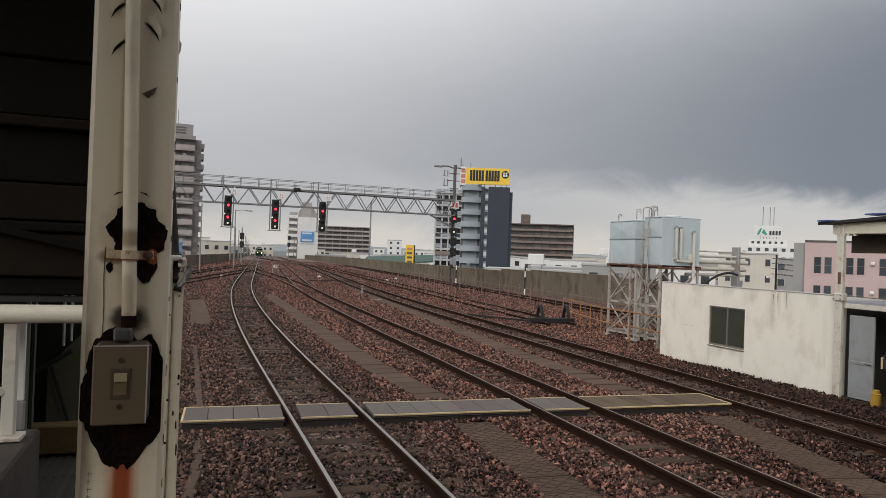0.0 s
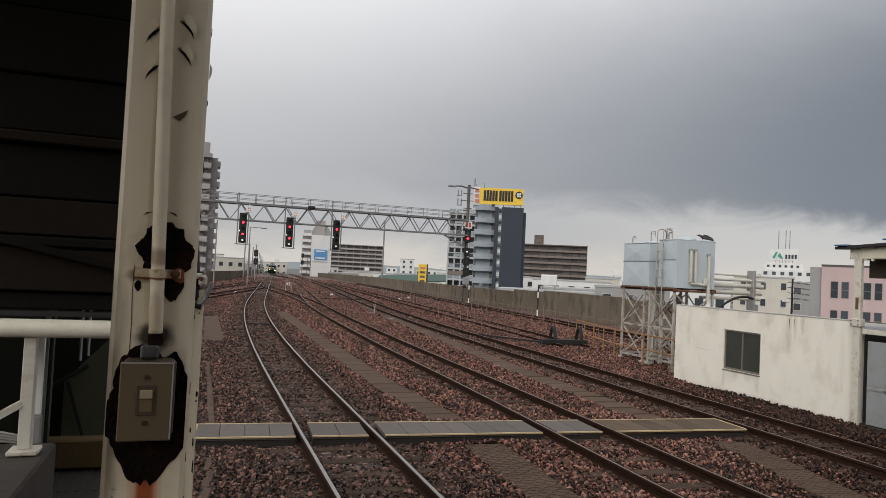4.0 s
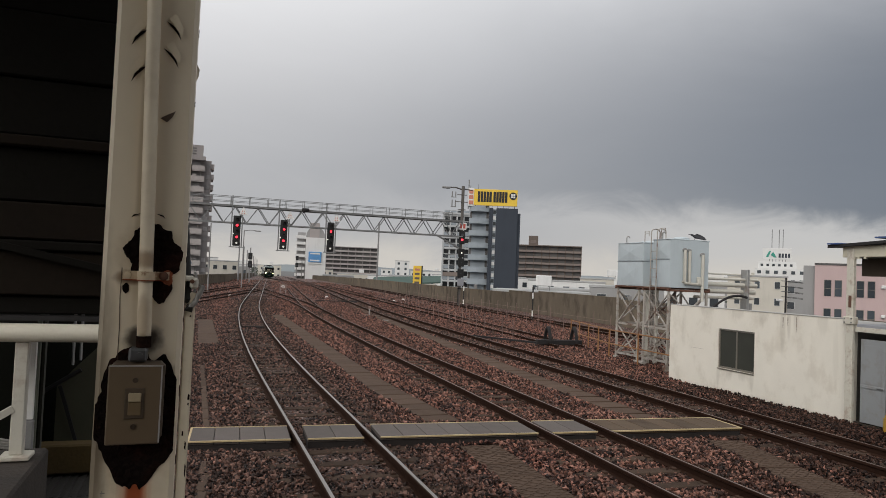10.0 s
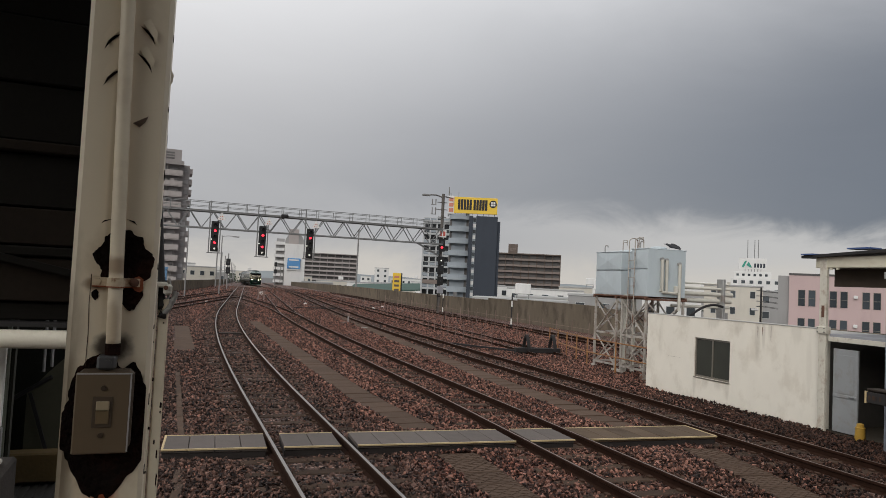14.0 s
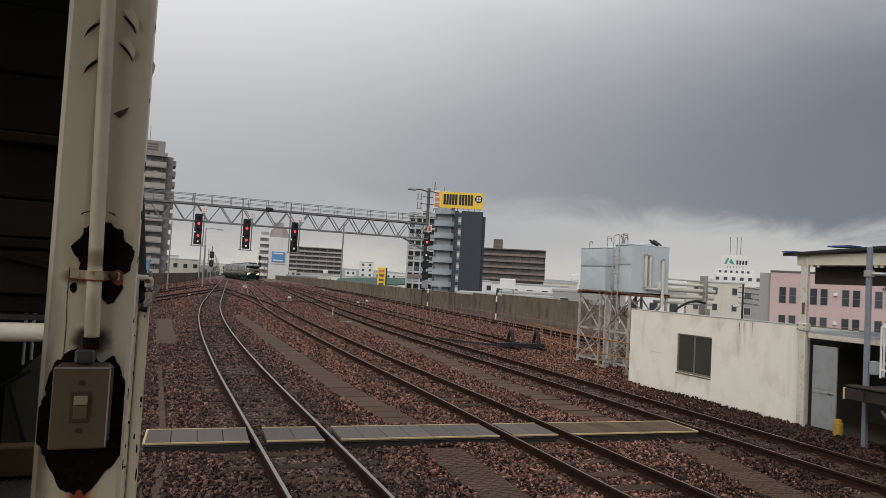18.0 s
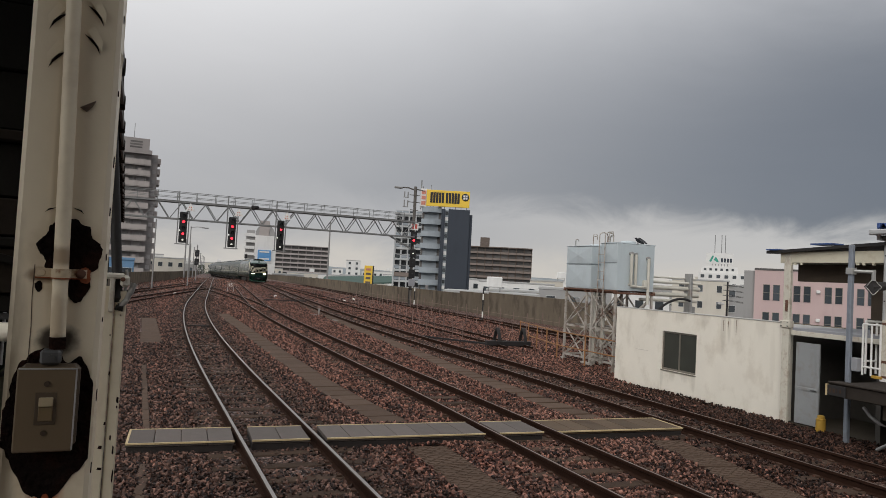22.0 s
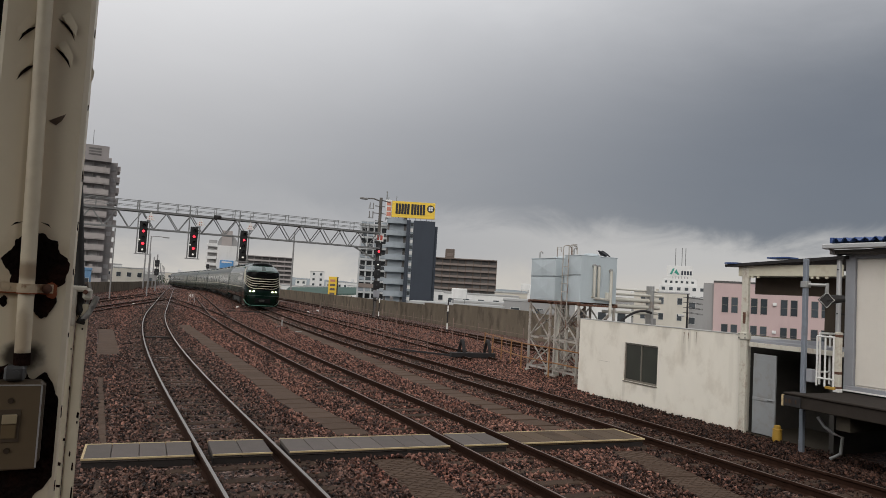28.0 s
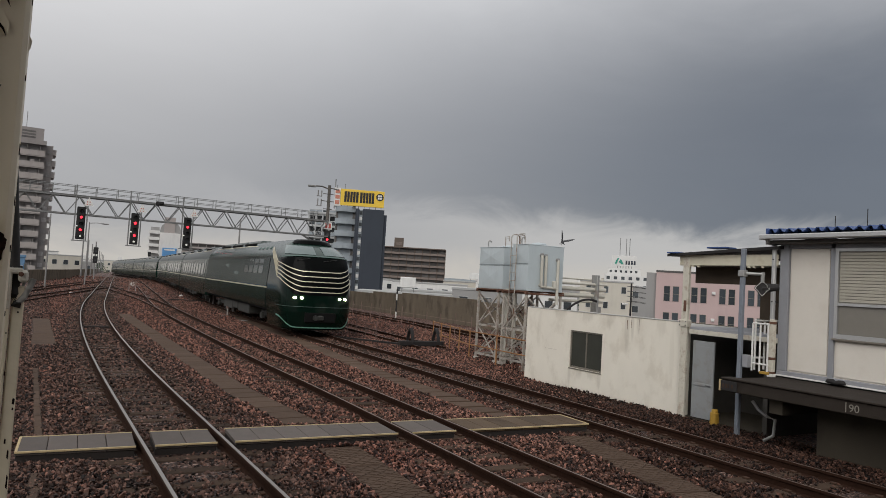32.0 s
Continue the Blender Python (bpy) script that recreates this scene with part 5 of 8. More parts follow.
# ---- yellow pipe fence ----
yf = thing("pipe_fence", "yellow painted pipe fence round the tank trestle", "fence", (0, 0, 0))
fence_line = [(14.55, 25.2), (13.38, 20.6), (13.30, 17.2)]
for (x0, y0), (x1, y1) in zip(fence_line, fence_line[1:]):
    n = max(2, int(math.hypot(x1 - x0, y1 - y0) / 1.15))
    for k in range(n):
        x, y = x0 + (x1 - x0) * k / n, y0 + (y1 - y0) * k / n
        part("post", Geo().tube([(x, y, -0.3), (x, y, 0.78)], 0.024, 8), "yellow_paint", yf)
    for zz in (0.28, 0.74):
        part("rail", Geo().tube([(x0, y0, zz), (x1, y1, zz)], 0.021, 8), "yellow_paint", yf)
part("post", Geo().tube([(13.30, 17.2, -0.3), (13.30, 17.2, 0.78)], 0.024, 8), "yellow_paint", yf)

# ---- buffer stop ----
bs = thing("buffer_stop", "black iron wheel stop at the siding's end", "buffer stop", pose(13.03, 23.3, 0, 0, 0, -4))
part("beam", Geo().box(-0.98, 0.84, -0.10, 0.10, -0.06, 0.12, 0.015), "black_iron", bs)
for s in (-1, 1):
    arch = [(s * 0.5335, -0.26 + 0.52 * t, 0.05 + 0.52 * math.sin(math.pi * t) ** 0.8) for t in np.linspace(0, 1, 11)]
    part("wheel_chock", Geo().sweep([(-0.06, -0.05), (0.06, -0.05), (0.06, 0.05), (-0.06, 0.05)], arch), "black_iron", bs)
part("drawbar", Geo().bar((-0.95, 0.05, 0.0), (-2.5, 3.2, -0.06), 0.07), "black_iron", bs)
part("stake", Geo().bar((0.86, 0.0, -0.35), (0.88, 0.0, 0.12), 0.07), "rust", bs)

# ---- rows of thin fence rods ----
def rod_fence(p, q, n, h, label):
    root = thing("rod_fence", label, "fence", group="rod fences by the sidings")
    for k in range(n):
        t = k / (n - 1)
        x, y = p[0] + (q[0] - p[0]) * t, p[1] + (q[1] - p[1]) * t
        lean = random.uniform(-0.06, 0.06)
        part("rod", Geo().tube([(x, y, -0.3), (x + lean, y + lean, h + random.uniform(-0.08, 0.08))], 0.018, 5), "rod", root)
    for zz in (0.35, 0.75):
        part("rope", Geo().tube([(p[0], p[1], h * zz), (q[0], q[1], h * zz)], 0.006, 4), "rod", root)


rod_fence((12.0, 25.3), (15.6, 62), 30, 0.75, "row of thin faded red rods with rope")
rod_fence((16.6, 25.5), (18.4, 62), 26, 0.95, "row of thin faded red rods near the parapet")
wp = thing("marker_post", "black and white striped marker post", "post", (19.5, 38.5, 0), "marker posts by the line")
for k in range(6):
    part("band", Geo().tube([(0, 0, -0.3 + 0.36 * k), (0, 0, 0.06 + 0.36 * k)], 0.045, 8), "black_iron" if k in (0, 2, 3, 5) else "white_paint", wp)
copy_thing(wp, pose(20.6, 53, 0))
tel = thing("point_indicator", "small white and black point indicator stand", "point indicator", (9.5, 39.2, 0))
part("stand", Geo().tube([(0, 0, -0.2), (0, 0, 0.25)], 0.04, 8), "galv", tel)
part("head", Geo().box(-0.07, 0.07, -0.05, 0.05, 0.25, 0.40, 0.02), "rod", tel)
part("arm", Geo().bar((-0.5, -0.3, -0.11), (-0.15, -0.1, -0.11), 0.08, 0.04), "pole", tel)
sp = thing("speed_board", "low white framed speed board beside the rails", "sign", (8.2, 70.0, 0))
part("leg", Geo().box(-0.30, -0.25, -0.03, 0.03, -0.2, 0.35), "galv", sp)
part("leg", Geo().box(0.25, 0.30, -0.03, 0.03, -0.2, 0.35), "galv", sp)
part("board", Geo().box(-0.33, 0.33, -0.035, 0.035, 0.35, 0.78, 0.01), "rod", sp)
lettering("45", 0.42, "white_paint", sp, pose(-0.24, -0.037, 0.42, 90, 0, 0))
for x, y in ((2.77, 59.9), (11.3, 63.2), (18.2, 62.2), (16.2, 58.1)):
    solid("white_marker", Geo().loft([[(x + r * math.cos(a), y + r * math.sin(a), z) for a in np.linspace(0, 2 * math.pi, 11)[:-1]] for r, z in ((0.14, -0.18), (0.15, -0.08), (0.10, 0.0), (0.02, 0.02))]),
          "white_paint", "small rounded white marker on the ballast", "marker", "white markers on the ballast", smooth=True)
solid("timber_baulk", Geo().box(-0.43, 0.43, -0.12, 0.12, -0.16, -0.05, 0.015), "black_timber", "short dark timber lying between the rails", "timber", at=pose(2.33, 29.7, 0))
solid("point_rod", Geo().box(9.0, 12.4, 55.0, 55.16, -0.17, -0.03, 0.01), "black_iron", "dark point rodding across the ballast", "point rod")
solid("pale_plank", Geo().box(0, 1.1, 0, 0.16, -0.17, -0.11, 0.01), "duct", "pale plank lying beside the rail", "plank", at=pose(5.75, 29.6, 0, 0, 0, 8))
solid("pale_plank", Geo().box(0, 0.55, 0, 0.30, -0.17, -0.10, 0.01), "pole", "pale plank lying beside the rail", "plank", at=pose(7.9, 36.0, 0, 0, 0, -30))
solid("pale_plank", Geo().box(0, 0.55, 0, 0.30, -0.17, -0.10, 0.01), "pole", "pale plank lying beside the rail", "plank", at=pose(9.0, 35.4, 0, 0, 0, -35))

# ---- signal gantry ----
GY = 55.0
gan = thing("signal_gantry", "grey steel lattice gantry spanning the tracks", "gantry", (0, GY, 0))
X0, X1, ZL, ZT = -14.0, 20.9, 5.62, 6.86
for yy in (-0.45, 0.45):
    for zz in (ZL, ZT):
        part("chord", Geo().box(X0, X1, yy - 0.045, yy + 0.045, zz - 0.045, zz + 0.045), "gantry", gan)
    n = 42
    for k in range(n):
        x0, x1 = X0 + (X1 - X0) * k / n, X0 + (X1 - X0) * (k + 1) / n
        za, zb = (ZL, ZT) if k % 2 else (ZT, ZL)
        part("lattice", Geo().bar((x0, yy, za), (x1, yy, zb), 0.06), "gantry", gan)
for k in range(22):
    x = X0 + (X1 - X0) * k / 21
    part("tie", Geo().box(x - 0.03, x + 0.03, -0.45, 0.45, ZL - 0.03, ZL + 0.03).box(x - 0.03, x + 0.03, -0.45, 0.45, ZT - 0.03, ZT + 0.03), "gantry", gan)
part("walkway", Geo().box(X0, X1, -0.4, 0.4, ZT + 0.07, ZT + 0.10), "gantry", gan)
for yy in (-0.5, 0.5):
    hr = part("handrail", Geo().tube([(X0, yy, 7.62), (X1 - 1.0, yy, 7.55)], 0.025, 6).tube([(X0, yy, 7.25), (X1 - 1.0, yy, 7.22)], 0.02, 6), "gantry", gan)
    for k in range(26):
        x = X0 + (X1 - 1.0 - X0) * k / 25
        part("stanchion", Geo().tube([(x, yy, ZT), (x, yy, 7.6)], 0.024, 6), "gantry", hr)
for x in (-13.6, 20.95):
    part("mast", Geo().tube([(x, 0, -0.3), (x, 0, 9.9 if x > 0 else 7.4)], 0.13, 12), "mast_dark", gan, "round concrete mast", smooth=True)
part("knee", Geo().bar((20.9, 0, 4.6), (18.8, 0, ZL), 0.12), "gantry", gan)
arm = part("lamp_arm", Geo().tube([(20.9, 0, 9.6), (20.3, 0, 9.75), (19.4, 0, 9.7)], 0.06, 6).tube([(20.9, 0, 9.7), (21.8, 0, 9.6)], 0.05, 6), "mast_dark", gan)
part("lamp_head", Geo().box(19.1, 19.75, -0.15, 0.15, 9.6, 9.75, 0.03), "pole", arm)
for z0, z1 in ((8.1, 8.7), (8.9, 9.4)):
    part("insulator", Geo().box(19.9, 20.35, -0.05, 0.05, z0, z0 + 0.05).tube([(20.0, 0, z0), (20.0, 0, z1)], 0.05, 6).tube([(20.3, 0, z0), (20.3, 0, z1)], 0.05, 6), "pole", gan)
for z_, w_ in ((8.55, 0.7), (9.15, 0.55), (7.9, 0.45)):
    part("crossarm", Geo().bar((20.95 - w_, -0.12, z_), (20.95 + w_ * 0.6, -0.12, z_), 0.06), "mast_dark", gan)
for z_ in (1.2, 2.6, 4.3):
    part("mast_band", Geo().tube([(20.95, 0, z_), (20.95, 0, z_ + 0.12)], 0.16, 12), "black_iron", gan)
part("mast_box", Geo().box(20.7, 21.2, -0.4, -0.14, 1.5, 2.1, 0.02), "hut_frame", gan, "small grey junction box on the mast")
part("feed_cable", Geo().tube([(20.8, -0.12, 0.0), (20.78, -0.15, 3.0), (20.8, -0.14, 6.0)], 0.03, 6), "black_iron", gan)
part("speaker", Geo().tube([(8.0, -0.55, 6.95), (7.6, -0.75, 6.85)], [0.12, 0.2], 10), "black_iron", gan, "dark loudspeaker horn")
for z in np.linspace(3.2, 5.4, 6):
    part("cage_hoop", Geo().tube([(20.0 + 0.45 * math.cos(a), -0.1 + 0.45 * math.sin(a), z) for a in np.linspace(0, 2 * math.pi, 9)], 0.02, 4), "gantry", gan)


def signal(x, ztop, lamps, label, n=5, mast=None):
    s = thing("colour_light_signal", label, "signal", (x, GY - 0.62, ztop), "signals on the gantry")
    h = 0.44 * n + 0.06
    part("backboard", Geo().box(-0.27, 0.27, 0.0, 0.06, -h, 0.0, 0.05), "signal_black", s)
    part("hanger", Geo().box(-0.42, -0.34, 0.0, 0.10, -h - 0.1, 1.5), "gantry", s)
    part("hanger", Geo().box(0.34, 0.42, 0.0, 0.10, -h - 0.1, 0.2), "gantry", s)
    part("ladder_base", Geo().box(-0.50, 0.50, -0.05, 0.30, -h - 0.12, -h - 0.06), "gantry", s)
    part("number_plate", Geo().plate([(0.10, 0.02, 0.10), (0.74, 0.02, 0.10), (0.42, 0.02, 0.70)], (0, -1, 0), 0.03), "white_paint", s, "white triangular plate with red figures")
    for u, v in ((0.31, 0.33), (0.45, 0.33), (0.29, 0.15), (0.46, 0.15)):
        part("plate_mark", Geo().box(u, u + 0.055, -0.018, -0.012, v, v + 0.075), "red_paint", s)
    for k in range(n):
        z = -0.28 - 0.44 * k
        lens = {"r": "lamp_red", "w": "lamp_white"}.get(lamps[k], "lamp_off")
        lm = part("lamp", Geo().tube([(0.02, -0.02, z), (0.02, -0.05, z)], 0.088 if lamps[k] == "r" else 0.07, 14), lens, s)
        part("hood", Geo().loft([[(0.02 + r * math.cos(a), y, z + r * math.sin(a)) for a in np.linspace(-0.3, math.pi + 0.3, 11)] for r, y in ((0.13, 0.0), (0.13, -0.24), (0.118, -0.24), (0.118, 0.0))], closed=False), "signal_black", lm)
    for k in range(2):
        part("side_lamp", Geo().tube([(-0.22, -0.02, -1.35 - 0.4 * k), (-0.22, -0.05, -1.35 - 0.4 * k)], 0.045, 10), "lamp_white" if k == 0 else "lamp_off", s)
    return s


signal(2.75, 6.14, "ororw", "black colour light signal showing two red lamps")
signal(6.2, 6.04, "ororw", "black colour light signal showing red lamps")
signal(9.8, 6.08, "orodw", "black colour light signal showing one red lamp")
s4 = thing("mast_signal", "black post signal with one red lamp", "signal", (20.9, GY - 0.35, 0))
part("backboard", Geo().box(-0.27, 0.27, 0.0, 0.06, 5.0, 6.1, 0.05), "signal_black", s4)
part("lamp", Geo().tube([(0, -0.02, 5.35), (0, -0.05, 5.35)], 0.09, 14), "lamp_red", s4)
part("lamp", Geo().tube([(0, -0.02, 5.75), (0, -0.05, 5.75)], 0.13, 14), "lamp_off", s4)
part("plate", Geo().box(-0.35, 0.35, -0.02, 0.0, 6.2, 6.8, 0.01), "white_paint", s4)
for u in (-0.25, 0.05):
    part("plate_mark", Geo().box(u, u + 0.2, -0.026, -0.021, 6.3, 6.7), "red_paint", s4)
for k, z in enumerate((2.2, 3.1, 3.9)):
    part("lower_head", Geo().box(-0.28, 0.28, 0.0, 0.10, z, z + 0.7, 0.04), "signal_black", s4)
    part("lamp", Geo().tube([(0, -0.02, z + 0.35), (0, -0.05, z + 0.35)], 0.06, 12), "lamp_white" if k == 2 else "lamp_off", s4)


def line_pole(x, y, h, r, label, arm=False):
    p = thing("line_pole", label, "pole", (x, y, drop(y)), "poles along the railway")
    part("pole", Geo().tube([(0, 0, -0.3), (0, 0, h)], [r, r * 0.75], 10), "pole", p, smooth=True)
    if arm:
        part("arm", Geo().tube([(0, 0, h - 0.1), (0.7, 0, h), (1.4, 0, h - 0.02)], 0.04, 6), "pole", p)
        part("lamp", Geo().box(1.2, 1.9, -0.1, 0.1, h - 0.12, h, 0.03), "pole", p)
    return p


line_pole(27.0, 107.5, 10.2, 0.15, "tall grey concrete line pole behind the parapet")
line_pole(1.2, 71, 6.4, 0.07, "grey pole below the gantry")
line_pole(5.1, 84, 6.6, 0.07, "thin lamp pole with a short arm", True)
line_pole(-6.6, 58, 8.3, 0.10, "tall pale pole beside the apartment tower")
line_pole(-4.6, 62, 5.2, 0.09, "pale pole beside the apartment tower")
for k in range(9):
    y = 128 + 22 * k
    line_pole(line_a(y) - 4.3, y, 6.8, 0.13, "grey pole in a row beside the far line")
    if k > 3:
        line_pole(line_c(y + 6) + 4.0, y + 6, 6.6, 0.14, "grey pole in a row beside the far line")


def ground_signal(x, y, heads, label):
    s = thing("post_signal", label, "signal", (x, y, drop(y)), "post signals along the line")
    part("post", Geo().tube([(0, 0, -0.3), (0, 0, 5.4)], 0.09, 8), "pole", s)
    for z in heads:
        part("head", Geo().box(-0.32, 0.32, -0.25, 0.0, z, z + 1.0, 0.06), "signal_black", s)
        part("lamp", Geo().tube([(0, -0.26, z + 0.4), (0, -0.28, z + 0.4)], 0.14, 10), "lamp_off", s)
        part("arm", Geo().tube([(-0.6, 0, z + 0.5), (0.6, 0, z + 0.5)], 0.03, 5), "pole", s)


ground_signal(7.9, 112, (2.3, 3.6), "double headed black post signal in the distance")
ground_signal(23.0, 171, (3.2, 4.9), "double headed black post signal beyond the train")

# ---- the platform end with its pillar ----
PY = 1.07
wp2 = thing("platform_west", "dark paved platform on a concrete wall", "platform", (0, 0, 0), kind="structure")
part("slab", Geo().box(-6.0, -0.10, -14, 5.6, 0.85, 1.06, 0.01), "platform_edge", wp2)
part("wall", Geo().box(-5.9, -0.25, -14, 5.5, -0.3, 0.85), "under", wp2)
for i in range(6):
    for j in range(5):
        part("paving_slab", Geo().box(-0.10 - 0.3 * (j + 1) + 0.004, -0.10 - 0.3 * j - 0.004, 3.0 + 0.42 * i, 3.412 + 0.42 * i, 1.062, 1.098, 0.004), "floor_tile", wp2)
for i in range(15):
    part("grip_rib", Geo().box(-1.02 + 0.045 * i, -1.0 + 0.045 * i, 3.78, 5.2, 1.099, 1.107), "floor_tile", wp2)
canopy = thing("platform_roof", "dark underside of the platform roof", "roof", (0, 0, 0), kind="structure")
# Overhead sheets out of view, inferred and added to shade the pillar.
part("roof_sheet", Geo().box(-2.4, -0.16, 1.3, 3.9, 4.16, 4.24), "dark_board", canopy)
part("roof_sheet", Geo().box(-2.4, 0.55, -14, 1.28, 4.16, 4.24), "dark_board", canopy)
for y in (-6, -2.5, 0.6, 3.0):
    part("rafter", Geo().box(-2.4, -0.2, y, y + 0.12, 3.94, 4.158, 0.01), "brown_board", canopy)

eave = [(-0.10 - 0.0187 * y, y) for y in (3.92, 12.0, 22.0, 34.0)]
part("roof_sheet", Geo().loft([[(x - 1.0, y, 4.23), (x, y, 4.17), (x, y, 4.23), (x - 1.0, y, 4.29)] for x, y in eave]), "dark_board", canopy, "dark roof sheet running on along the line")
for k in range(19):
    y = 5.2 + 1.55 * k
    x = -0.10 - 0.0187 * y
    part("rafter_end", Geo().box(x - 0.9, x + 0.02, y, y + 0.10, 4.02, 4.168, 0.008), "brown_board", canopy)
    part("eave_board", Geo().box(x - 0.05, x - 0.02, y + 0.12, y + 1.53, 4.06, 4.168, 0.004), "eave_grey", canopy, "weathered grey eave board")
for y in (9.0, 16.0, 23.0, 30.0):
    part("post", Geo().box(-1.25, -1.1, y, y + 0.15, -0.25, 4.24, 0.01), "cream_post", canopy)

screen = thing("board_screen", "shade-darkened board screen above a white rail", "screen", (0, 3.56, 0))
z = 2.125
for k in range(9):
    h = (0.085, 0.20, 0.05, 0.17, 0.24, 0.055, 0.26, 0.30, 0.40)[k]
    proud = (0.0, 0.03, 0.05, 0.01, 0.0, 0.045, 0.0, 0.02, 0.0)[k]
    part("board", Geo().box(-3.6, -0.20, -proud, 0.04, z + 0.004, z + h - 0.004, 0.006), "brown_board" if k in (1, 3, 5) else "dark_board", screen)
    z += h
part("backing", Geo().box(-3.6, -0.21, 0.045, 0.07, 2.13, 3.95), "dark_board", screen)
part("brace", Geo().bar((-1.0, -0.06, 2.47), (-0.35, -0.06, 2.33), 0.03), "dark_board", screen)
part("cable_tray", Geo().box(-3.6, -0.2, -0.05, 0.03, 2.102, 2.124), "black_iron", screen)
bar = thing("white_rail", "white enamelled round rail below the screen", "rail", (0, 3.50, 2.05))
part("tube", Geo().tube([(-3.6, 0, 0), (-0.22, 0, 0)], 0.041, 16), "white_bar", bar, smooth=True)
part("end_cap", Geo().tube([(-0.22, 0, 0), (-0.20, 0, 0)], 0.044, 16), "white_bar", bar)
post = thing("rail_post", "cream steel post with rusty foot", "post", (-0.705, 3.52, 1.5), "rail posts")
part("shaft", Geo().box(-0.026, 0.026, -0.026, 0.026, 0.02, 0.51, 0.004), "cream_post", post)
part("foot", Geo().box(-0.06, 0.06, -0.06, 0.06, -0.0, 0.02, 0.004), "cream_post", post)
part("stay", Geo().bar((-0.02, -0.02, 0.22), (-0.35, -0.10, 0.02), 0.02, 0.03), "cream_post", post)
copy_thing(post, pose(-2.3, 3.52, 1.5))
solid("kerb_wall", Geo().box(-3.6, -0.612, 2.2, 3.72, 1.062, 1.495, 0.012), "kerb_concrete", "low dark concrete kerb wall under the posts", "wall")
pan = thing("white_board", "narrow white board with dark frame", "board", (-0.72, 3.8, 1.1))
part("board", Geo().box(-0.022, 0.018, 0.0, 0.02, 0.51, 0.945, 0.003), "white_paint", pan)
part("foot_block", Geo().box(-0.018, 0.022, -0.01, 0.03, 0.0, 0.505, 0.004), "pole", pan, "rough grey block below the board")
part("frame_strip", Geo().box(-0.002, 0.016, 0.09, 0.12, 0.0, 0.98, 0.003), "door_metal", pan, "dull green metal door edge")
cbl = thing("cable_bundle", "pale loose cables lying on the kerb", "cable", (-0.86, 3.62, 1.50))
for k in range(4):
    part("cable", Geo().tube([(-0.25, 0.02 * k, 0.008 + 0.012 * k), (-0.08, 0.012 * k, 0.012 + 0.016 * k), (0.04, 0.0, 0.03 + 0.013 * k), (0.13, 0.02, 0.012 + 0.010 * k)], 0.006, 8), "cable", cbl, smooth=True)
nook = thing("stair_enclosure", "dark boarded stair enclosure beside the platform", "enclosure", (0, 0, 1.1))
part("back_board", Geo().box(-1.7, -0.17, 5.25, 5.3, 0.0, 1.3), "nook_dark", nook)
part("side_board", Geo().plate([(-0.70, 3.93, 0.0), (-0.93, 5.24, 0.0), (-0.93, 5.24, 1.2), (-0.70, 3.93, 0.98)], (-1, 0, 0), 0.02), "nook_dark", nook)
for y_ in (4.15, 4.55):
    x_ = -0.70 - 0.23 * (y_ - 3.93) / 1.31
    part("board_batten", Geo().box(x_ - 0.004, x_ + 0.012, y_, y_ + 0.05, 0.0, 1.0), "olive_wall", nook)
# Outline follows the lit area of the panel; light is put into shape.
part("green_board", Geo().plate([(-0.80, 5.02, 0.10), (-0.50, 5.02, 0.10), (-0.50, 5.02, 0.80), (-0.69, 5.02, 0.60), (-0.80, 5.02, 0.47)], (0, 1, 0), 0.03), "green_board", nook, "lit part of the dull green panel, as a sloping board")
part("handrail", Geo().tube([(-0.86, 4.97, 0.45), (-0.66, 4.97, 0.58)], 0.014, 8), "black_iron", nook)
part("stay", Geo().bar((-0.776, 4.98, 0.478), (-0.669, 4.98, 0.128), 0.02, 0.014), "black_iron", nook)
part("threshold", Geo().box(-0.86, -0.40, 4.62, 4.74, 0.02, 0.19, 0.01), "threshold_wood", nook, "brown wooden threshold")
for x_ in (-0.700, -0.658):
    part("grab_bar", Geo().tube([(x_, 4.9, 0.62 if x_ < -0.69 else 0.65), (x_, 4.9, 0.98)], 0.009, 8), "alu", nook)
solid("paper_scrap", Geo().plate([(-0.80, 4.72, 1.112), (-0.765, 4.70, 1.112), (-0.755, 4.73, 1.116), (-0.79, 4.755, 1.113)], (0, 0, 1), 0.001), "white_paint", "small white scrap of paper on the floor", "litter")

pil = thing("steel_pillar", "cream painted steel pillar with peeling rusted paint", "pillar", (-0.0775, PY, 0))
HW = 0.0545
part("shaft", Geo().box(-HW, HW, 0.0, 0.10, 1.06, 4.15, 0.006), "pillar", pil)
part("rear_flange", Geo().box(-HW, HW, 0.104, 0.116, 1.06, 4.15, 0.002), "pillar", pil)
for k in range(16):
    zz = 1.6 + 0.085 * k + 0.02 * math.sin(k * 5)
    part("rust_chip", Geo().box(HW + 0.0005, HW + 0.0015, 0.012 + 0.03 * ((k * 7) % 3) / 3, 0.022 + 0.03 * ((k * 7) % 3) / 3, zz, zz + 0.006 + 0.012 * ((k * 5) % 4) / 4), "bare_rust", pil)


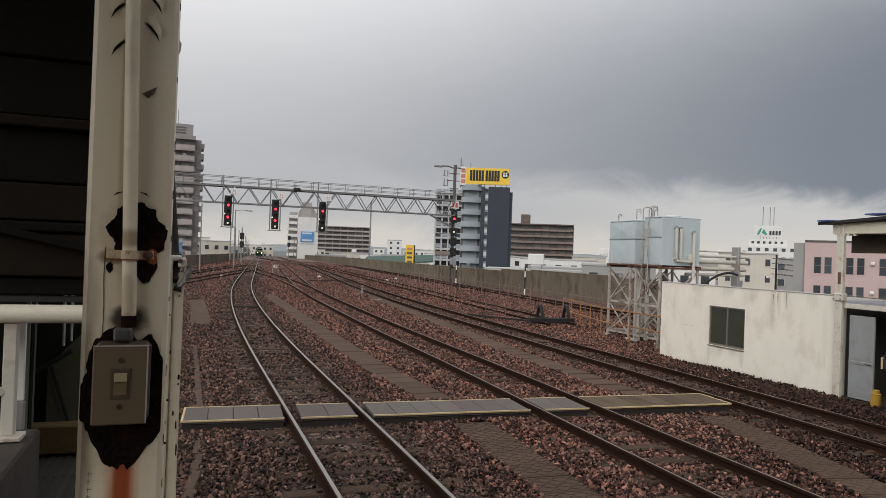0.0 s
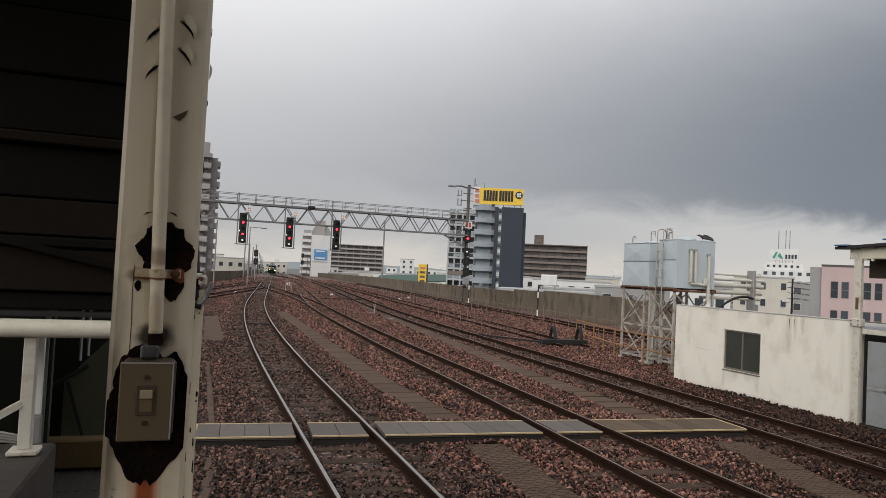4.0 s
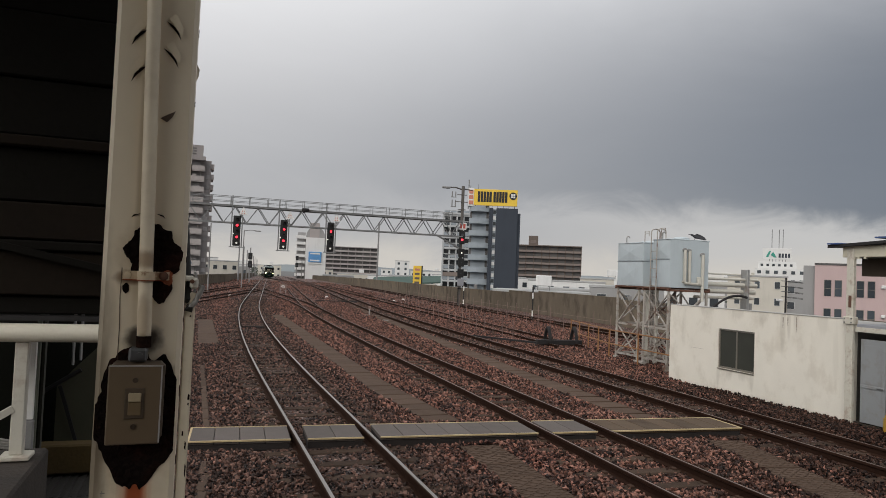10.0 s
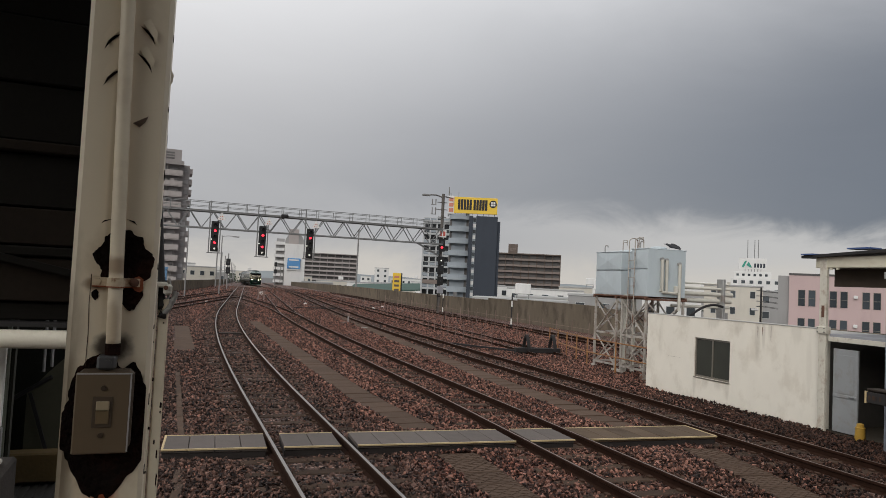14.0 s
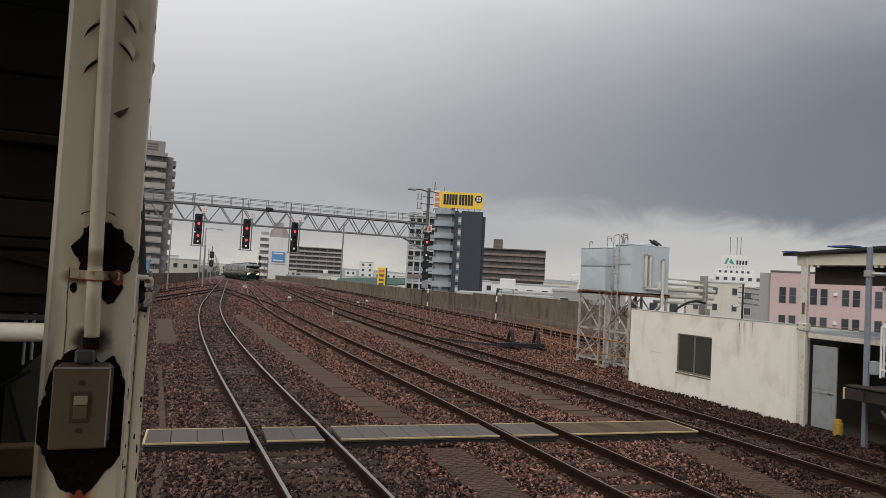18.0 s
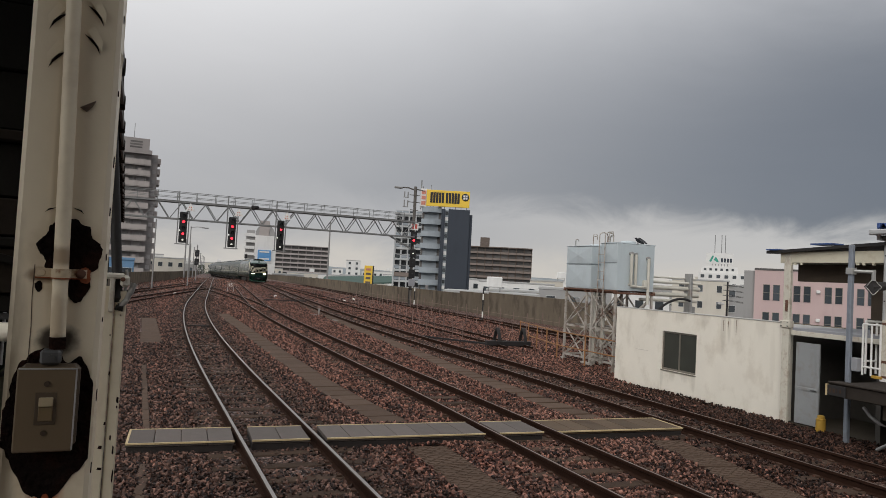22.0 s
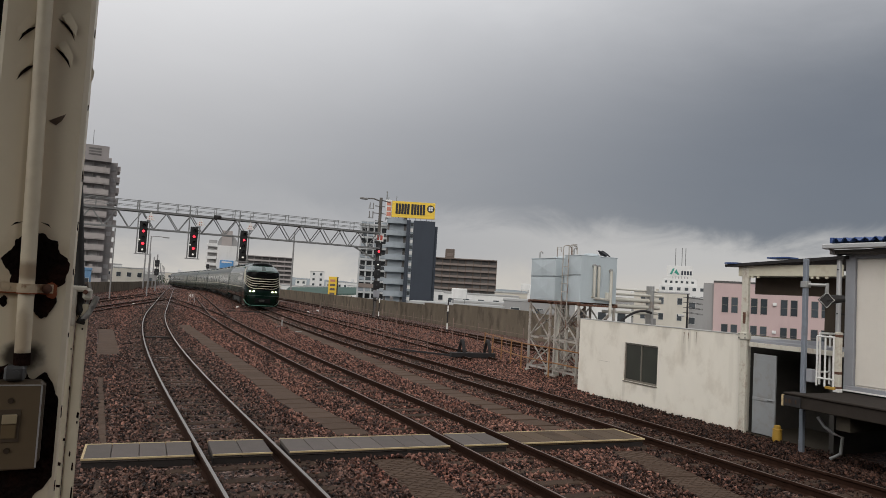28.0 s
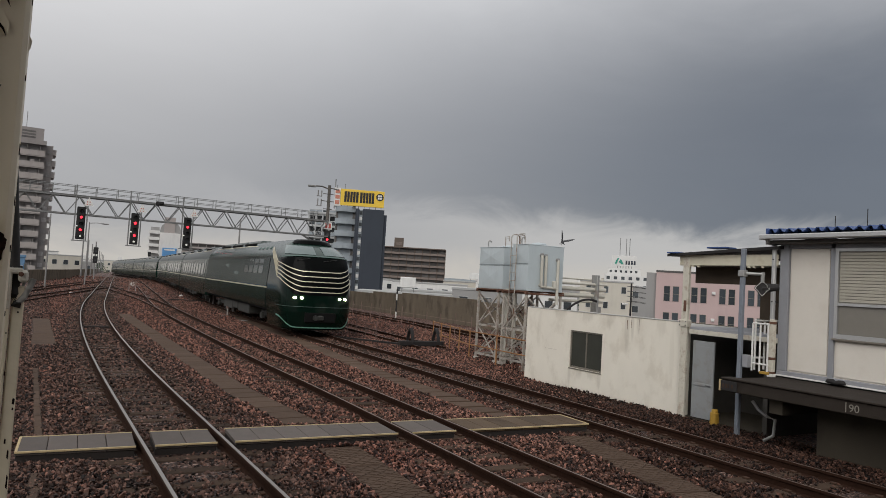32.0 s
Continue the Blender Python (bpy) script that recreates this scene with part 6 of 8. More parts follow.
def blotch(cx_, cz_, rx, rz, seed, proud, material, label="", n=110, rough=0.22, bias=None):
    """An irregular patch on the pillar's front where the paint has come off."""
    pts = []
    for k in range(n):
        a = 2 * math.pi * k / n
        r = 1 + rough * noise.noise((1.3 * math.cos(a) + seed, 1.3 * math.sin(a), seed)) * 1.6 + 0.10 * noise.noise((4 * math.cos(a), 4 * math.sin(a), seed + 3)) + 0.05 * noise.noise((10 * math.cos(a), 10 * math.sin(a), seed)) + 0.018 * noise.noise((31 * math.cos(a), 31 * math.sin(a), seed))
        x, z_ = rx * r * math.cos(a), rz * r * math.sin(a)
        if bias:
            x, z_ = bias(x / rx, z_ / rz, x, z_)
        x = max(-HW + 0.002 - cx_, min(HW - 0.003 - cx_, x))
        pts.append((cx_ + x, -proud, cz_ + z_))
    c = (cx_, -proud, cz_)
    g = Geo()
    v = pts + [(p[0], -0.0001, p[2]) for p in pts] + [c]
    g.add(v, [(k, (k + 1) % n, 2 * n) for k in range(n)] + [(k, (k + 1) % n, n + (k + 1) % n, n + k) for k in range(n)])
    return part("bare_patch", g, material, pil, label)


blotch(0.011, 2.393, 0.037, 0.037, 2.3, 0.0008, "bare_rust", "dark bare patch where paint has come off")
blotch(0.024, 2.345, 0.013, 0.020, 5.1, 0.0012, "bare_rust")
blotch(-0.022, 2.344, 0.004, 0.007, 8.4, 0.0008, "bare_rust")
blotch(0.030, 2.360, 0.010, 0.009, 4.4, 0.0018, "orange_rust")
blotch(0.0015, 2.165, 0.0575, 0.099, 1.7, 0.0008, "bare_rust", "large dark bare patch behind the switch", rough=0.16,
       bias=lambda u, w, x, z_: (x * (1.0 if w > -0.45 else max(0.45, 1.0 + 0.75 * (w + 0.45))), z_))


for pts_ in ([(-0.0285, -0.0004, 2.372), (-0.0290, -0.0004, 2.33), (-0.0275, -0.0004, 2.29), (-0.0280, -0.0004, 2.243)],):
    part("hair_crack", Geo().tube(pts_, 0.0005, 5), "flake", pil)
# curled flakes of paint and the cracks they leave
for cx_, cz_, s, up in ((0.022, 2.715, 1, 1), (0.020, 2.675, 1, 1), (-0.022, 2.700, -1, 1), (-0.020, 2.648, -1, 1), (0.018, 2.447, 1, 1), (-0.014, 2.446, -1, 1)):
    big_ = cz_ > 2.5
    L = 0.021 if big_ else 0.014
    h = 0.014 if big_ else 0.004
    v = [(cx_ - s * L * 0.5, -0.0010, cz_ + up * h), (cx_ + s * L * 0.25, -0.0012, cz_ + up * h * 0.4), (cx_ + s * L * 0.5, -0.0045, cz_ - up * h * 0.9), (cx_ + s * L * 0.22, -0.0012, cz_ - up * h * 0.15)]
    part("crack", Geo().plate(v, (0, 1, 0), 0.0008), "bare_rust", pil)
    w = [(cx_ - s * L * 0.4, -0.001, cz_ + up * h * 1.35), (cx_ + s * L * 0.55, -0.006, cz_ - up * h * 0.5), (cx_ + s * L * 0.62, -0.005, cz_ + up * h * 0.4), (cx_ + s * L * 0.1, -0.001, cz_ + up * h * 1.9)]
    if big_:
        part("flake", Geo().plate(w, (0, 1, 0), 0.0006), "pillar", pil)
part("bare_chip", Geo().plate([(0.010, -0.0011, 2.588), (0.030, -0.0013, 2.600), (0.026, -0.0030, 2.590), (0.019, -0.0013, 2.583)], (0, 1, 0), 0.0008), "flake", pil, "brown chip in the paint")
part("side_flake", Geo().plate([(HW + 0.001, 0.01, 2.675), (HW + 0.005, 0.012, 2.668), (HW + 0.004, 0.012, 2.658), (HW + 0.001, 0.01, 2.65)], (0, 1, 0), 0.001), "pillar", pil)

pipe = thing("conduit_pipe", "cream painted conduit pipe on the pillar", "conduit", (-0.0775, PY, 0))
part("pipe", Geo().tube([(0.006, -0.0125, 2.262), (0.001, -0.0125, 2.47), (-0.0045, -0.0125, 2.70), (-0.030, -0.0125, 4.1)], 0.0094, 20), "pillar_pipe", pipe, smooth=True)
part("fitting", Geo().box(-0.012, 0.012, -0.028, -0.001, 2.243, 2.262, 0.003), "zinc", pipe, "zinc box connector")
part("fitting_nut", Geo().tube([(0.002, -0.028, 2.252), (0.002, -0.031, 2.252)], 0.005, 8), "zinc", pipe)
part("burnt_collar", Geo().tube([(0.006, -0.0125, 2.262), (0.0056, -0.0125, 2.278)], [0.0098, 0.0100], 20), "bare_rust", pipe, "rust blackened pipe end")
clip = thing("pipe_clip", "rusty painted saddle clip holding the conduit", "pipe clip", (-0.0775, PY, 2.362))
arc_ = [(0.0035 + 0.0112 * math.cos(a), -0.0125 + 0.0112 * math.sin(a)) for a in np.linspace(math.pi, 2 * math.pi, 11)]
line_ = [(-0.027, -0.0012), (-0.0085, -0.0012)] + arc_ + [(0.0155, -0.0012), (0.034, -0.0012)]
part("strap", Geo().loft([[(x, y, -0.006), (x, y, 0.006), (x * 1.0, y - 0.0016, 0.006), (x, y - 0.0016, -0.006)] for x, y in line_]), "clip_paint", clip, "cream saddle strap spotted with rust", smooth=True)
part("rust_edge", Geo().loft([[(x, y - 0.0002, -0.0075), (x, y - 0.0002, -0.0058), (x, y - 0.0019, -0.0058), (x, y - 0.0019, -0.0075)] for x, y in line_]), "orange_rust", clip)
part("screw", Geo().loft([[(0.0265 + r * math.cos(a), y, r * math.sin(a)) for a in np.linspace(0, 2 * math.pi, 13)[:-1]] for r, y in ((0.0065, -0.0028), (0.0062, -0.0045), (0.004, -0.0062), (0.001, -0.0066))]), "rust", clip, "rusty screw head", smooth=True)
part("screw", Geo().loft([[(-0.020 + r * math.cos(a), y, r * math.sin(a)) for a in np.linspace(0, 2 * math.pi, 13)[:-1]] for r, y in ((0.005, -0.0028), (0.0045, -0.0040), (0.001, -0.0046))]), "clip_paint", clip, smooth=True)

sw = thing("wall_switch", "beige metal plate switch on a grey box", "switch", (-0.0775, PY, 2.187))
part("box", Geo().box(-0.034, 0.036, -0.026, -0.0015, -0.053, 0.056, 0.006), "box_grey", sw)
part("cover_plate", Geo().box(-0.0355, 0.0335, -0.0300, -0.0262, -0.0560, 0.0530, 0.0018), "plate", sw)
# Pale strips paint the highlight on the plate's top and right edges.
part("plate_rim", Geo().box(0.0315, 0.0335, -0.0306, -0.0302, -0.054, 0.051).box(-0.034, 0.0335, -0.0306, -0.0302, 0.0505, 0.0522), "alu", sw)
part("switch_frame", Geo().box(-0.0130, 0.0115, -0.0318, -0.0302, -0.0205, 0.0210, 0.0006), "box_grey", sw)
part("rocker_upper", Geo().box(-0.0085, 0.0080, -0.0355, -0.0320, 0.0030, 0.0150, 0.0010), "rocker", sw)
part("rocker_lower", Geo().box(-0.0085, 0.0080, -0.0335, -0.0320, -0.0155, 0.0026, 0.0008), "rocker_low", sw)
for zz in (0.032, -0.031):
    part("screw", Geo().tube([(-0.0008, -0.0302, zz), (-0.0008, -0.0320, zz)], 0.0036, 12), "screw", sw)
for k in range(6):
    zz = 2.058 - 0.0105 * k
    w = (0.006, 0.004, 0.006, 0.005, 0.006, 0.003)[k]
    part("lettering", Geo().box(-0.040, -0.040 + w, -0.0004, 0.0001, zz, zz + 0.0014).box(-0.0388, -0.0378, -0.0004, 0.0001, zz - 0.004, zz + 0.004), "ink", pil, "faded illegible lettering as bars")

cb = thing("cable_bracket", "cable clamps and conduit behind the pillar", "cable bracket", (-0.045, 2.0, 0))
part("conduit", Geo().tube([(-0.075, 0.0, 3.6), (-0.028, 0.0, 2.80), (-0.006, 0.0, 2.572), (0.008, 0.0, 2.42), (0.016, 0.0, 2.33), (0.019, -0.004, 2.285), (0.024, -0.008, 2.262), (0.032, -0.006, 2.262)], 0.0125, 12), "conduit", cb, "black ribbed conduit", smooth=True)
for k in range(5):
    part("conduit_rib", Geo().tube([(0.018, 0, 2.300 + 0.012 * k), (0.0175, 0, 2.305 + 0.012 * k)], 0.0145, 12), "conduit", cb)
part("clamp", Geo().box(-0.02, 0.034, -0.03, -0.002, 2.335, 2.35, 0.004).box(0.024, 0.046, -0.03, 0.02, 2.315, 2.345, 0.006).box(0.0, 0.012, -0.03, -0.005, 2.25, 2.34, 0.003), "cream_post", cb)
part("bent_pipe", Geo().tube([(0.026, -0.01, 2.262), (0.040, -0.012, 2.280), (0.049, -0.012, 2.30), (0.057, -0.012, 2.325)], 0.0075, 10), "cable", cb, "pale bent pipe", smooth=True)
part("cable", Geo().tube([(0.036, 0.0, 2.36), (0.042, 0.0, 2.335), (0.036, -0.004, 2.305), (0.030, 0.0, 2.275)], 0.0035, 8), "cable", cb, smooth=True)
part("bolt", Geo().tube([(0.030, -0.03, 2.335), (0.030, -0.04, 2.335)], 0.006, 8), "rust", cb)
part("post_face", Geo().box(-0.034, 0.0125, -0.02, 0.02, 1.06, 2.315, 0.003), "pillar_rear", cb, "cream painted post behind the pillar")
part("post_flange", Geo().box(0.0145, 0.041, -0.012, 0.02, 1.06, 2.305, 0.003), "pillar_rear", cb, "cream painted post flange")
for x_, z_, w_, h_ in ((0.0135, 2.09, 0.004, 0.010), (0.0365, 2.02, 0.006, 0.014), (0.036, 2.005, 0.004, 0.006), (0.011, 1.965, 0.005, 0.007), (0.026, 1.925, 0.004, 0.012), (0.004, 1.905, 0.010, 0.008), (0.034, 1.89, 0.004, 0.02),
                       (0.006, 1.852, 0.012, 0.006), (0.037, 1.82, 0.004, 0.03), (0.009, 2.19, 0.003, 0.004), (0.030, 2.24, 0.004, 0.004)):
    y_ = -0.021 if x_ < 0.014 else -0.013
    part("rust_chip", Geo().plate([(x_ - w_ / 2, y_, z_), (x_ + w_ * 0.4, y_, z_ - h_ * 0.2), (x_ + w_ / 2, y_, z_ + h_ * 0.8), (x_ - w_ * 0.3, y_, z_ + h_)], (0, 1, 0), 0.0008), "bare_rust", cb)

# ---- the green sleeper train ----
LEN, HALF = 20.2, 1.45


def half_width(z):
    return float(np.interp(z, (0.03, 0.3, 0.7, 1.2, 1.8, 2.6, 3.0, 3.2, 3.4, 3.6, 3.74, 3.82, 3.86), (1.26, 1.36, 1.42, 1.45, 1.45, 1.378, 1.342, 1.28, 1.16, 0.98, 0.83, 0.62, 0.02)))


def lean(g):
    """Side fittings follow the body, which leans in above the waist."""
    g.v = [(x - math.copysign(max(0.0, z - 1.8) * 0.09, x), y, z) for x, y, z in g.v]
    return g


def nose_y(z):
    return float(np.interp(z, (0.03, 0.3, 0.9, 1.5, 2.2, 2.8, 3.1, 3.2, 3.4, 3.55, 3.62, 3.74, 3.80, 3.83, 3.845), (-0.26, -0.10, 0.0, -0.02, -0.12, -0.30, -0.45, -0.60, -0.98, -1.32, -1.38, -1.46, -1.60, -2.1, -3.4)))


def skin(u, z, out=0.0):
    """A point of the cab's skin: |u| up to 1 runs across the front, beyond that back along the side (1 = 1 m)."""
    w, y0 = half_width(z), nose_y(z)
    s = max(-1.0, min(1.0, u))
    back = max(0.0, abs(u) - 1.0)
    # squarish plan with rounded corners
    x = w * math.copysign(abs(math.sin(s * math.pi / 2)) ** 0.86, s)
    y = y0 - 1.45 * (1 - max(0.0, math.cos(s * math.pi / 2)) ** 0.50) - back
    k = 0.25 + 0.75 * abs(s)
    n = Vector((math.copysign(abs(s) ** 2, s), 1.2 * (1 - abs(s) ** 3) + 0.02, 1.3 * smooth01((z - 3.0) / 0.4))).normalized()
    return Vector((x, y, z)) + n * out


ZS = [0.22, 0.25, 0.3, 0.5, 0.7, 0.9, 1.2, 1.5, 1.8, 2.2, 2.6, 2.8, 3.0, 3.1, 3.2, 3.3, 3.4, 3.5, 3.55, 3.62, 3.68, 3.74, 3.80, 3.83, 3.845]
US = [-1 + 2 * k / 56 for k in range(57)]


def shell(z_from, z_to, out=0.0, back=None):
    rings_ = []
    for z in [z for z in ZS if z_from - 1e-6 <= z <= z_to + 1e-6]:
        row = [skin(u, z, out) for u in US]
        lim = -(LEN if back is None else back)
        left, right = row[0].copy(), row[-1].copy()
        left.y = right.y = min(lim, left.y - 0.01)
        rings_.append([left, *row, right])
    return Geo().loft(rings_, closed=True)


def band(z0, z1, u0, u1, out, n=26, m=4):
    """A sheet of glass lying on the cab's skin; its lower edge may rise towards the corners."""
    rows = []
    for j in range(m + 1):
        row = []
        for k in range(n + 1):
            u = u0 + (u1 - u0) * k / n
            lo = z0(abs(u)) if callable(z0) else z0
            hi = z1(abs(u)) if callable(z1) else z1
            row.append(skin(u, lo + (hi - lo) * j / m, out))
        rows.append(row)
    return Geo().loft(rows, closed=False)


def stripe(zf, w, umax, out=0.03, n=48):
    lo, hi = [], []
    for k in range(n + 1):
        u = -umax + 2 * umax * k / n
        z = zf(abs(u))
        lo.append((u, z - w / 2))
        hi.append((u, z + w / 2))
    r = [[skin(u, z, o) for u, z in pts] for pts, o in ((lo, 0.0), (lo, out), (hi, out), (hi, 0.0))]
    return Geo().loft(r + r[:1], closed=False)


def rise(d):
    """How a stripe climbs from the front (0) to the roof's edge (1) along the corner."""
    d = max(0.0, d)
    return min(1.0, (d * d / (d + 0.35) / 1.51) ** 0.9)


wheel_mesh = Geo().tube([(-0.06, 0, 0), (0.06, 0, 0)], 0.43, 20).tube([(-0.085, 0, 0), (-0.06, 0, 0)], 0.455, 20).mesh("wheel", "wheel_steel", True)


def bogie(parent, y):
    b = part("bogie", Geo().box(-1.0, -0.86, y - 1.45, y + 1.45, 0.42, 0.66, 0.03).box(0.86, 1.0, y - 1.45, y + 1.45, 0.42, 0.66, 0.03).box(-0.9, 0.9, y - 0.2, y + 0.2, 0.45, 0.75), "under_grey", parent)
    for yy in (-1.05, 1.05):
        for s in (-1, 1):
            part("wheel", wheel_mesh, None, b, at=pose(s * 0.5335, y + yy, 0.43, 0, 0, 0 if s < 0 else 180))
        for s0, s1 in ((-1.12, -0.9), (0.9, 1.12)):
            part("axle_box", Geo().box(s0, s1, y + yy - 0.16, y + yy + 0.16, 0.28, 0.56, 0.03), "under_grey", b)


def underframe(parent, spans):
    for k, (y0, y1, z0) in enumerate(spans):
        part("equipment_box", Geo().box(-1.25, -0.35, y0, y1, z0, 0.92, 0.03), "under_grey", parent)
        part("equipment_box", Geo().box(0.35, 1.25, y0, y1, z0, 0.92, 0.03), "under_grey", parent)
    part("sole_bar", Geo().box(-1.36, 1.36, -LEN + 0.3, -1.6, 0.80, 0.93), "bellows", parent)


def roof_fittings(parent, y0, y1):
    for k in range(3):
        y = y0 + (y1 - y0) * (k + 0.5) / 3
        part("roof_unit", Geo().box(-0.72, 0.72, y - 1.5, y + 1.5, 3.64, 3.92, 0.10), "train_roof", parent)
        part("roof_panel", Geo().box(-0.55, 0.55, y + 1.62, y + 2.3, 3.80, 3.87, 0.02), "silver_green", parent)
        for s in (-1, 1):
            part("roof_grille", Geo().box(s * 0.80 - 0.14, s * 0.80 + 0.14, y - 1.2, y + 1.2, 3.66, 3.76, 0.02), "bellows", parent)
            part("roof_rail", Geo().tube([(s * 0.98, y - 2.2, 3.58), (s * 0.96, y, 3.61), (s * 0.98, y + 2.2, 3.58)], 0.03, 5), "gold", parent)


def cab_car():
    c = thing("train_cab_car", "dark green sleeper cab car with gold stripes", "train car", group="cars of the green train")
    part("body", shell(0.90, 3.10), "green", c, smooth=True)
    part("front_skirt", shell(0.22, 0.90, back=3.0), "green", c, smooth=True)
    part("cowl", shell(3.10, 3.845), "cowl", c, "dark glossy green domed cowl", smooth=True)
    part("windscreen", band(lambda u: 1.58 + 1.25 * smooth01((u - 0.46) / 0.50), lambda u: 3.05 - 0.10 * smooth01((u - 0.55) / 0.4), -0.93, 0.93, 0.026, 56, 12), "train_glass", c, "wide black windscreen band", smooth=True)
    part("brow", stripe(lambda u: 3.11 - 0.06 * smooth01((u - 0.3) / 0.7), 0.045, 1.0, 0.04), "silver_green", c)
    part("visor_window", band(3.60, 3.80, -0.66, 0.66, 0.03, m=8), "train_glass", c, "small black upper window", smooth=True)
    for s in (-1, 1):
        part("cowl_window", band(3.17, 3.52, s * 0.06, s * 0.84, 0.016, n=20), "cowl_glass", c, "sloping green tinted cowl window", smooth=True)
    for k in range(5):
        z0 = 2.50 - 0.20 * k
        part("gold_stripe", stripe(lambda u, z0=z0, k=k: z0 + (3.46 - 0.05 * k - z0) * rise(u - 0.30), 0.036, 2.15, 0.03, 90), "gold", c)
    for s in (-1, 1):
        for u in (0.315, 0.46):
            p = skin(s * u, 1.46, 0.0)
            lamp = part("headlight", Geo().loft([[(p.x + r * math.cos(a), p.y + y, p.z + r * 0.85 * math.sin(a)) for a in np.linspace(0, 2 * math.pi, 17)[:-1]] for r, y in ((0.060, -0.06), (0.066, 0.02), (0.045, 0.04), (0.01, 0.05))]), "headlight", c, "lit warm white headlight", smooth=True)
    part("waist_line", stripe(lambda u: 1.12, 0.02, 1.0, 0.02), "silver_green", c)
    part("gold_bow", stripe(lambda u: 0.31 + 0.42 * smooth01((u - 0.45) / 0.55), 0.04, 0.99, 0.03), "bow", c, "pale green bow line on the skirt")
    # Flush black block painted in place of the shade round the coupler.
    part("coupler_recess", Geo().box(-0.62, 0.62, -0.5, 0.012, 0.52, 0.90, 0.02), "bellows", c)
    part("coupler", Geo().box(-0.13, 0.13, -0.3, 0.10, 0.60, 0.80, 0.05).tube([(0.20, -0.2, 0.70), (0.20, 0.05, 0.70)], 0.11, 14).tube([(0.20, 0.05, 0.70), (0.20, 0.07, 0.70)], 0.06, 12), "under_grey", c, "dark knuckle coupler")
    for u in (-0.30, 0.18):
        a, b = skin(u, 3.02, 0.05), skin(u + 0.28, 2.92, 0.06)
        part("wiper", Geo().tube([a, b], 0.012, 5), "black_iron", c)
    for s in (-1, 1):
        part("side_panel", lean(Geo().box(s * HALF - 0.006, s * HALF + 0.003, -LEN + 0.05, -3.3, 1.81, 2.98)), "green_side", c, "glossy dark green side panel")
        part("side_panel", Geo().box(s * HALF - 0.006, s * HALF + 0.003, -LEN + 0.05, -3.3, 1.2, 1.71), "green_side", c, "glossy dark green lower side panel")
        part("waist_band", Geo().box(s * HALF - 0.01, s * HALF + 0.012, -LEN + 0.3, -3.2, 1.72, 1.775), "gold", c, "pale gold waist line")
        for k in range(4):
            part("window", lean(Geo().box(s * HALF - 0.004, s * HALF + 0.012, -5.2 - 1.05 * k, -4.35 - 1.05 * k, 2.32, 2.66, 0.004)), "coach_glass", c)
            if k < 3:
                part("upper_window", lean(Geo().box(s * HALF - 0.004, s * HALF + 0.012, -5.2 - 1.05 * k, -4.35 - 1.05 * k, 2.78, 2.94, 0.004)), "coach_glass", c)
        part("emblem", lean(Geo().box(s * HALF - 0.004, s * HALF + 0.009, -10.9, -9.7, 2.18, 2.34, 0.004)), "silver_green", c, "pale emblem on the side")
        part("emblem", lean(Geo().box(s * HALF - 0.004, s * HALF + 0.009, -13.6, -12.6, 2.56, 2.68, 0.004)), "silver_green", c, "pale emblem on the side")
        part("door_line", lean(Geo().box(s * HALF - 0.004, s * HALF + 0.008, -3.28, -3.22, 0.95, 1.8).box(s * HALF - 0.004, s * HALF + 0.008, -3.28, -3.22, 1.801, 3.0)), "bellows", c)
    for s in (-1, 1):
        for k in range(4):
            part("roof_light", Geo().tube([(s * 1.18, -4.2 - 0.75 * k, 3.41), (s * 0.66, -4.2 - 0.75 * k, 3.75)], 0.035, 5), "silver_green", c)
    roof_fittings(c, -18.5, -8)
    underframe(c, ((-14.0, -11.6, 0.35), (-11.4, -10.2, 0.45), (-10.0, -7.4, 0.35)))
    bogie(c, -4.4)
    bogie(c, -15.8)
    for y in (-6.3, -6.9, -13.2):
        part("pipework", Geo().box(-1.3, -1.1, y - 0.1, y + 0.1, 0.3, 0.9, 0.02), "pole", c)
    part("gangway", Geo().box(-0.55, 0.55, -LEN - 0.38, -LEN, 0.95, 3.2, 0.05), "bellows", c)
    return c


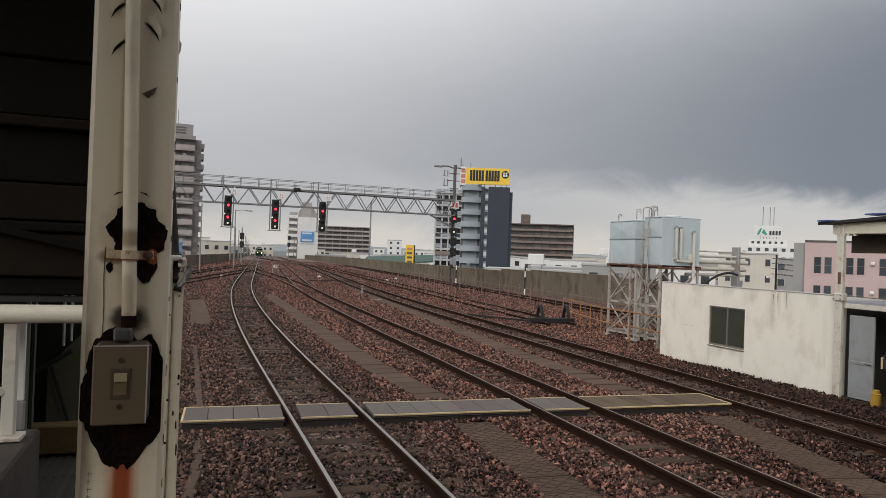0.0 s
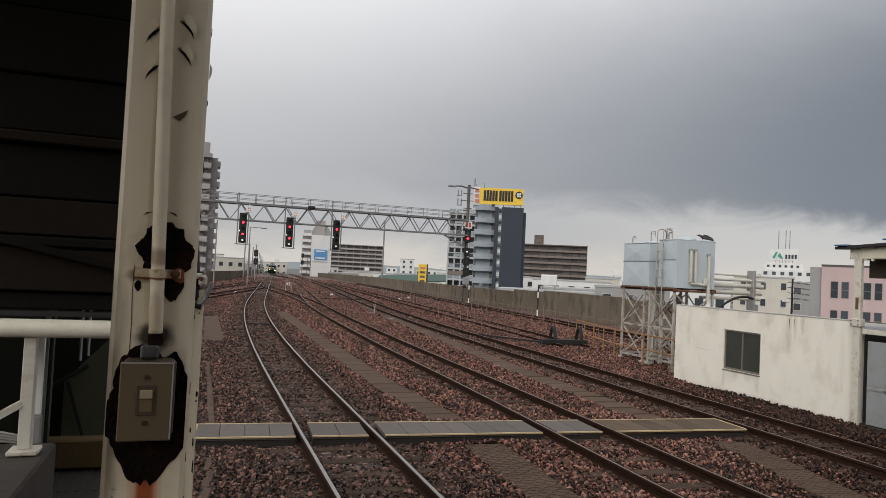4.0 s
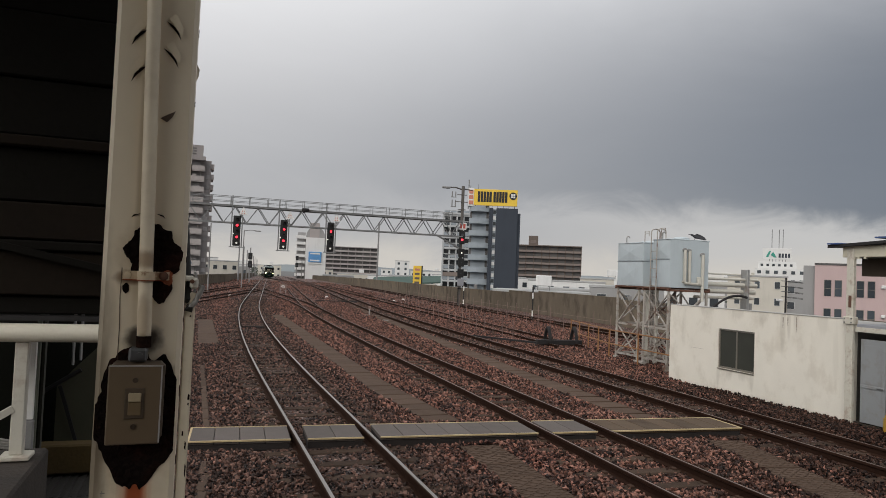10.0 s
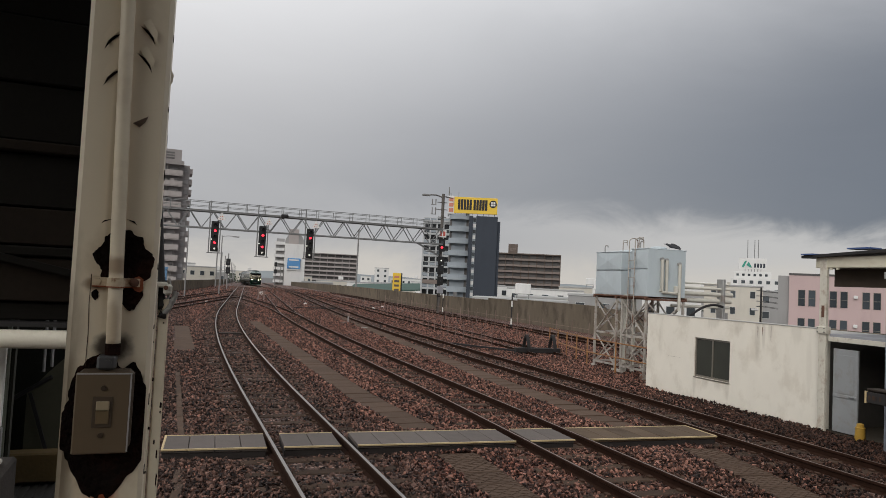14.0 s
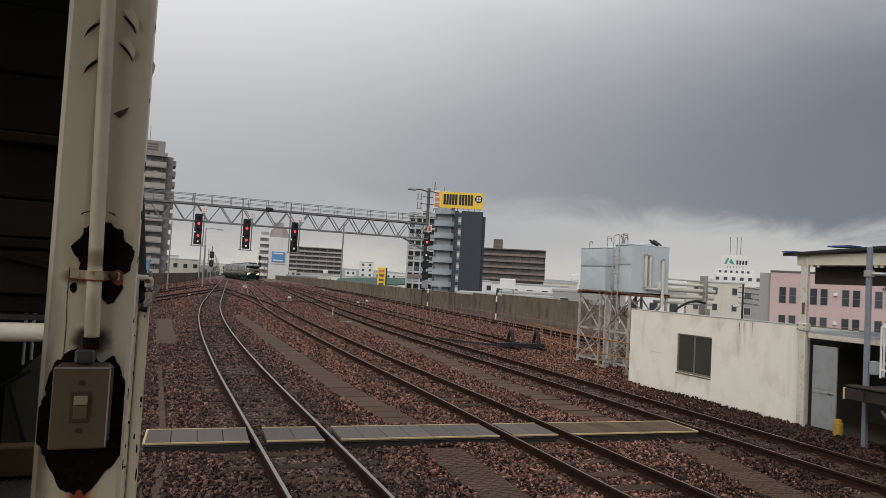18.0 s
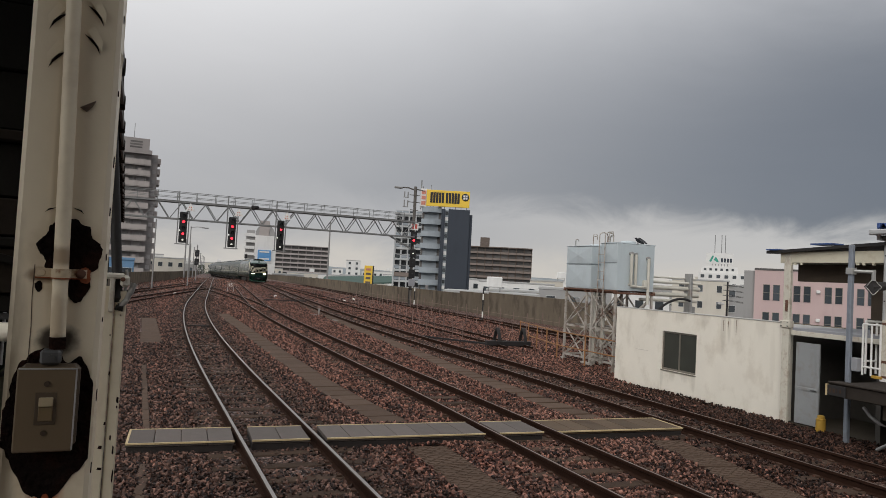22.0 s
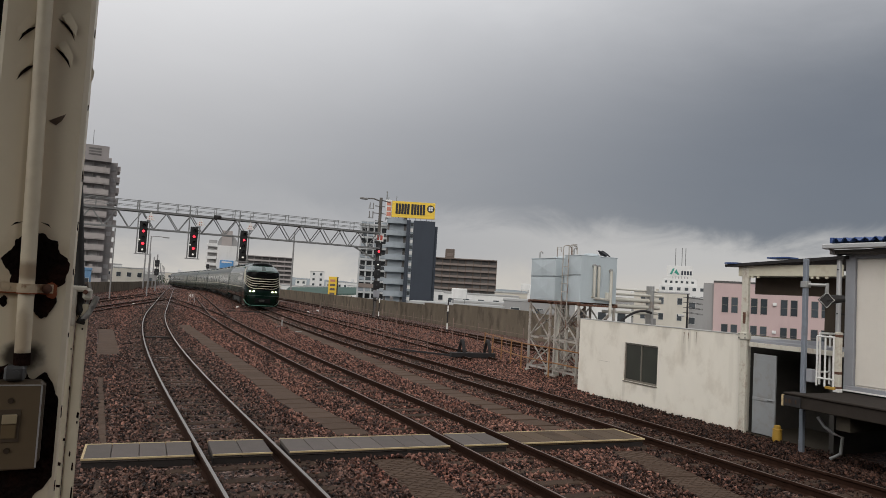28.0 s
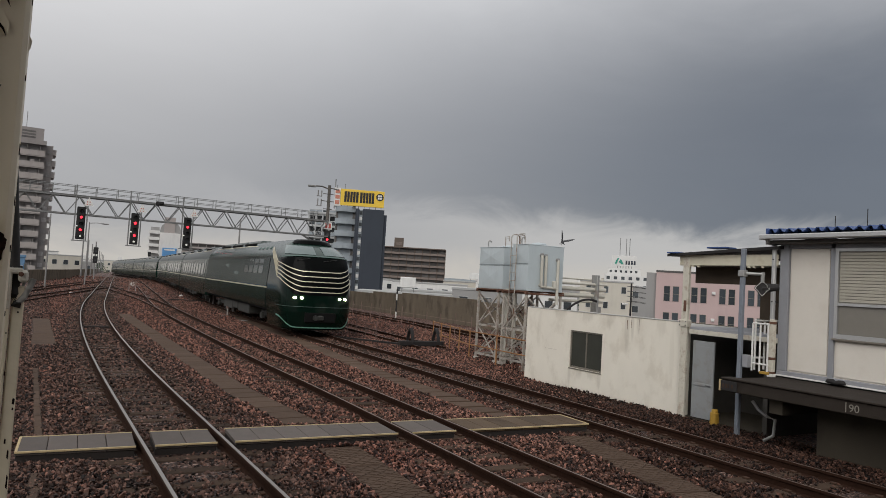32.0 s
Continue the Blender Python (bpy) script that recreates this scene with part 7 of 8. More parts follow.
def coach(kind_):
    c = thing("train_coach", "dark green sleeper coach with long windows", "train car", group="cars of the green train")
    prof = [(half_width(z), z) for z in ZS[4:]]
    lower = [(x, z) for x, z in prof if z <= 3.01]
    upper = [(x, z) for x, z in prof if z >= 2.99]
    for name, p, m in (("body", lower, "green_side"), ("roof", upper, "train_roof")):
        r = [(x, z) for x, z in p] + [(-x, z) for x, z in reversed(p)]
        part(name, Geo().loft([[(x, y, z) for x, z in r] for y in (0.0, -LEN)]), m, c, smooth=True)
    for s in (-1, 1):
        part("waist_band", Geo().box(s * HALF - 0.01, s * HALF + 0.012, -LEN + 0.15, -0.15, 1.72, 1.77), "gold", c, "pale gold waist line")
        n = 9 if kind_ == 0 else 6
        for k in range(n):
            y = -1.9 - k * (LEN - 3.4) / n
            w = 1.25 if kind_ == 0 else 1.9
            part("window", lean(Geo().box(s * HALF - 0.004, s * HALF + 0.012, y - w, y, 1.92 if kind_ == 0 else 1.86, 2.72, 0.006)), "coach_glass", c)
        part("door", lean(Geo().box(s * HALF - 0.004, s * HALF + 0.010, -1.55, -0.75, 1.0, 1.8).box(s * HALF - 0.004, s * HALF + 0.010, -1.55, -0.75, 1.801, 2.94)), "green", c)
    roof_fittings(c, -LEN + 1.0, -1.0)
    underframe(c, ((-13.4, -11.2, 0.40), (-10.6, -9.0, 0.35), (-8.6, -7.0, 0.45)))
    bogie(c, -3.2)
    bogie(c, -LEN + 3.2)
    part("gangway", Geo().box(-0.55, 0.55, -LEN - 0.38, -LEN, 0.95, 3.2, 0.05), "bellows", c)
    return c


cars = [cab_car(), coach(0), coach(1)]
for k in range(3, 9):
    cars.append(copy_thing(cars[1 + k % 2], pose(0, 300 + 20 * k, -20)))

TRAIN_T = [(0, 290), (7, 235), (12, 195.5), (14, 180), (17, 156), (19, 139), (20, 130), (22, 112.5), (23, 104), (24, 95.5), (25, 86.5), (25.5, 82), (27.5, 62.8), (28, 58.0), (29, 49.6), (30, 41.4), (31, 33.6), (32, 26.0)]


def front_at(t):
    """Where the train's front stands, in y; a smooth curve through the known moments."""
    ts, ys_ = [a for a, _ in TRAIN_T], [b for _, b in TRAIN_T]
    acc, w = 0.0, 0.0
    for k in range(-5, 6):
        s = min(max(t + 0.16 * k, 0), 32)
        g = math.exp(-(k / 3.0) ** 2)
        extra = (t + 0.16 * k - s) * -7.0
        acc, w = acc + g * (float(np.interp(s, ts, ys_)) + extra), w + g
    return acc / w


def car_pose(y_front):
    """A car whose front is at y_front: both bogies stand on the line."""
    ya, yb = y_front + 3.3, y_front + LEN - 3.2
    a, b = Vector((line_train(ya), ya, drop(ya))), Vector((line_train(yb), yb, drop(yb)))
    f = (a - b).normalized()
    right = Vector((f.y, -f.x, 0)).normalized()
    up = right.cross(f)
    front = a + f * 3.3
    m = Matrix((right, f, up)).transposed().to_4x4()
    m.translation = front
    return m

# ---- the crow ----
crow = thing("crow", "black crow that lands on the water tank", "bird")
body_rings = []
for y, r, z in ((0.24, 0.006, 0.075), (0.20, 0.018, 0.08), (0.165, 0.038, 0.085), (0.13, 0.042, 0.085), (0.09, 0.045, 0.07), (0.03, 0.062, 0.055), (-0.05, 0.065, 0.045), (-0.12, 0.045, 0.04), (-0.18, 0.028, 0.035), (-0.20, 0.015, 0.035)):
    body_rings.append([(0.8 * r * math.cos(a), 0.78 * y, 0.8 * (z + r * math.sin(a))) for a in np.linspace(0, 2 * math.pi, 13)[:-1]])
part("body", Geo().loft(body_rings), "crow", crow, smooth=True)
part("tail", Geo().plate([(-0.025, -0.12, 0.028), (0.025, -0.12, 0.028), (0.036, -0.225, 0.016), (0.0, -0.24, 0.016), (-0.036, -0.225, 0.016)], (0, 0, 1), 0.012), "crow", crow)
part("beak", Geo().tube([(0, 0.172, 0.062), (0, 0.226, 0.053)], [0.011, 0.002], 7), "black_iron", crow)
for s in (-1, 1):
    part("leg", Geo().tube([(s * 0.025, 0.0, 0.0), (s * 0.025, 0.0, -0.075)], 0.006, 5).tube([(s * 0.025, -0.02, -0.075), (s * 0.025, 0.04, -0.075)], 0.006, 5), "black_iron", crow)


def wing(s):
    out = [(0.0, 0.075), (0.14, 0.085), (0.26, 0.06), (0.42, 0.02), (0.46, -0.03), (0.40, -0.06), (0.36, -0.10), (0.28, -0.12), (0.16, -0.14), (0.02, -0.11)]
    return part("wing", Geo().plate([(s * 0.80 * a, 0.75 * b, 0.0) for a, b in out], (0, 0, 1), 0.012), "crow", crow, at=(s * 0.036, 0.03, 0.068))


wing_left, wing_right = wing(-1), wing(1)

# ---- the town round the railway ----
STREET = -8.5


def town_house(name, label, x, y, turn, w, d, h, wall, floors=2, cols=4, glass="town_glass", roof="town_roof", group="houses of the town", win=(1.2, 1.3), parapet_=True, z0=STREET):
    """A flat-roofed building, its front (towards local -y) and left side with windows."""
    b = thing(name, label, "building", pose(x, y, z0, 0, 0, turn), group)
    part("wall", Geo().box(-w / 2, w / 2, 0, d, 0, h), wall, b)
    rf = part("roof", Geo().box(-w / 2 - 0.1, w / 2 + 0.1, -0.1, d + 0.1, h, h + 0.35, 0.04), roof, b)
    fh = h / floors
    me = Geo().box(-win[0] / 2, win[0] / 2, -0.06, 0.06, 0, win[1]).mesh("pane", glass)
    fm = Geo()
    for a in (-win[0] / 2 - 0.06, win[0] / 2):
        fm.box(a, a + 0.06, -0.09, 0.02, -0.06, win[1] + 0.06)
    fm.box(-win[0] / 2, win[0] / 2, -0.09, 0.02, -0.06, 0).box(-win[0] / 2, win[0] / 2, -0.09, 0.02, win[1], win[1] + 0.06)
    fme = fm.mesh("frame", "alu")
    for i in range(floors):
        zz = i * fh + (fh - win[1]) * 0.55
        for k in range(cols):
            u = -w / 2 + w * (k + 0.5) / cols
            o = part("window", me, None, b, at=(u, -0.01, zz))
            part("frame", fme, None, o)
        for k in range(max(1, int(d / 4))):
            v = d * (k + 0.5) / max(1, int(d / 4))
            part("window", me, None, b, at=pose(-w / 2 - 0.01, v, zz, 0, 0, 90))
    return b


def at(px_bearing, dist):
    """A point by its bearing from the tracks' direction (degrees to the right) and distance from the platform end."""
    a = radians(px_bearing)
    return dist * math.sin(a), dist * math.cos(a)


# the hotel: dark slab, pale stair drum with balconies, slim rear wing
hx, hy = 59.6, 137.6
hotel = thing("hotel", "ten storey hotel with dark slab and yellow sign", "building", pose(hx, hy, STREET, 0, 0, -23))
H = 25.6
part("dark_slab", Geo().box(0.6, 5.2, 0, 12, 0, H, 0.03), "hotel_dark", hotel)
part("slab_edge", Geo().box(5.2, 5.8, 0.5, 12, 0, H - 1.0), "hotel_dark", hotel)
part("narrow_slab", Geo().box(-0.9, -0.1, 0.1, 12, 0, H), "hotel_dark", hotel)
part("light_slot", Geo().box(-0.1, 0.6, 0.5, 12, 0, H - 0.2), "hotel_pale", hotel)
for k in range(20):
    part("slot_window", Geo().box(-0.05, 0.55, 0.38, 0.5, 1.0 + 1.23 * k, 1.75 + 1.23 * k), "town_glass" if k % 2 else "town_white", hotel)
part("drum", Geo().box(-5.0, -0.9, 1.6, 12, 0, H - 0.4), "hotel_pale", hotel)
for k in range(11):
    zz = -1.4 + 2.62 * k
    arc = [(-5.2 + 4.3 * t, 1.5 - 1.3 * math.sin(math.pi * (0.15 + 0.7 * t))) for t in np.linspace(0, 1, 9)]
    g = Geo()
    g.loft([[(x, y, zz), (x, y, zz + 1.15), (x, y + 0.25, zz + 1.15), (x, y + 0.25, zz)] for x, y in arc])
    bal = part("balcony", g, "hotel_pale", hotel)
    part("balcony_floor", Geo().loft([[(x, y + 0.1, zz + 0.1), (x, 2.2, zz + 0.1), (x, 2.2, zz + 0.2), (x, y + 0.1, zz + 0.2)] for x, y in arc]), "hotel_pale", bal)
    part("recess", Geo().box(-1.5, -0.95, 1.45, 1.62, zz + 1.2, zz + 2.55), "recess", hotel)
    part("recess", Geo().box(-5.05, -4.6, 1.45, 1.62, zz + 1.2, zz + 2.55), "recess", hotel)
part("rear_wing", Geo().box(-10.6, -5.0, 4.6, 16, 0, H - 1.6), "hotel_glass", hotel, "dark glazed rear wing")
for k in range(11):
    zz = -0.2 + 2.4 * k
    part("gallery", Geo().box(-10.9, -5.05, 3.3, 4.6, zz, zz + 0.42), "hotel_white", hotel)
    rail_ = part("gallery_rail", Geo().box(-10.9, -5.05, 3.3, 3.38, zz + 1.22, zz + 1.34), "hotel_white", hotel)
    for i in range(4):
        part("rail_glass", Geo().box(-10.75 + 1.43 * i, -9.5 + 1.43 * i, 3.33, 3.36, zz + 0.5, zz + 1.2), "hotel_pale" if (i + k) % 3 else "town_glass", rail_)
for i in range(5):
    part("wing_column", Geo().box(-10.95 + 1.45 * i, -10.65 + 1.45 * i, 3.2, 4.6, 0, H - 1.2), "hotel_white", hotel)
part("wing_roof", Geo().box(-11.1, -5.0, 3.0, 16.2, H - 1.4, H - 1.0), "hotel_white", hotel)
part("wing_sign", Geo().box(-10.6, -6.6, 3.1, 3.2, 10.6, 11.5), "brown_pale", hotel)
part("roof_sign", Geo().box(-4.3, 5.0, 0.2, 0.7, H + 0.5, H + 4.0, 0.03), "hotel_yellow", hotel, "yellow roof sign with black lettering bars")
part("sign_side", Geo().box(-5.6, -4.35, 0.5, 3.0, H + 0.3, H + 4.2, 0.03), "town_white", hotel)
for k in range(3):
    part("sign_side_mark", Geo().box(-5.4, -4.5, 0.42, 0.5, H + 0.7 + 1.15 * k, H + 1.5 + 1.15 * k), "sign_red", hotel)
for k in range(10):
    u = -3.5 + 0.62 * k + (0.25 if k > 4 else 0)
    part("sign_letter_bar", Geo().box(u, u + 0.50, 0.13, 0.2, H + 1.25, H + 3.5), "sign_black", hotel)
part("sign_disc", Geo().tube([(4.05, 0.2, H + 2.7), (4.05, 0.12, H + 2.7)], 0.80, 20), "sign_black", hotel)
for a, b in ((-0.45, -0.45), (0.05, -0.45), (-0.45, 0.05), (0.05, 0.05)):
    part("disc_mark", Geo().box(4.05 + a, 4.45 + a, 0.08, 0.12, H + 2.7 + b, H + 3.1 + b), "town_white", hotel)
for k in range(8):
    part("sign_stay", Geo().box(-4.0 + 1.2 * k, -3.9 + 1.2 * k, 0.4, 0.5, H, H + 0.5), "black_iron", hotel)
part("roof_mast", Geo().tube([(-5.6, 4, H), (-5.6, 4, H + 6.5)], 0.12, 6).tube([(-5.2, 4, H), (-5.2, 4, H + 5.2)], 0.08, 6).tube([(-3.5, 6, H), (-3.5, 6, H + 5.8)], 0.06, 6), "gantry", hotel)


def slab_block(name, label, x, y, turn, w, d, floors, fh, wall, front, bays, base=STREET, cap=None, rail_h=0.95):
    """A long apartment block with open galleries, bay by bay."""
    b = thing(name, label, "building", pose(x, y, base, 0, 0, turn), "apartment blocks")
    h = floors * fh
    part("wall", Geo().box(-w / 2, w / 2, 1.4, d, 0, h), wall, b)
    part("roof", Geo().box(-w / 2 - 0.2, w / 2 + 0.2, -0.2, d + 0.2, h, h + 0.5), wall, b)
    rec = Geo().box(-w / bays / 2 + 0.35, w / bays / 2 - 0.35, 1.28, 1.41, rail_h + 0.1, fh - 0.2).mesh("recess", "recess")
    bal = Geo().box(-w / bays / 2 + 0.15, w / bays / 2 - 0.15, 0.0, 0.15, 0.12, rail_h).mesh("balcony", front)
    for k in range(floors):
        part("floor_slab", Geo().box(-w / 2, w / 2, 0.0, 1.4, k * fh - 0.10, k * fh + 0.12), front, b)
        for i in range(bays):
            u = -w / 2 + w * (i + 0.5) / bays
            o = part("balcony", bal, None, b, at=(u, 0, k * fh))
            part("recess", rec, None, o)
    fin = Geo().box(-0.12, 0.12, 0.0, 1.4, 0, h).mesh("fin", wall if isinstance(wall, str) else "town_grey")
    for i in range(bays + 1):
        part("fin", fin, None, b, at=(-w / 2 + w * i / bays, 0, 0))
    if cap:
        u, cw, ch = cap
        part("roof_house", Geo().box(u - cw / 2, u + cw / 2, 2, 6, h + 0.5, h + 0.5 + ch), wall, b)
        for k in range(3):
            part("sign_bar", Geo().box(u - cw * 0.3, u + cw * 0.3, 1.93, 2.0, h + ch * 0.35 + 0.5 * k, h + ch * 0.35 + 0.25 + 0.5 * k), front, b)
    return b


slab_block("apartment_block", "long brown apartment block with balconies", 164.6, 308.5, -28, 31, 12, 9, 3.0, "brown_flat", "brown_pale", 8, cap=(-8.2, 4.6, 4.6))
slab_block("apartment_block", "long grey apartment block far across the town", 99.8, 469.2, -12, 35, 12, 9, 2.95, "tower_grey", "tower_pale", 7)

# apartment tower beside the line
tower = thing("apartment_tower", "grey fifteen storey apartment tower with balconies", "building", pose(-4.4, 187, STREET, 0, 0, 1))
TH = 37.3
part("core", Geo().box(-9, 5.4, 1.5, 18, 0, TH), "tower_grey", tower)
part("side_column", Geo().box(5.4, 7.0, 3.0, 14, 0, TH + 0.4), "tower_grey", tower)
for k in range(14):
    zz = 2.67 * k
    part("balcony", Geo().box(-9, 5.35, 0.0, 0.25, zz - 0.25, zz + 1.2), "tower_pale", tower)
    part("floor_slab", Geo().box(-9, 5.4, 0.0, 1.5, zz - 0.12, zz), "tower_grey", tower)
    for i in range(5):
        part("balcony_window", Geo().box(-8.6 + 2.7 * i, -6.7 + 2.7 * i, 1.4, 1.52, zz + 0.15, zz + 2.2), "tower_recess", tower)
    part("side_balcony", Geo().box(7.0, 7.75, 3.6, 9.5, zz + 0.9, zz + 2.25), "tower_pale", tower)
    part("side_window", Geo().box(6.98, 7.05, 4.0, 9.2, zz - 0.3, zz + 0.95), "tower_recess", tower)
    part("stair_window", Geo().box(5.7, 6.7, 2.9, 3.02, zz + 0.9, zz + 1.9), "tower_recess", tower)
    for i in range(5):
        part("balcony_divider", Geo().box(-6.5 + 2.7 * i, -6.38 + 2.7 * i, 0.3, 1.5, zz + 0.1, zz + 2.5), "tower_grey", tower)
        if (3 * i + k) % 4 == 0:
            part("air_unit", Geo().box(-8.3 + 2.7 * i, -7.5 + 2.7 * i, 0.5, 0.9, zz + 1.2, zz + 1.75), "tower_pale", tower)
part("parapet", Geo().box(-9.1, 5.5, 0.0, 18, TH, TH + 1.0), "tower_grey", tower)
part("roof_house", Geo().box(-1.6, 4.9, 4, 10, TH + 1, TH + 4.4), "tower_grey", tower)
for k in range(3):
    part("sign_bar", Geo().box(0.4, 3.2, 3.92, 4.0, TH + 1.9 + 0.7 * k, TH + 2.3 + 0.7 * k), "recess", tower)
part("aerial", Geo().tube([(1.2, 6, TH + 4.4), (1.2, 6, TH + 8.4)], 0.07, 5), "gantry", tower)

# white block with the blue billboard and round roof sign
wb = thing("white_block", "white block with blue billboard and roof sign", "building", pose(39.6, 256.6, STREET + 4.4, 0, 0, -9))
part("wall", Geo().box(-2.2, 5.2, 0, 14, -4.4, 18.0), "town_white", wb)
part("stair_wall", Geo().box(-5.4, -2.2, 2, 14, -4.4, 17.5), "town_grey", wb)
for k in range(8):
    part("stair_landing", Geo().box(-5.8, -2.3, 0.5, 2.0, 1.5 + 2.3 * k, 2.5 + 2.3 * k), "town_white", wb)
    part("stair_gap", Geo().box(-5.2, -2.4, 1.9, 2.02, 2.5 + 2.3 * k, 3.7 + 2.3 * k), "town_grey", wb)
part("billboard", Geo().box(-1.0, 3.6, -0.5, 0.0, 9.0, 12.8, 0.05), "sign_blue", wb, "blue billboard with pale bars")
part("billboard_edge", Geo().box(-1.2, 3.8, -0.3, 0.05, 8.4, 8.95), "town_white", wb)
for z0_, z1_ in ((9.4, 9.9), (11.9, 12.4)):
    part("billboard_bar", Geo().box(-0.4, 3.0, -0.56, -0.5, z0_, z1_), "town_white", wb)
part("roof_house", Geo().box(-0.9, 3.0, 3, 7, 18, 20.0), "town_white", wb)
part("round_sign", Geo().tube([(1.2, 1.2, 18.6), (1.2, 0.9, 18.6)], 3.4, 24), "town_grey", wb)
part("sign_tower", Geo().box(-0.9, 2.6, 0.5, 0.9, 17.6, 23.4), "tower_pale", wb, "tall pinkish grey roof sign panel")
for k in range(6):
    part("round_sign_bar", Geo().box(-1.4 + 0.9 * k, -0.8 + 0.9 * k, 0.78, 0.88, 16.9, 17.6), "town_white", wb)

# building with the green roof sign, white tower on a broad base
jx, jy = at(45.0, 262)
ja = thing("office_tower", "white office building with a green roof sign", "building", pose(jx, jy, STREET, 0, 0, -44))
part("wall", Geo().box(-7.0, 9.6, 0, 12, 0, 17.6), "town_white", ja)
part("low_wing", Geo().box(-8.2, 7.0, 2, 14, 0, 16.0), "town_cream", ja)
part("drum", Geo().box(-6.0, 5.8, 0.8, 9.0, 17.6, 20.0), "town_white", ja)
for i in range(6):
    part("window", Geo().box(-5.2 + 1.8 * i, -4.4 + 1.8 * i, 0.72, 0.82, 18.4, 19.2), "town_glass", ja)
    for k in range(3):
        part("window", Geo().box(-6.2 + 2.6 * i, -5.0 + 2.6 * i, -0.08, 0.02, 9.8 + 3.0 * k, 10.9 + 3.0 * k), "town_glass", ja)
    part("roof_post", Geo().box(-2.6 + 1.0 * i, -2.4 + 1.0 * i, 1.5, 1.7, 20.0, 20.9), "gantry", ja)
part("sign_panel", Geo().box(-4.6, 4.2, 1.2, 1.5, 20.8, 24.6, 0.03), "town_white", ja, "white roof sign panel")
part("sign_mark", Geo().plate([(-3.6, 1.15, 21.6), (-2.9, 1.15, 21.4), (-2.0, 1.15, 23.6), (-2.6, 1.15, 23.6)], (0, -1, 0), 0.05), "sign_green", ja)
part("sign_mark", Geo().plate([(-2.1, 1.15, 22.2), (-1.4, 1.15, 23.4), (-0.3, 1.15, 21.4), (-1.0, 1.15, 21.4)], (0, -1, 0), 0.05), "sign_green", ja)
for k in range(4):
    part("sign_letter_bar", Geo().box(0.3 + 0.95 * k, 0.95 + 0.95 * k, 1.12, 1.2, 21.4, 22.8), "hotel_dark", ja)
for x in (-1.8, 0.4, 1.6):
    part("aerial", Geo().tube([(x, 2, 24.6), (x, 2, 31.0)], 0.12, 5), "gantry", ja)
part("wing_block", Geo().box(9.6, 12.5, 6, 16, 0, 16.6), "town_white", ja)

# white corner building nearer the line, pink building beside the canopy
cxx, cyy = at(44.0, 150)
town_house("corner_building", "pale corner building with few small windows", cxx + 0.2, cyy + 1.5, -44, 10.8, 10, 13.0, "town_cream", 4, 3, group="houses of the town", win=(0.9, 1.3))
town_house("corner_building", "grey flat block behind overhead wires", cxx + 6.0, cyy - 3.5, -44, 6.5, 9, 12.2, "town_grey", 4, 2)
pk = thing("pink_building", "dusty pink building with paired tall windows", "building", pose(79.0, 63.0, STREET, 0, 0, -47))
part("wall", Geo().box(-7.0, 16, 0, 12, 0, 14.1), "town_pink", pk)
part("grey_end", Geo().box(-8.3, -7.0, 0.6, 12, 0, 14.0), "town_grey", pk)
part("coping", Geo().box(-7.05, 16.05, -0.06, 0.3, 14.1, 14.35), "recess", pk)
pw = Geo().box(-0.36, 0.36, -0.05, 0.03, 0, 2.0).mesh("window", "blue_glass")
pwf = Geo().box(-0.41, -0.36, -0.08, 0.02, -0.05, 2.05).box(0.36, 0.41, -0.08, 0.02, -0.05, 2.05).box(-0.36, 0.36, -0.08, 0.02, 2.0, 2.05).box(-0.36, 0.36, -0.08, 0.02, 0.95, 1.0).mesh("frame", "bronze")
for row, zz in enumerate((10.2, 6.6, 3.0)):
    for k in range(6):
        for o in (-0.55, 0.62):
            w_ = part("window", pw, None, pk, at=(-5.0 + 3.55 * k + o, 0, zz))
            part("frame", pwf, None, w_)
        part("vent_hood", Geo().box(-3.35 + 3.55 * k, -2.9 + 3.55 * k, -0.35, 0, zz + 1.2, zz + 1.6, 0.05), "town_white", pk)

# yellow pylon sign, green roof hall, low roofs along the viaduct
ysn = thing("pylon_sign", "yellow upright shop sign with dark edge", "sign", pose(38.8, 124.0, STREET, 0, 0, -17))
part("panel", Geo().box(-0.75, 0.75, -0.15, 0.15, 8.4, 12.3, 0.03), "hotel_yellow", ysn)
part("edge", Geo().box(0.76, 1.0, -0.15, 0.15, 8.2, 12.3), "sign_black", ysn)
part("pole", Geo().box(-0.25, 0.25, -0.1, 0.1, 0, 8.3), "gantry", ysn)
for k in range(4):
    part("sign_mark", Geo().box(-0.45, 0.45, -0.2, -0.15, 9.0 + 0.8 * k, 9.4 + 0.8 * k), "sign_red" if k == 3 else "brown_flat", ysn)
hall = thing("market_hall", "low hall with a dull green metal roof", "building", pose(50, 165, STREET, 0, 0, -20))
part("wall", Geo().box(-10, 10, 0, 16, 0, 7.6), "town_cream", hall)
part("roof", Geo().add([(-10.5, -0.5, 7.5), (10.5, -0.5, 8.9), (10.5, 16, 10.4), (-10.5, 16, 9.2), (-10.5, -0.5, 7.8), (10.5, -0.5, 9.2), (10.5, 16, 10.7), (-10.5, 16, 9.5)],
     [(0, 1, 2, 3), (4, 5, 6, 7), (0, 1, 5, 4), (1, 2, 6, 5), (2, 3, 7, 6), (3, 0, 4, 7)]), "green_roof", hall)
town_house("depot_shed", "blue sheeted depot shed beside the viaduct", -3.2, 104, 0, 5.0, 8, 10.9, "blue_sheet", 3, 3, roof="blue_sheet")
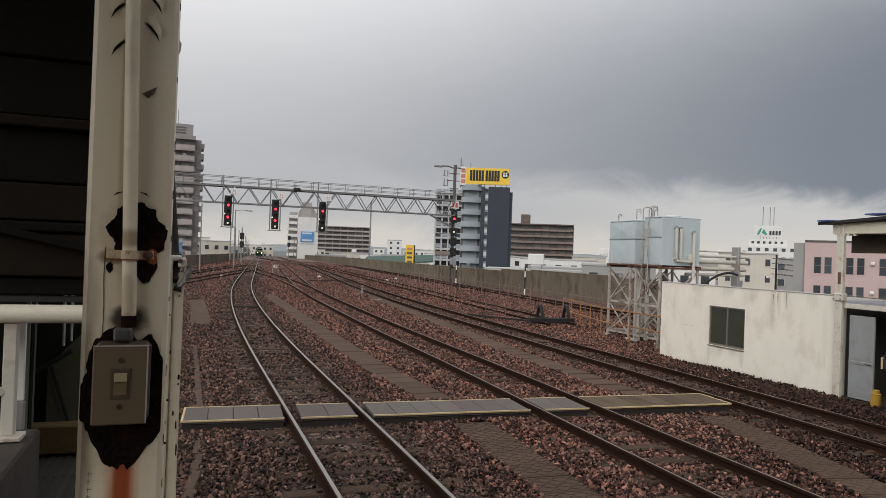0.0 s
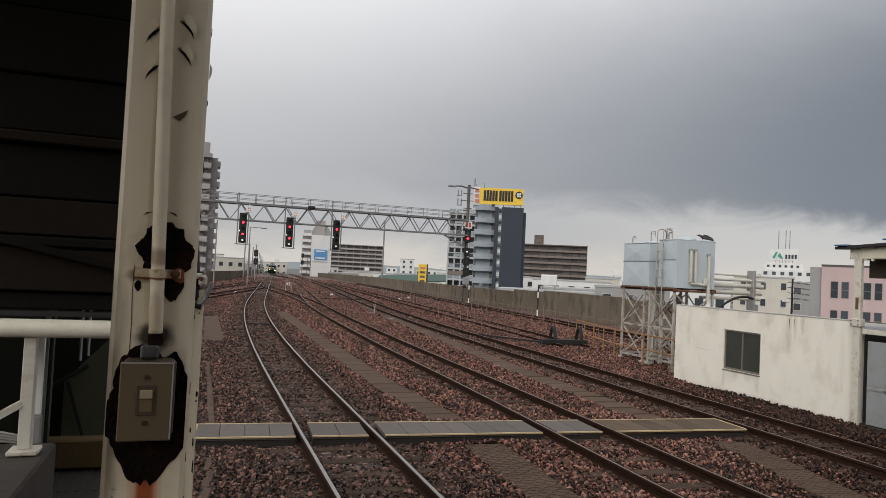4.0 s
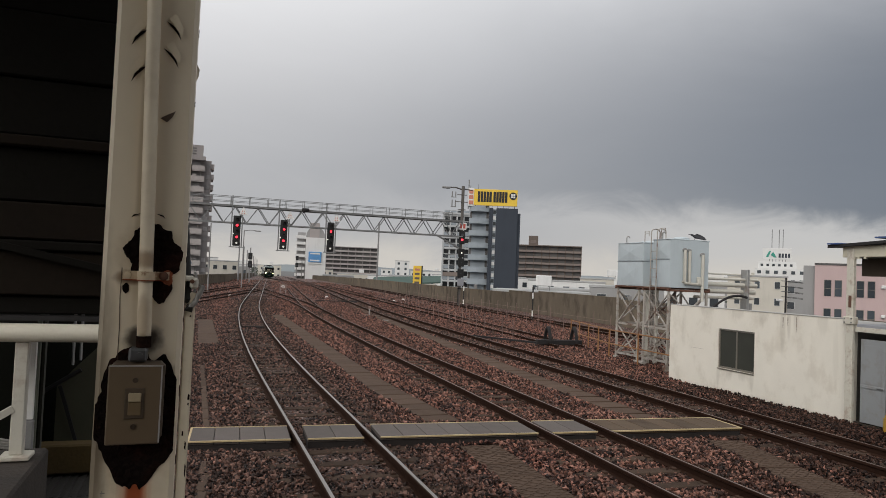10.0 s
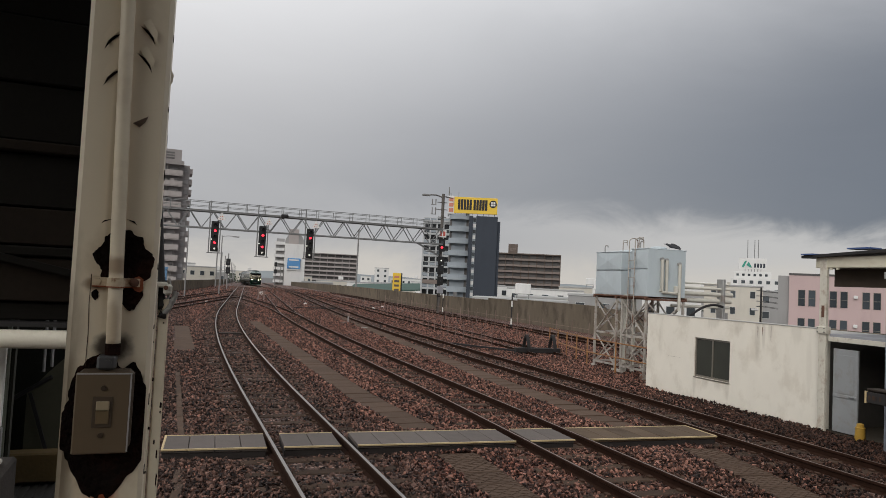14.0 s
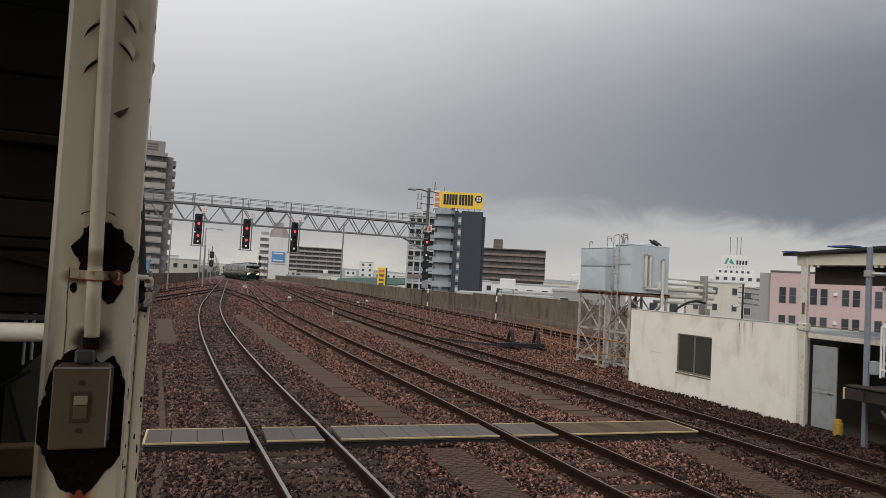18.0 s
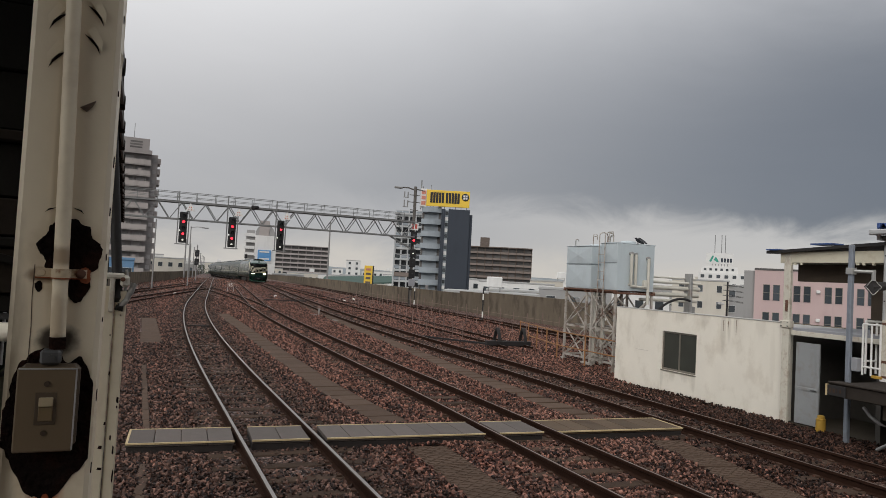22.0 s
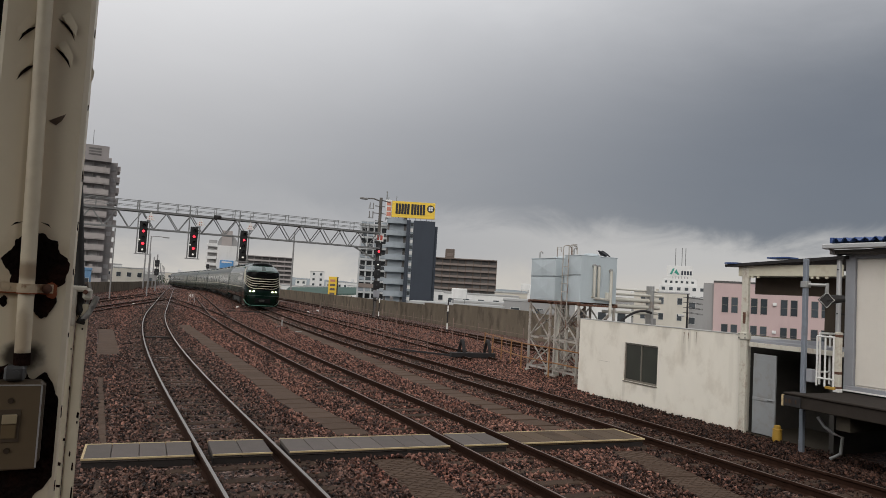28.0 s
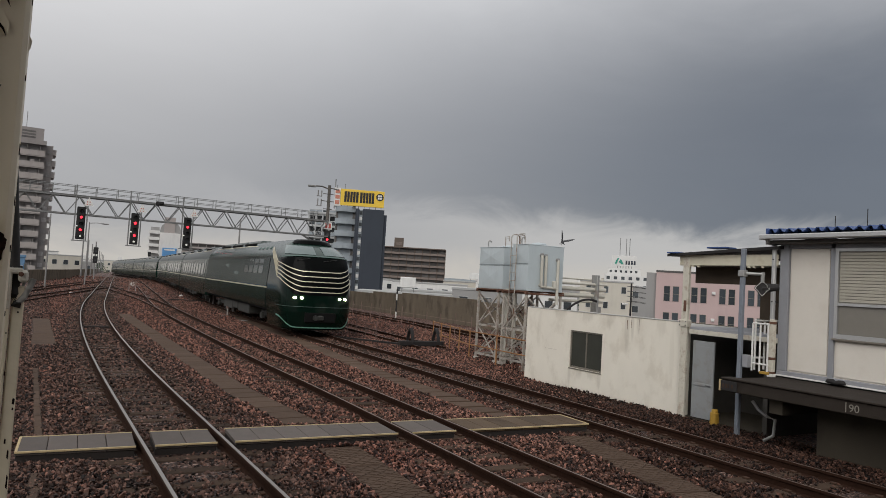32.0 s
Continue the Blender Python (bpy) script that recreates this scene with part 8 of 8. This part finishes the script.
town_house("stepped_block", "white stepped block with outside stair", 111, 384, -16, 8, 9, 17.5, "town_white", 6, 2)
town_house("town_house", "white block with small windows", 104, 392, -16, 6, 9, 12.5, "town_white", 4, 2)
shades = ("town_white", "town_cream", "town_grey", "town_white", "town_cream")
words = {"town_white": "white", "town_cream": "cream", "town_grey": "grey"}
# (bearing, distance, width, depth, height)
spots = [(27.5, 96, 13, 9, 8.9), (31.0, 110, 15, 10, 9.2), (34.2, 100, 10, 9, 10.0), (29.5, 150, 16, 10, 10.4), (33.0, 165, 14, 10, 11.2), (36.5, 140, 16, 10, 11.4),
         (38.0, 175, 12, 9, 12.2), (40.5, 190, 20, 10, 11.4), (39.2, 115, 9, 8, 9.8), (26.6, 200, 12, 9, 10.6), (24.5, 230, 14, 9, 10.8), (47.5, 220, 14, 10, 12.6), (41.6, 240, 18, 12, 12.8),
         (20.5, 330, 22, 10, 10.6), (17.0, 300, 20, 10, 9.6), (15.0, 260, 15, 9, 9.4), (12.5, 320, 18, 10, 9.2), (11.0, 230, 10, 8, 9.0), (18.6, 420, 26, 12, 12.2), (9.2, 380, 18, 12, 10.6),
         (3.4, 330, 14, 9, 11.4), (1.8, 240, 12, 9, 12.2), (3.0, 260, 9, 8, 10.6), (0.4, 280, 12, 9, 13.6), (5.4, 430, 16, 10, 12.0), (-1.5, 210, 12, 9, 12.0), (52, 150, 20, 12, 11), (56, 120, 18, 12, 10.5)]
for i, (bear, dist, w, d, h) in enumerate(spots):
    x, y = at(bear, dist)
    shade = shades[i % 5] if bear < 22 or i % 3 else "town_white"
    town_house("town_house", f"{words[shade]} low town building beyond the viaduct", x, y, -bear, w, d, h, shade, max(2, int(h / 3.2)), max(2, int(w / 3)))
    if i % 2 == 0:
        q = thing("roof_tank", "small white water tank on a roof", "water tank", pose(x + w * 0.15, y + 3, STREET + h + 0.35, 0, 0, -bear), "roof tanks of the town")
        part("tank", Geo().box(-1.1, 1.1, -0.9, 0.9, 0.6, 2.1, 0.1), "town_white", q)
        part("stand", Geo().box(-0.9, -0.75, -0.7, 0.7, 0, 0.6).box(0.75, 0.9, -0.7, 0.7, 0, 0.6), "gantry", q)

# utility pole with wires in front of the corner building
ux, uy = at(45.6, 118)
up_ = thing("utility_pole", "wooden utility pole with lamp and many wires", "utility pole", (ux, uy, STREET))
part("pole", Geo().tube([(0, 0, 0), (0, 0, 12.6)], [0.2, 0.13], 8), "black_iron", up_)
for z_ in (9.6, 10.4, 11.2, 12.0):
    part("crossarm", Geo().box(-0.9, 0.9, -0.06, 0.06, z_, z_ + 0.12), "gantry", up_)
for z_ in (9.7, 10.5, 11.3, 12.1):
    for o in (-0.8, 0.8):
        part("wire", Geo().tube([(o, 0, z_), (o + 5, -6, z_ - 0.8), (o + 10, -12, z_ - 0.9)], 0.03, 4), "black_iron", up_)
part("lamp", Geo().box(-1.8, -0.7, -0.2, 0.2, 9.0, 9.3, 0.08), "town_white", up_)

# trees between the roofs
def tree(x, y, h, seed):
    r = random.Random(seed)
    t = thing("tree", "dull green tree between the town roofs", "tree", (x, y, STREET), "trees of the town")
    part("trunk", Geo().tube([(0, 0, 0), (0.1, 0.05, h * 0.5), (0.15, 0, h * 0.8)], [0.22, 0.15, 0.05], 7), "bark", t)
    for k in range(5):
        a = k * 1.3
        part("limb", Geo().tube([(0.1, 0, h * 0.45), (math.cos(a) * h * 0.2, math.sin(a) * h * 0.2, h * 0.75)], [0.08, 0.03], 5), "bark", t)
    g = Geo()
    for k in range(420):
        a, u = r.uniform(0, 6.28), r.random()
        rad = h * 0.28 * math.sqrt(r.random()) * math.sin(math.pi * (0.15 + 0.8 * u))
        c = Vector((rad * math.cos(a), rad * math.sin(a), h * (0.45 + 0.55 * u)))
        p, q = Vector((r.uniform(-1, 1), r.uniform(-1, 1), r.uniform(-1, 1))) * 0.38, Vector((r.uniform(-1, 1), r.uniform(-1, 1), r.uniform(-1, 1))) * 0.38
        g.add([c, c + p, c + p + q, c + q], [(0, 1, 2, 3)])
    part("crown", g, "leaf", t)


for i, (bear, dist, h) in enumerate(((35.0, 150, 10.8), (35.6, 158, 11.6), (34.4, 135, 10.2), (37.4, 150, 11), (16.2, 280, 9.6), (4.4, 300, 10.8), (21.0, 290, 10), (42.5, 170, 10.5))):
    x, y = at(bear, dist)
    tree(x, y, h, i)

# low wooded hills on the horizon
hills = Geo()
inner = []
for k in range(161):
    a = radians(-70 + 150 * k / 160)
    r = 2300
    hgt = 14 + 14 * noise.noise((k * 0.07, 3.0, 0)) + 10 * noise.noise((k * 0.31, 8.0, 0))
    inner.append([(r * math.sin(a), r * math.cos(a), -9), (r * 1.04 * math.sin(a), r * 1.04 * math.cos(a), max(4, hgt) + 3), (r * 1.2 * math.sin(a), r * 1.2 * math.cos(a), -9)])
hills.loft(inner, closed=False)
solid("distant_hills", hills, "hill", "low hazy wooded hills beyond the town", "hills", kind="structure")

# ---- loose ballast stones ----
def stones(name, y0, y1, x0, x1, per_m2, size, label, seed, avoid=()):
    """Angular stones scattered over the bed, one mesh."""
    r = np.random.RandomState(seed)
    n = int((y1 - y0) * (x1 - x0) * per_m2)
    p = np.stack([r.uniform(x0, x1, n), r.uniform(y0, y1, n)], 1)
    keep = np.ones(n, bool)
    oiled = p[:, 0] + r.normal(0, 0.5, n) < 1.0
    low = 0.19 * np.clip((p[:, 0] - 11.0) / 1.6, 0, 1) ** 2 * (3 - 2 * np.clip((p[:, 0] - 11.0) / 1.6, 0, 1)) * np.clip((21 - p[:, 1]) / 4, 0, 1)
    for base_x, line_ in ((2.0, line_a), (5.75, line_b), (9.5, line_c)):
        centre = np.interp(p[:, 1], np.arange(0, 140, 0.5), [line_(q_) for q_ in np.arange(0, 140, 0.5)])
        off = np.abs(np.abs(p[:, 0] - centre) - 0.5335)
        keep &= off > 0.075
        if base_x != 5.75:
            oiled |= np.abs(p[:, 0] - centre) + r.normal(0, 0.3, n) < (1.35 if base_x == 2.0 else 0.85)
        low = np.where(np.abs(p[:, 0] - centre) < 1.1, 0.018, low)
        along = np.abs(((p[:, 1] - (-8.9 if base_x == 2.0 else -9.4 if base_x == 5.75 else -10.4)) / 0.62 + 0.5) % 1.0 - 0.5) * 0.62
        on_sleeper = (np.abs(p[:, 0] - centre) < 1.0) & (along < 0.115)
        keep &= ~(on_sleeper & (r.rand(n) < 0.62))
    cy_ = 10.0 - 0.055 * p[:, 0]
    keep &= ~((p[:, 1] > cy_ - 0.02) & (p[:, 1] < cy_ + 0.92) & (p[:, 0] > -0.05) & (p[:, 0] < 8.95))
    for ax, ay, bx_, by_, w in avoid:
        t = np.clip((p[:, 1] - ay) / (by_ - ay), 0, 1)
        inside = (p[:, 1] > ay) & (p[:, 1] < by_)
        keep &= ~(inside & (np.abs(p[:, 0] - (ax + (bx_ - ax) * t)) < w))
    keep &= ~((p[:, 0] < -0.05) & (p[:, 1] < 5.7))
    keep &= ~((p[:, 0] > 12.95) & (p[:, 1] < 16.95))
    # darker stones stand in for the shade along the east platform
    shaded = (p[:, 0] + r.normal(0, 1.0, n) > 6.3 + 0.5 * np.maximum(p[:, 1] - 5.0, 0)) & (p[:, 1] < 16)
    p, oiled, low, shaded = p[keep], oiled[keep], low[keep], shaded[keep]
    n = len(p)
    s = size * r.uniform(0.55, 1.25, n)[:, None]
    gem = np.array([(1, 0, 0), (-1, 0, 0), (0, 1, 0), (0, -1, 0), (0, 0, 1), (0, 0, -1)], float) * 0.66
    v = gem[None] * (1 + r.uniform(-0.35, 0.25, (n, 6, 1))) + r.uniform(-0.22, 0.22, (n, 6, 3))
    v *= np.stack([r.uniform(0.7, 1.3, n), r.uniform(0.7, 1.2, n), r.uniform(0.5, 0.95, n)], 1)[:, None, :] * s[:, None, :]
    # a random turn of each stone
    q = r.normal(size=(n, 4))
    q /= np.linalg.norm(q, axis=1)[:, None]
    w, x, y, z = q.T
    rot = np.stack([1 - 2 * (y * y + z * z), 2 * (x * y - z * w), 2 * (x * z + y * w), 2 * (x * y + z * w), 1 - 2 * (x * x + z * z), 2 * (y * z - x * w),
                    2 * (x * z - y * w), 2 * (y * z + x * w), 1 - 2 * (x * x + y * y)], 1).reshape(n, 3, 3)
    v = np.einsum("nij,nkj->nki", rot, v)
    lump = 0.012 * np.sin(p[:, 0] * 3.1 + 1.7 * np.sin(p[:, 1] * 1.3)) + 0.012 * np.sin(p[:, 1] * 2.3 + p[:, 0])
    v[:, :, 0] += p[:, None, 0]
    v[:, :, 1] += p[:, None, 1]
    v[:, :, 2] += (BED + 0.034 + 0.30 * s[:, 0] + lump - low + r.uniform(-0.022, 0.026, n))[:, None]
    tris = np.array([(0, 2, 4), (2, 1, 4), (1, 3, 4), (3, 0, 4), (2, 0, 5), (1, 2, 5), (3, 1, 5), (0, 3, 5)])
    f = (tris[None] + 6 * np.arange(n)[:, None, None]).reshape(-1, 3)
    me = bpy.data.meshes.new(name)
    me.vertices.add(6 * n)
    me.vertices.foreach_set("co", v.reshape(-1).astype(np.float32))
    me.loops.add(3 * len(f))
    me.loops.foreach_set("vertex_index", f.reshape(-1).astype(np.int32))
    me.polygons.add(len(f))
    me.polygons.foreach_set("loop_start", (3 * np.arange(len(f))).astype(np.int32))
    me.materials.append(M["stone"])
    me.materials.append(M["stone_dark"])
    me.materials.append(M["stone_shade"])
    me.polygons.foreach_set("material_index", np.repeat(np.where(shaded, 2, oiled.astype(np.int32)), 8))
    me.update(calc_edges=True)
    me.shade_flat()
    ob = new(name, me)
    return tagged(ob, label, "ballast", kind="stuff")


LIDS = [(3.78, 4.0, 4.08, 9.65, 0.30), (4.12, 11.3, 3.92, 15.0, 0.30), (3.92, 15.0, 3.98, 24, 0.30), (3.98, 24, 4.15, 38, 0.30), (7.15, 4.6, 8.22, 9.3, 0.31),
        (8.0, 10.9, 8.09, 13.3, 0.30), (8.09, 13.3, 8.14, 16.6, 0.30), (8.14, 16.6, 8.56, 22, 0.30), (8.56, 22, 9.15, 30, 0.30), (9.15, 30, 9.75, 38, 0.30), (0.275, 11.2, 0.275, 17.6, 0.05), (0.5, 23.5, 0.52, 34, 0.33)]
stones("ballast_stones", 5.4, 12.0, -0.6, 12.9, 840, 0.043, "reddish brown crushed ballast stones lying near the crossing", 11, LIDS)
stones("ballast_stones", 12.0, 20.0, -0.8, 14.5, 480, 0.047, "reddish brown crushed ballast stones between the tracks", 12, LIDS)
stones("ballast_stones", 20.0, 36.0, -1.0, 19.0, 270, 0.056, "reddish brown crushed ballast stones further out", 13, LIDS)
stones("ballast_stones", 36.0, 55.0, -1.5, 20.0, 95, 0.066, "reddish brown crushed ballast stones beyond the crossing", 14, LIDS)
stones("ballast_stones", 55.0, 98.0, 0.0, 21.0, 22, 0.08, "reddish brown crushed ballast stones far along the line", 15, LIDS)
stones("ballast_stones", 98.0, 135.0, 2.0, 24.0, 9, 0.10, "reddish brown crushed ballast stones at the far junction", 16, LIDS)
stones("ballast_stones", 8.0, 50.0, -8.8, -1.0, 60, 0.06, "reddish brown crushed ballast stones beside the west sidings", 17, LIDS)

# ---- what moves ----
def motions():
    times = [k * 0.5 for k in range(65)]
    for i, car in enumerate(cars):
        walk(car, [(t, car_pose(front_at(t) + i * (LEN + 0.4))) for t in times])
    # the crow flies in from the right, lands on the tank, and takes off at the end
    perch = Vector((14.55, 18.0, TZ + 0.075 + 1.50 + 0.08))
    flight = [(0.0, Vector((30.0, 18.0, 2.6)), 80), (1.9, Vector((24.5, 18.0, 3.05)), 80), (2.1, Vector((21.9, 18.0, 3.15)), 80), (2.2, Vector((19.8, 18.0, 3.27)), 80), (2.3, Vector((18.8, 18.0, 3.31)), 80),
              (2.4, Vector((17.9, 18.0, 3.45)), 80), (2.5, Vector((16.9, 18.0, 3.61)), 78), (2.6, Vector((16.27, 18.0, 3.75)), 76), (2.7, Vector((15.85, 18.0, 3.84)), 74), (2.8, Vector((15.5, 18.0, 3.87)), 70),
              (3.0, Vector((15.06, 18.0, 3.88)), 65), (3.2, Vector((14.95, 18.0, 3.84)), 60), (3.5, Vector((14.75, 18.0, perch.z)), 55), (6.0, perch + Vector((0.15, 0, 0)), 50), (14.0, perch + Vector((0.05, 0, 0)), 50), (16.4, perch, 88), (17.0, perch, 96),
              (31.4, perch, 96), (31.75, perch, 96), (31.83, perch, 70), (31.9, perch + Vector((0.1, 0, 0.01)), 35), (32.0, Vector((15.11, 18.0, 3.93)), -12)]
    walk(crow, [(t, Matrix.Translation(p) @ pose(0, 0, 0, 10 if 2.4 < t < 3.3 else 24 if t > 31.95 else 14 if 3.4 < t < 31.8 else 0, 0 if t < 32 else 30, yaw)) for t, p, yaw in flight])
    for s, wing_ in ((-1, wing_left), (1, wing_right)):
        rows = []
        for t, up, fold in ((0.0, 10, 0), (1.8, 30, 0), (2.0, -20, 0), (2.2, 25, 0), (2.4, -15, 0), (2.6, 40, 0), (2.8, -10, 0), (3.0, 30, 0), (3.2, 20, 20), (3.35, 2, 52), (3.5, -8, 82), (31.8, -8, 82), (31.9, 4, 45), (32.0, 48, 0)):
            rows.append((t, Matrix.Translation((s * 0.036, 0.03, 0.068)) @ pose(0, 0, 0, -0.6 * fold, -s * up, -s * fold)))
        walk(wing_, rows)


motions()
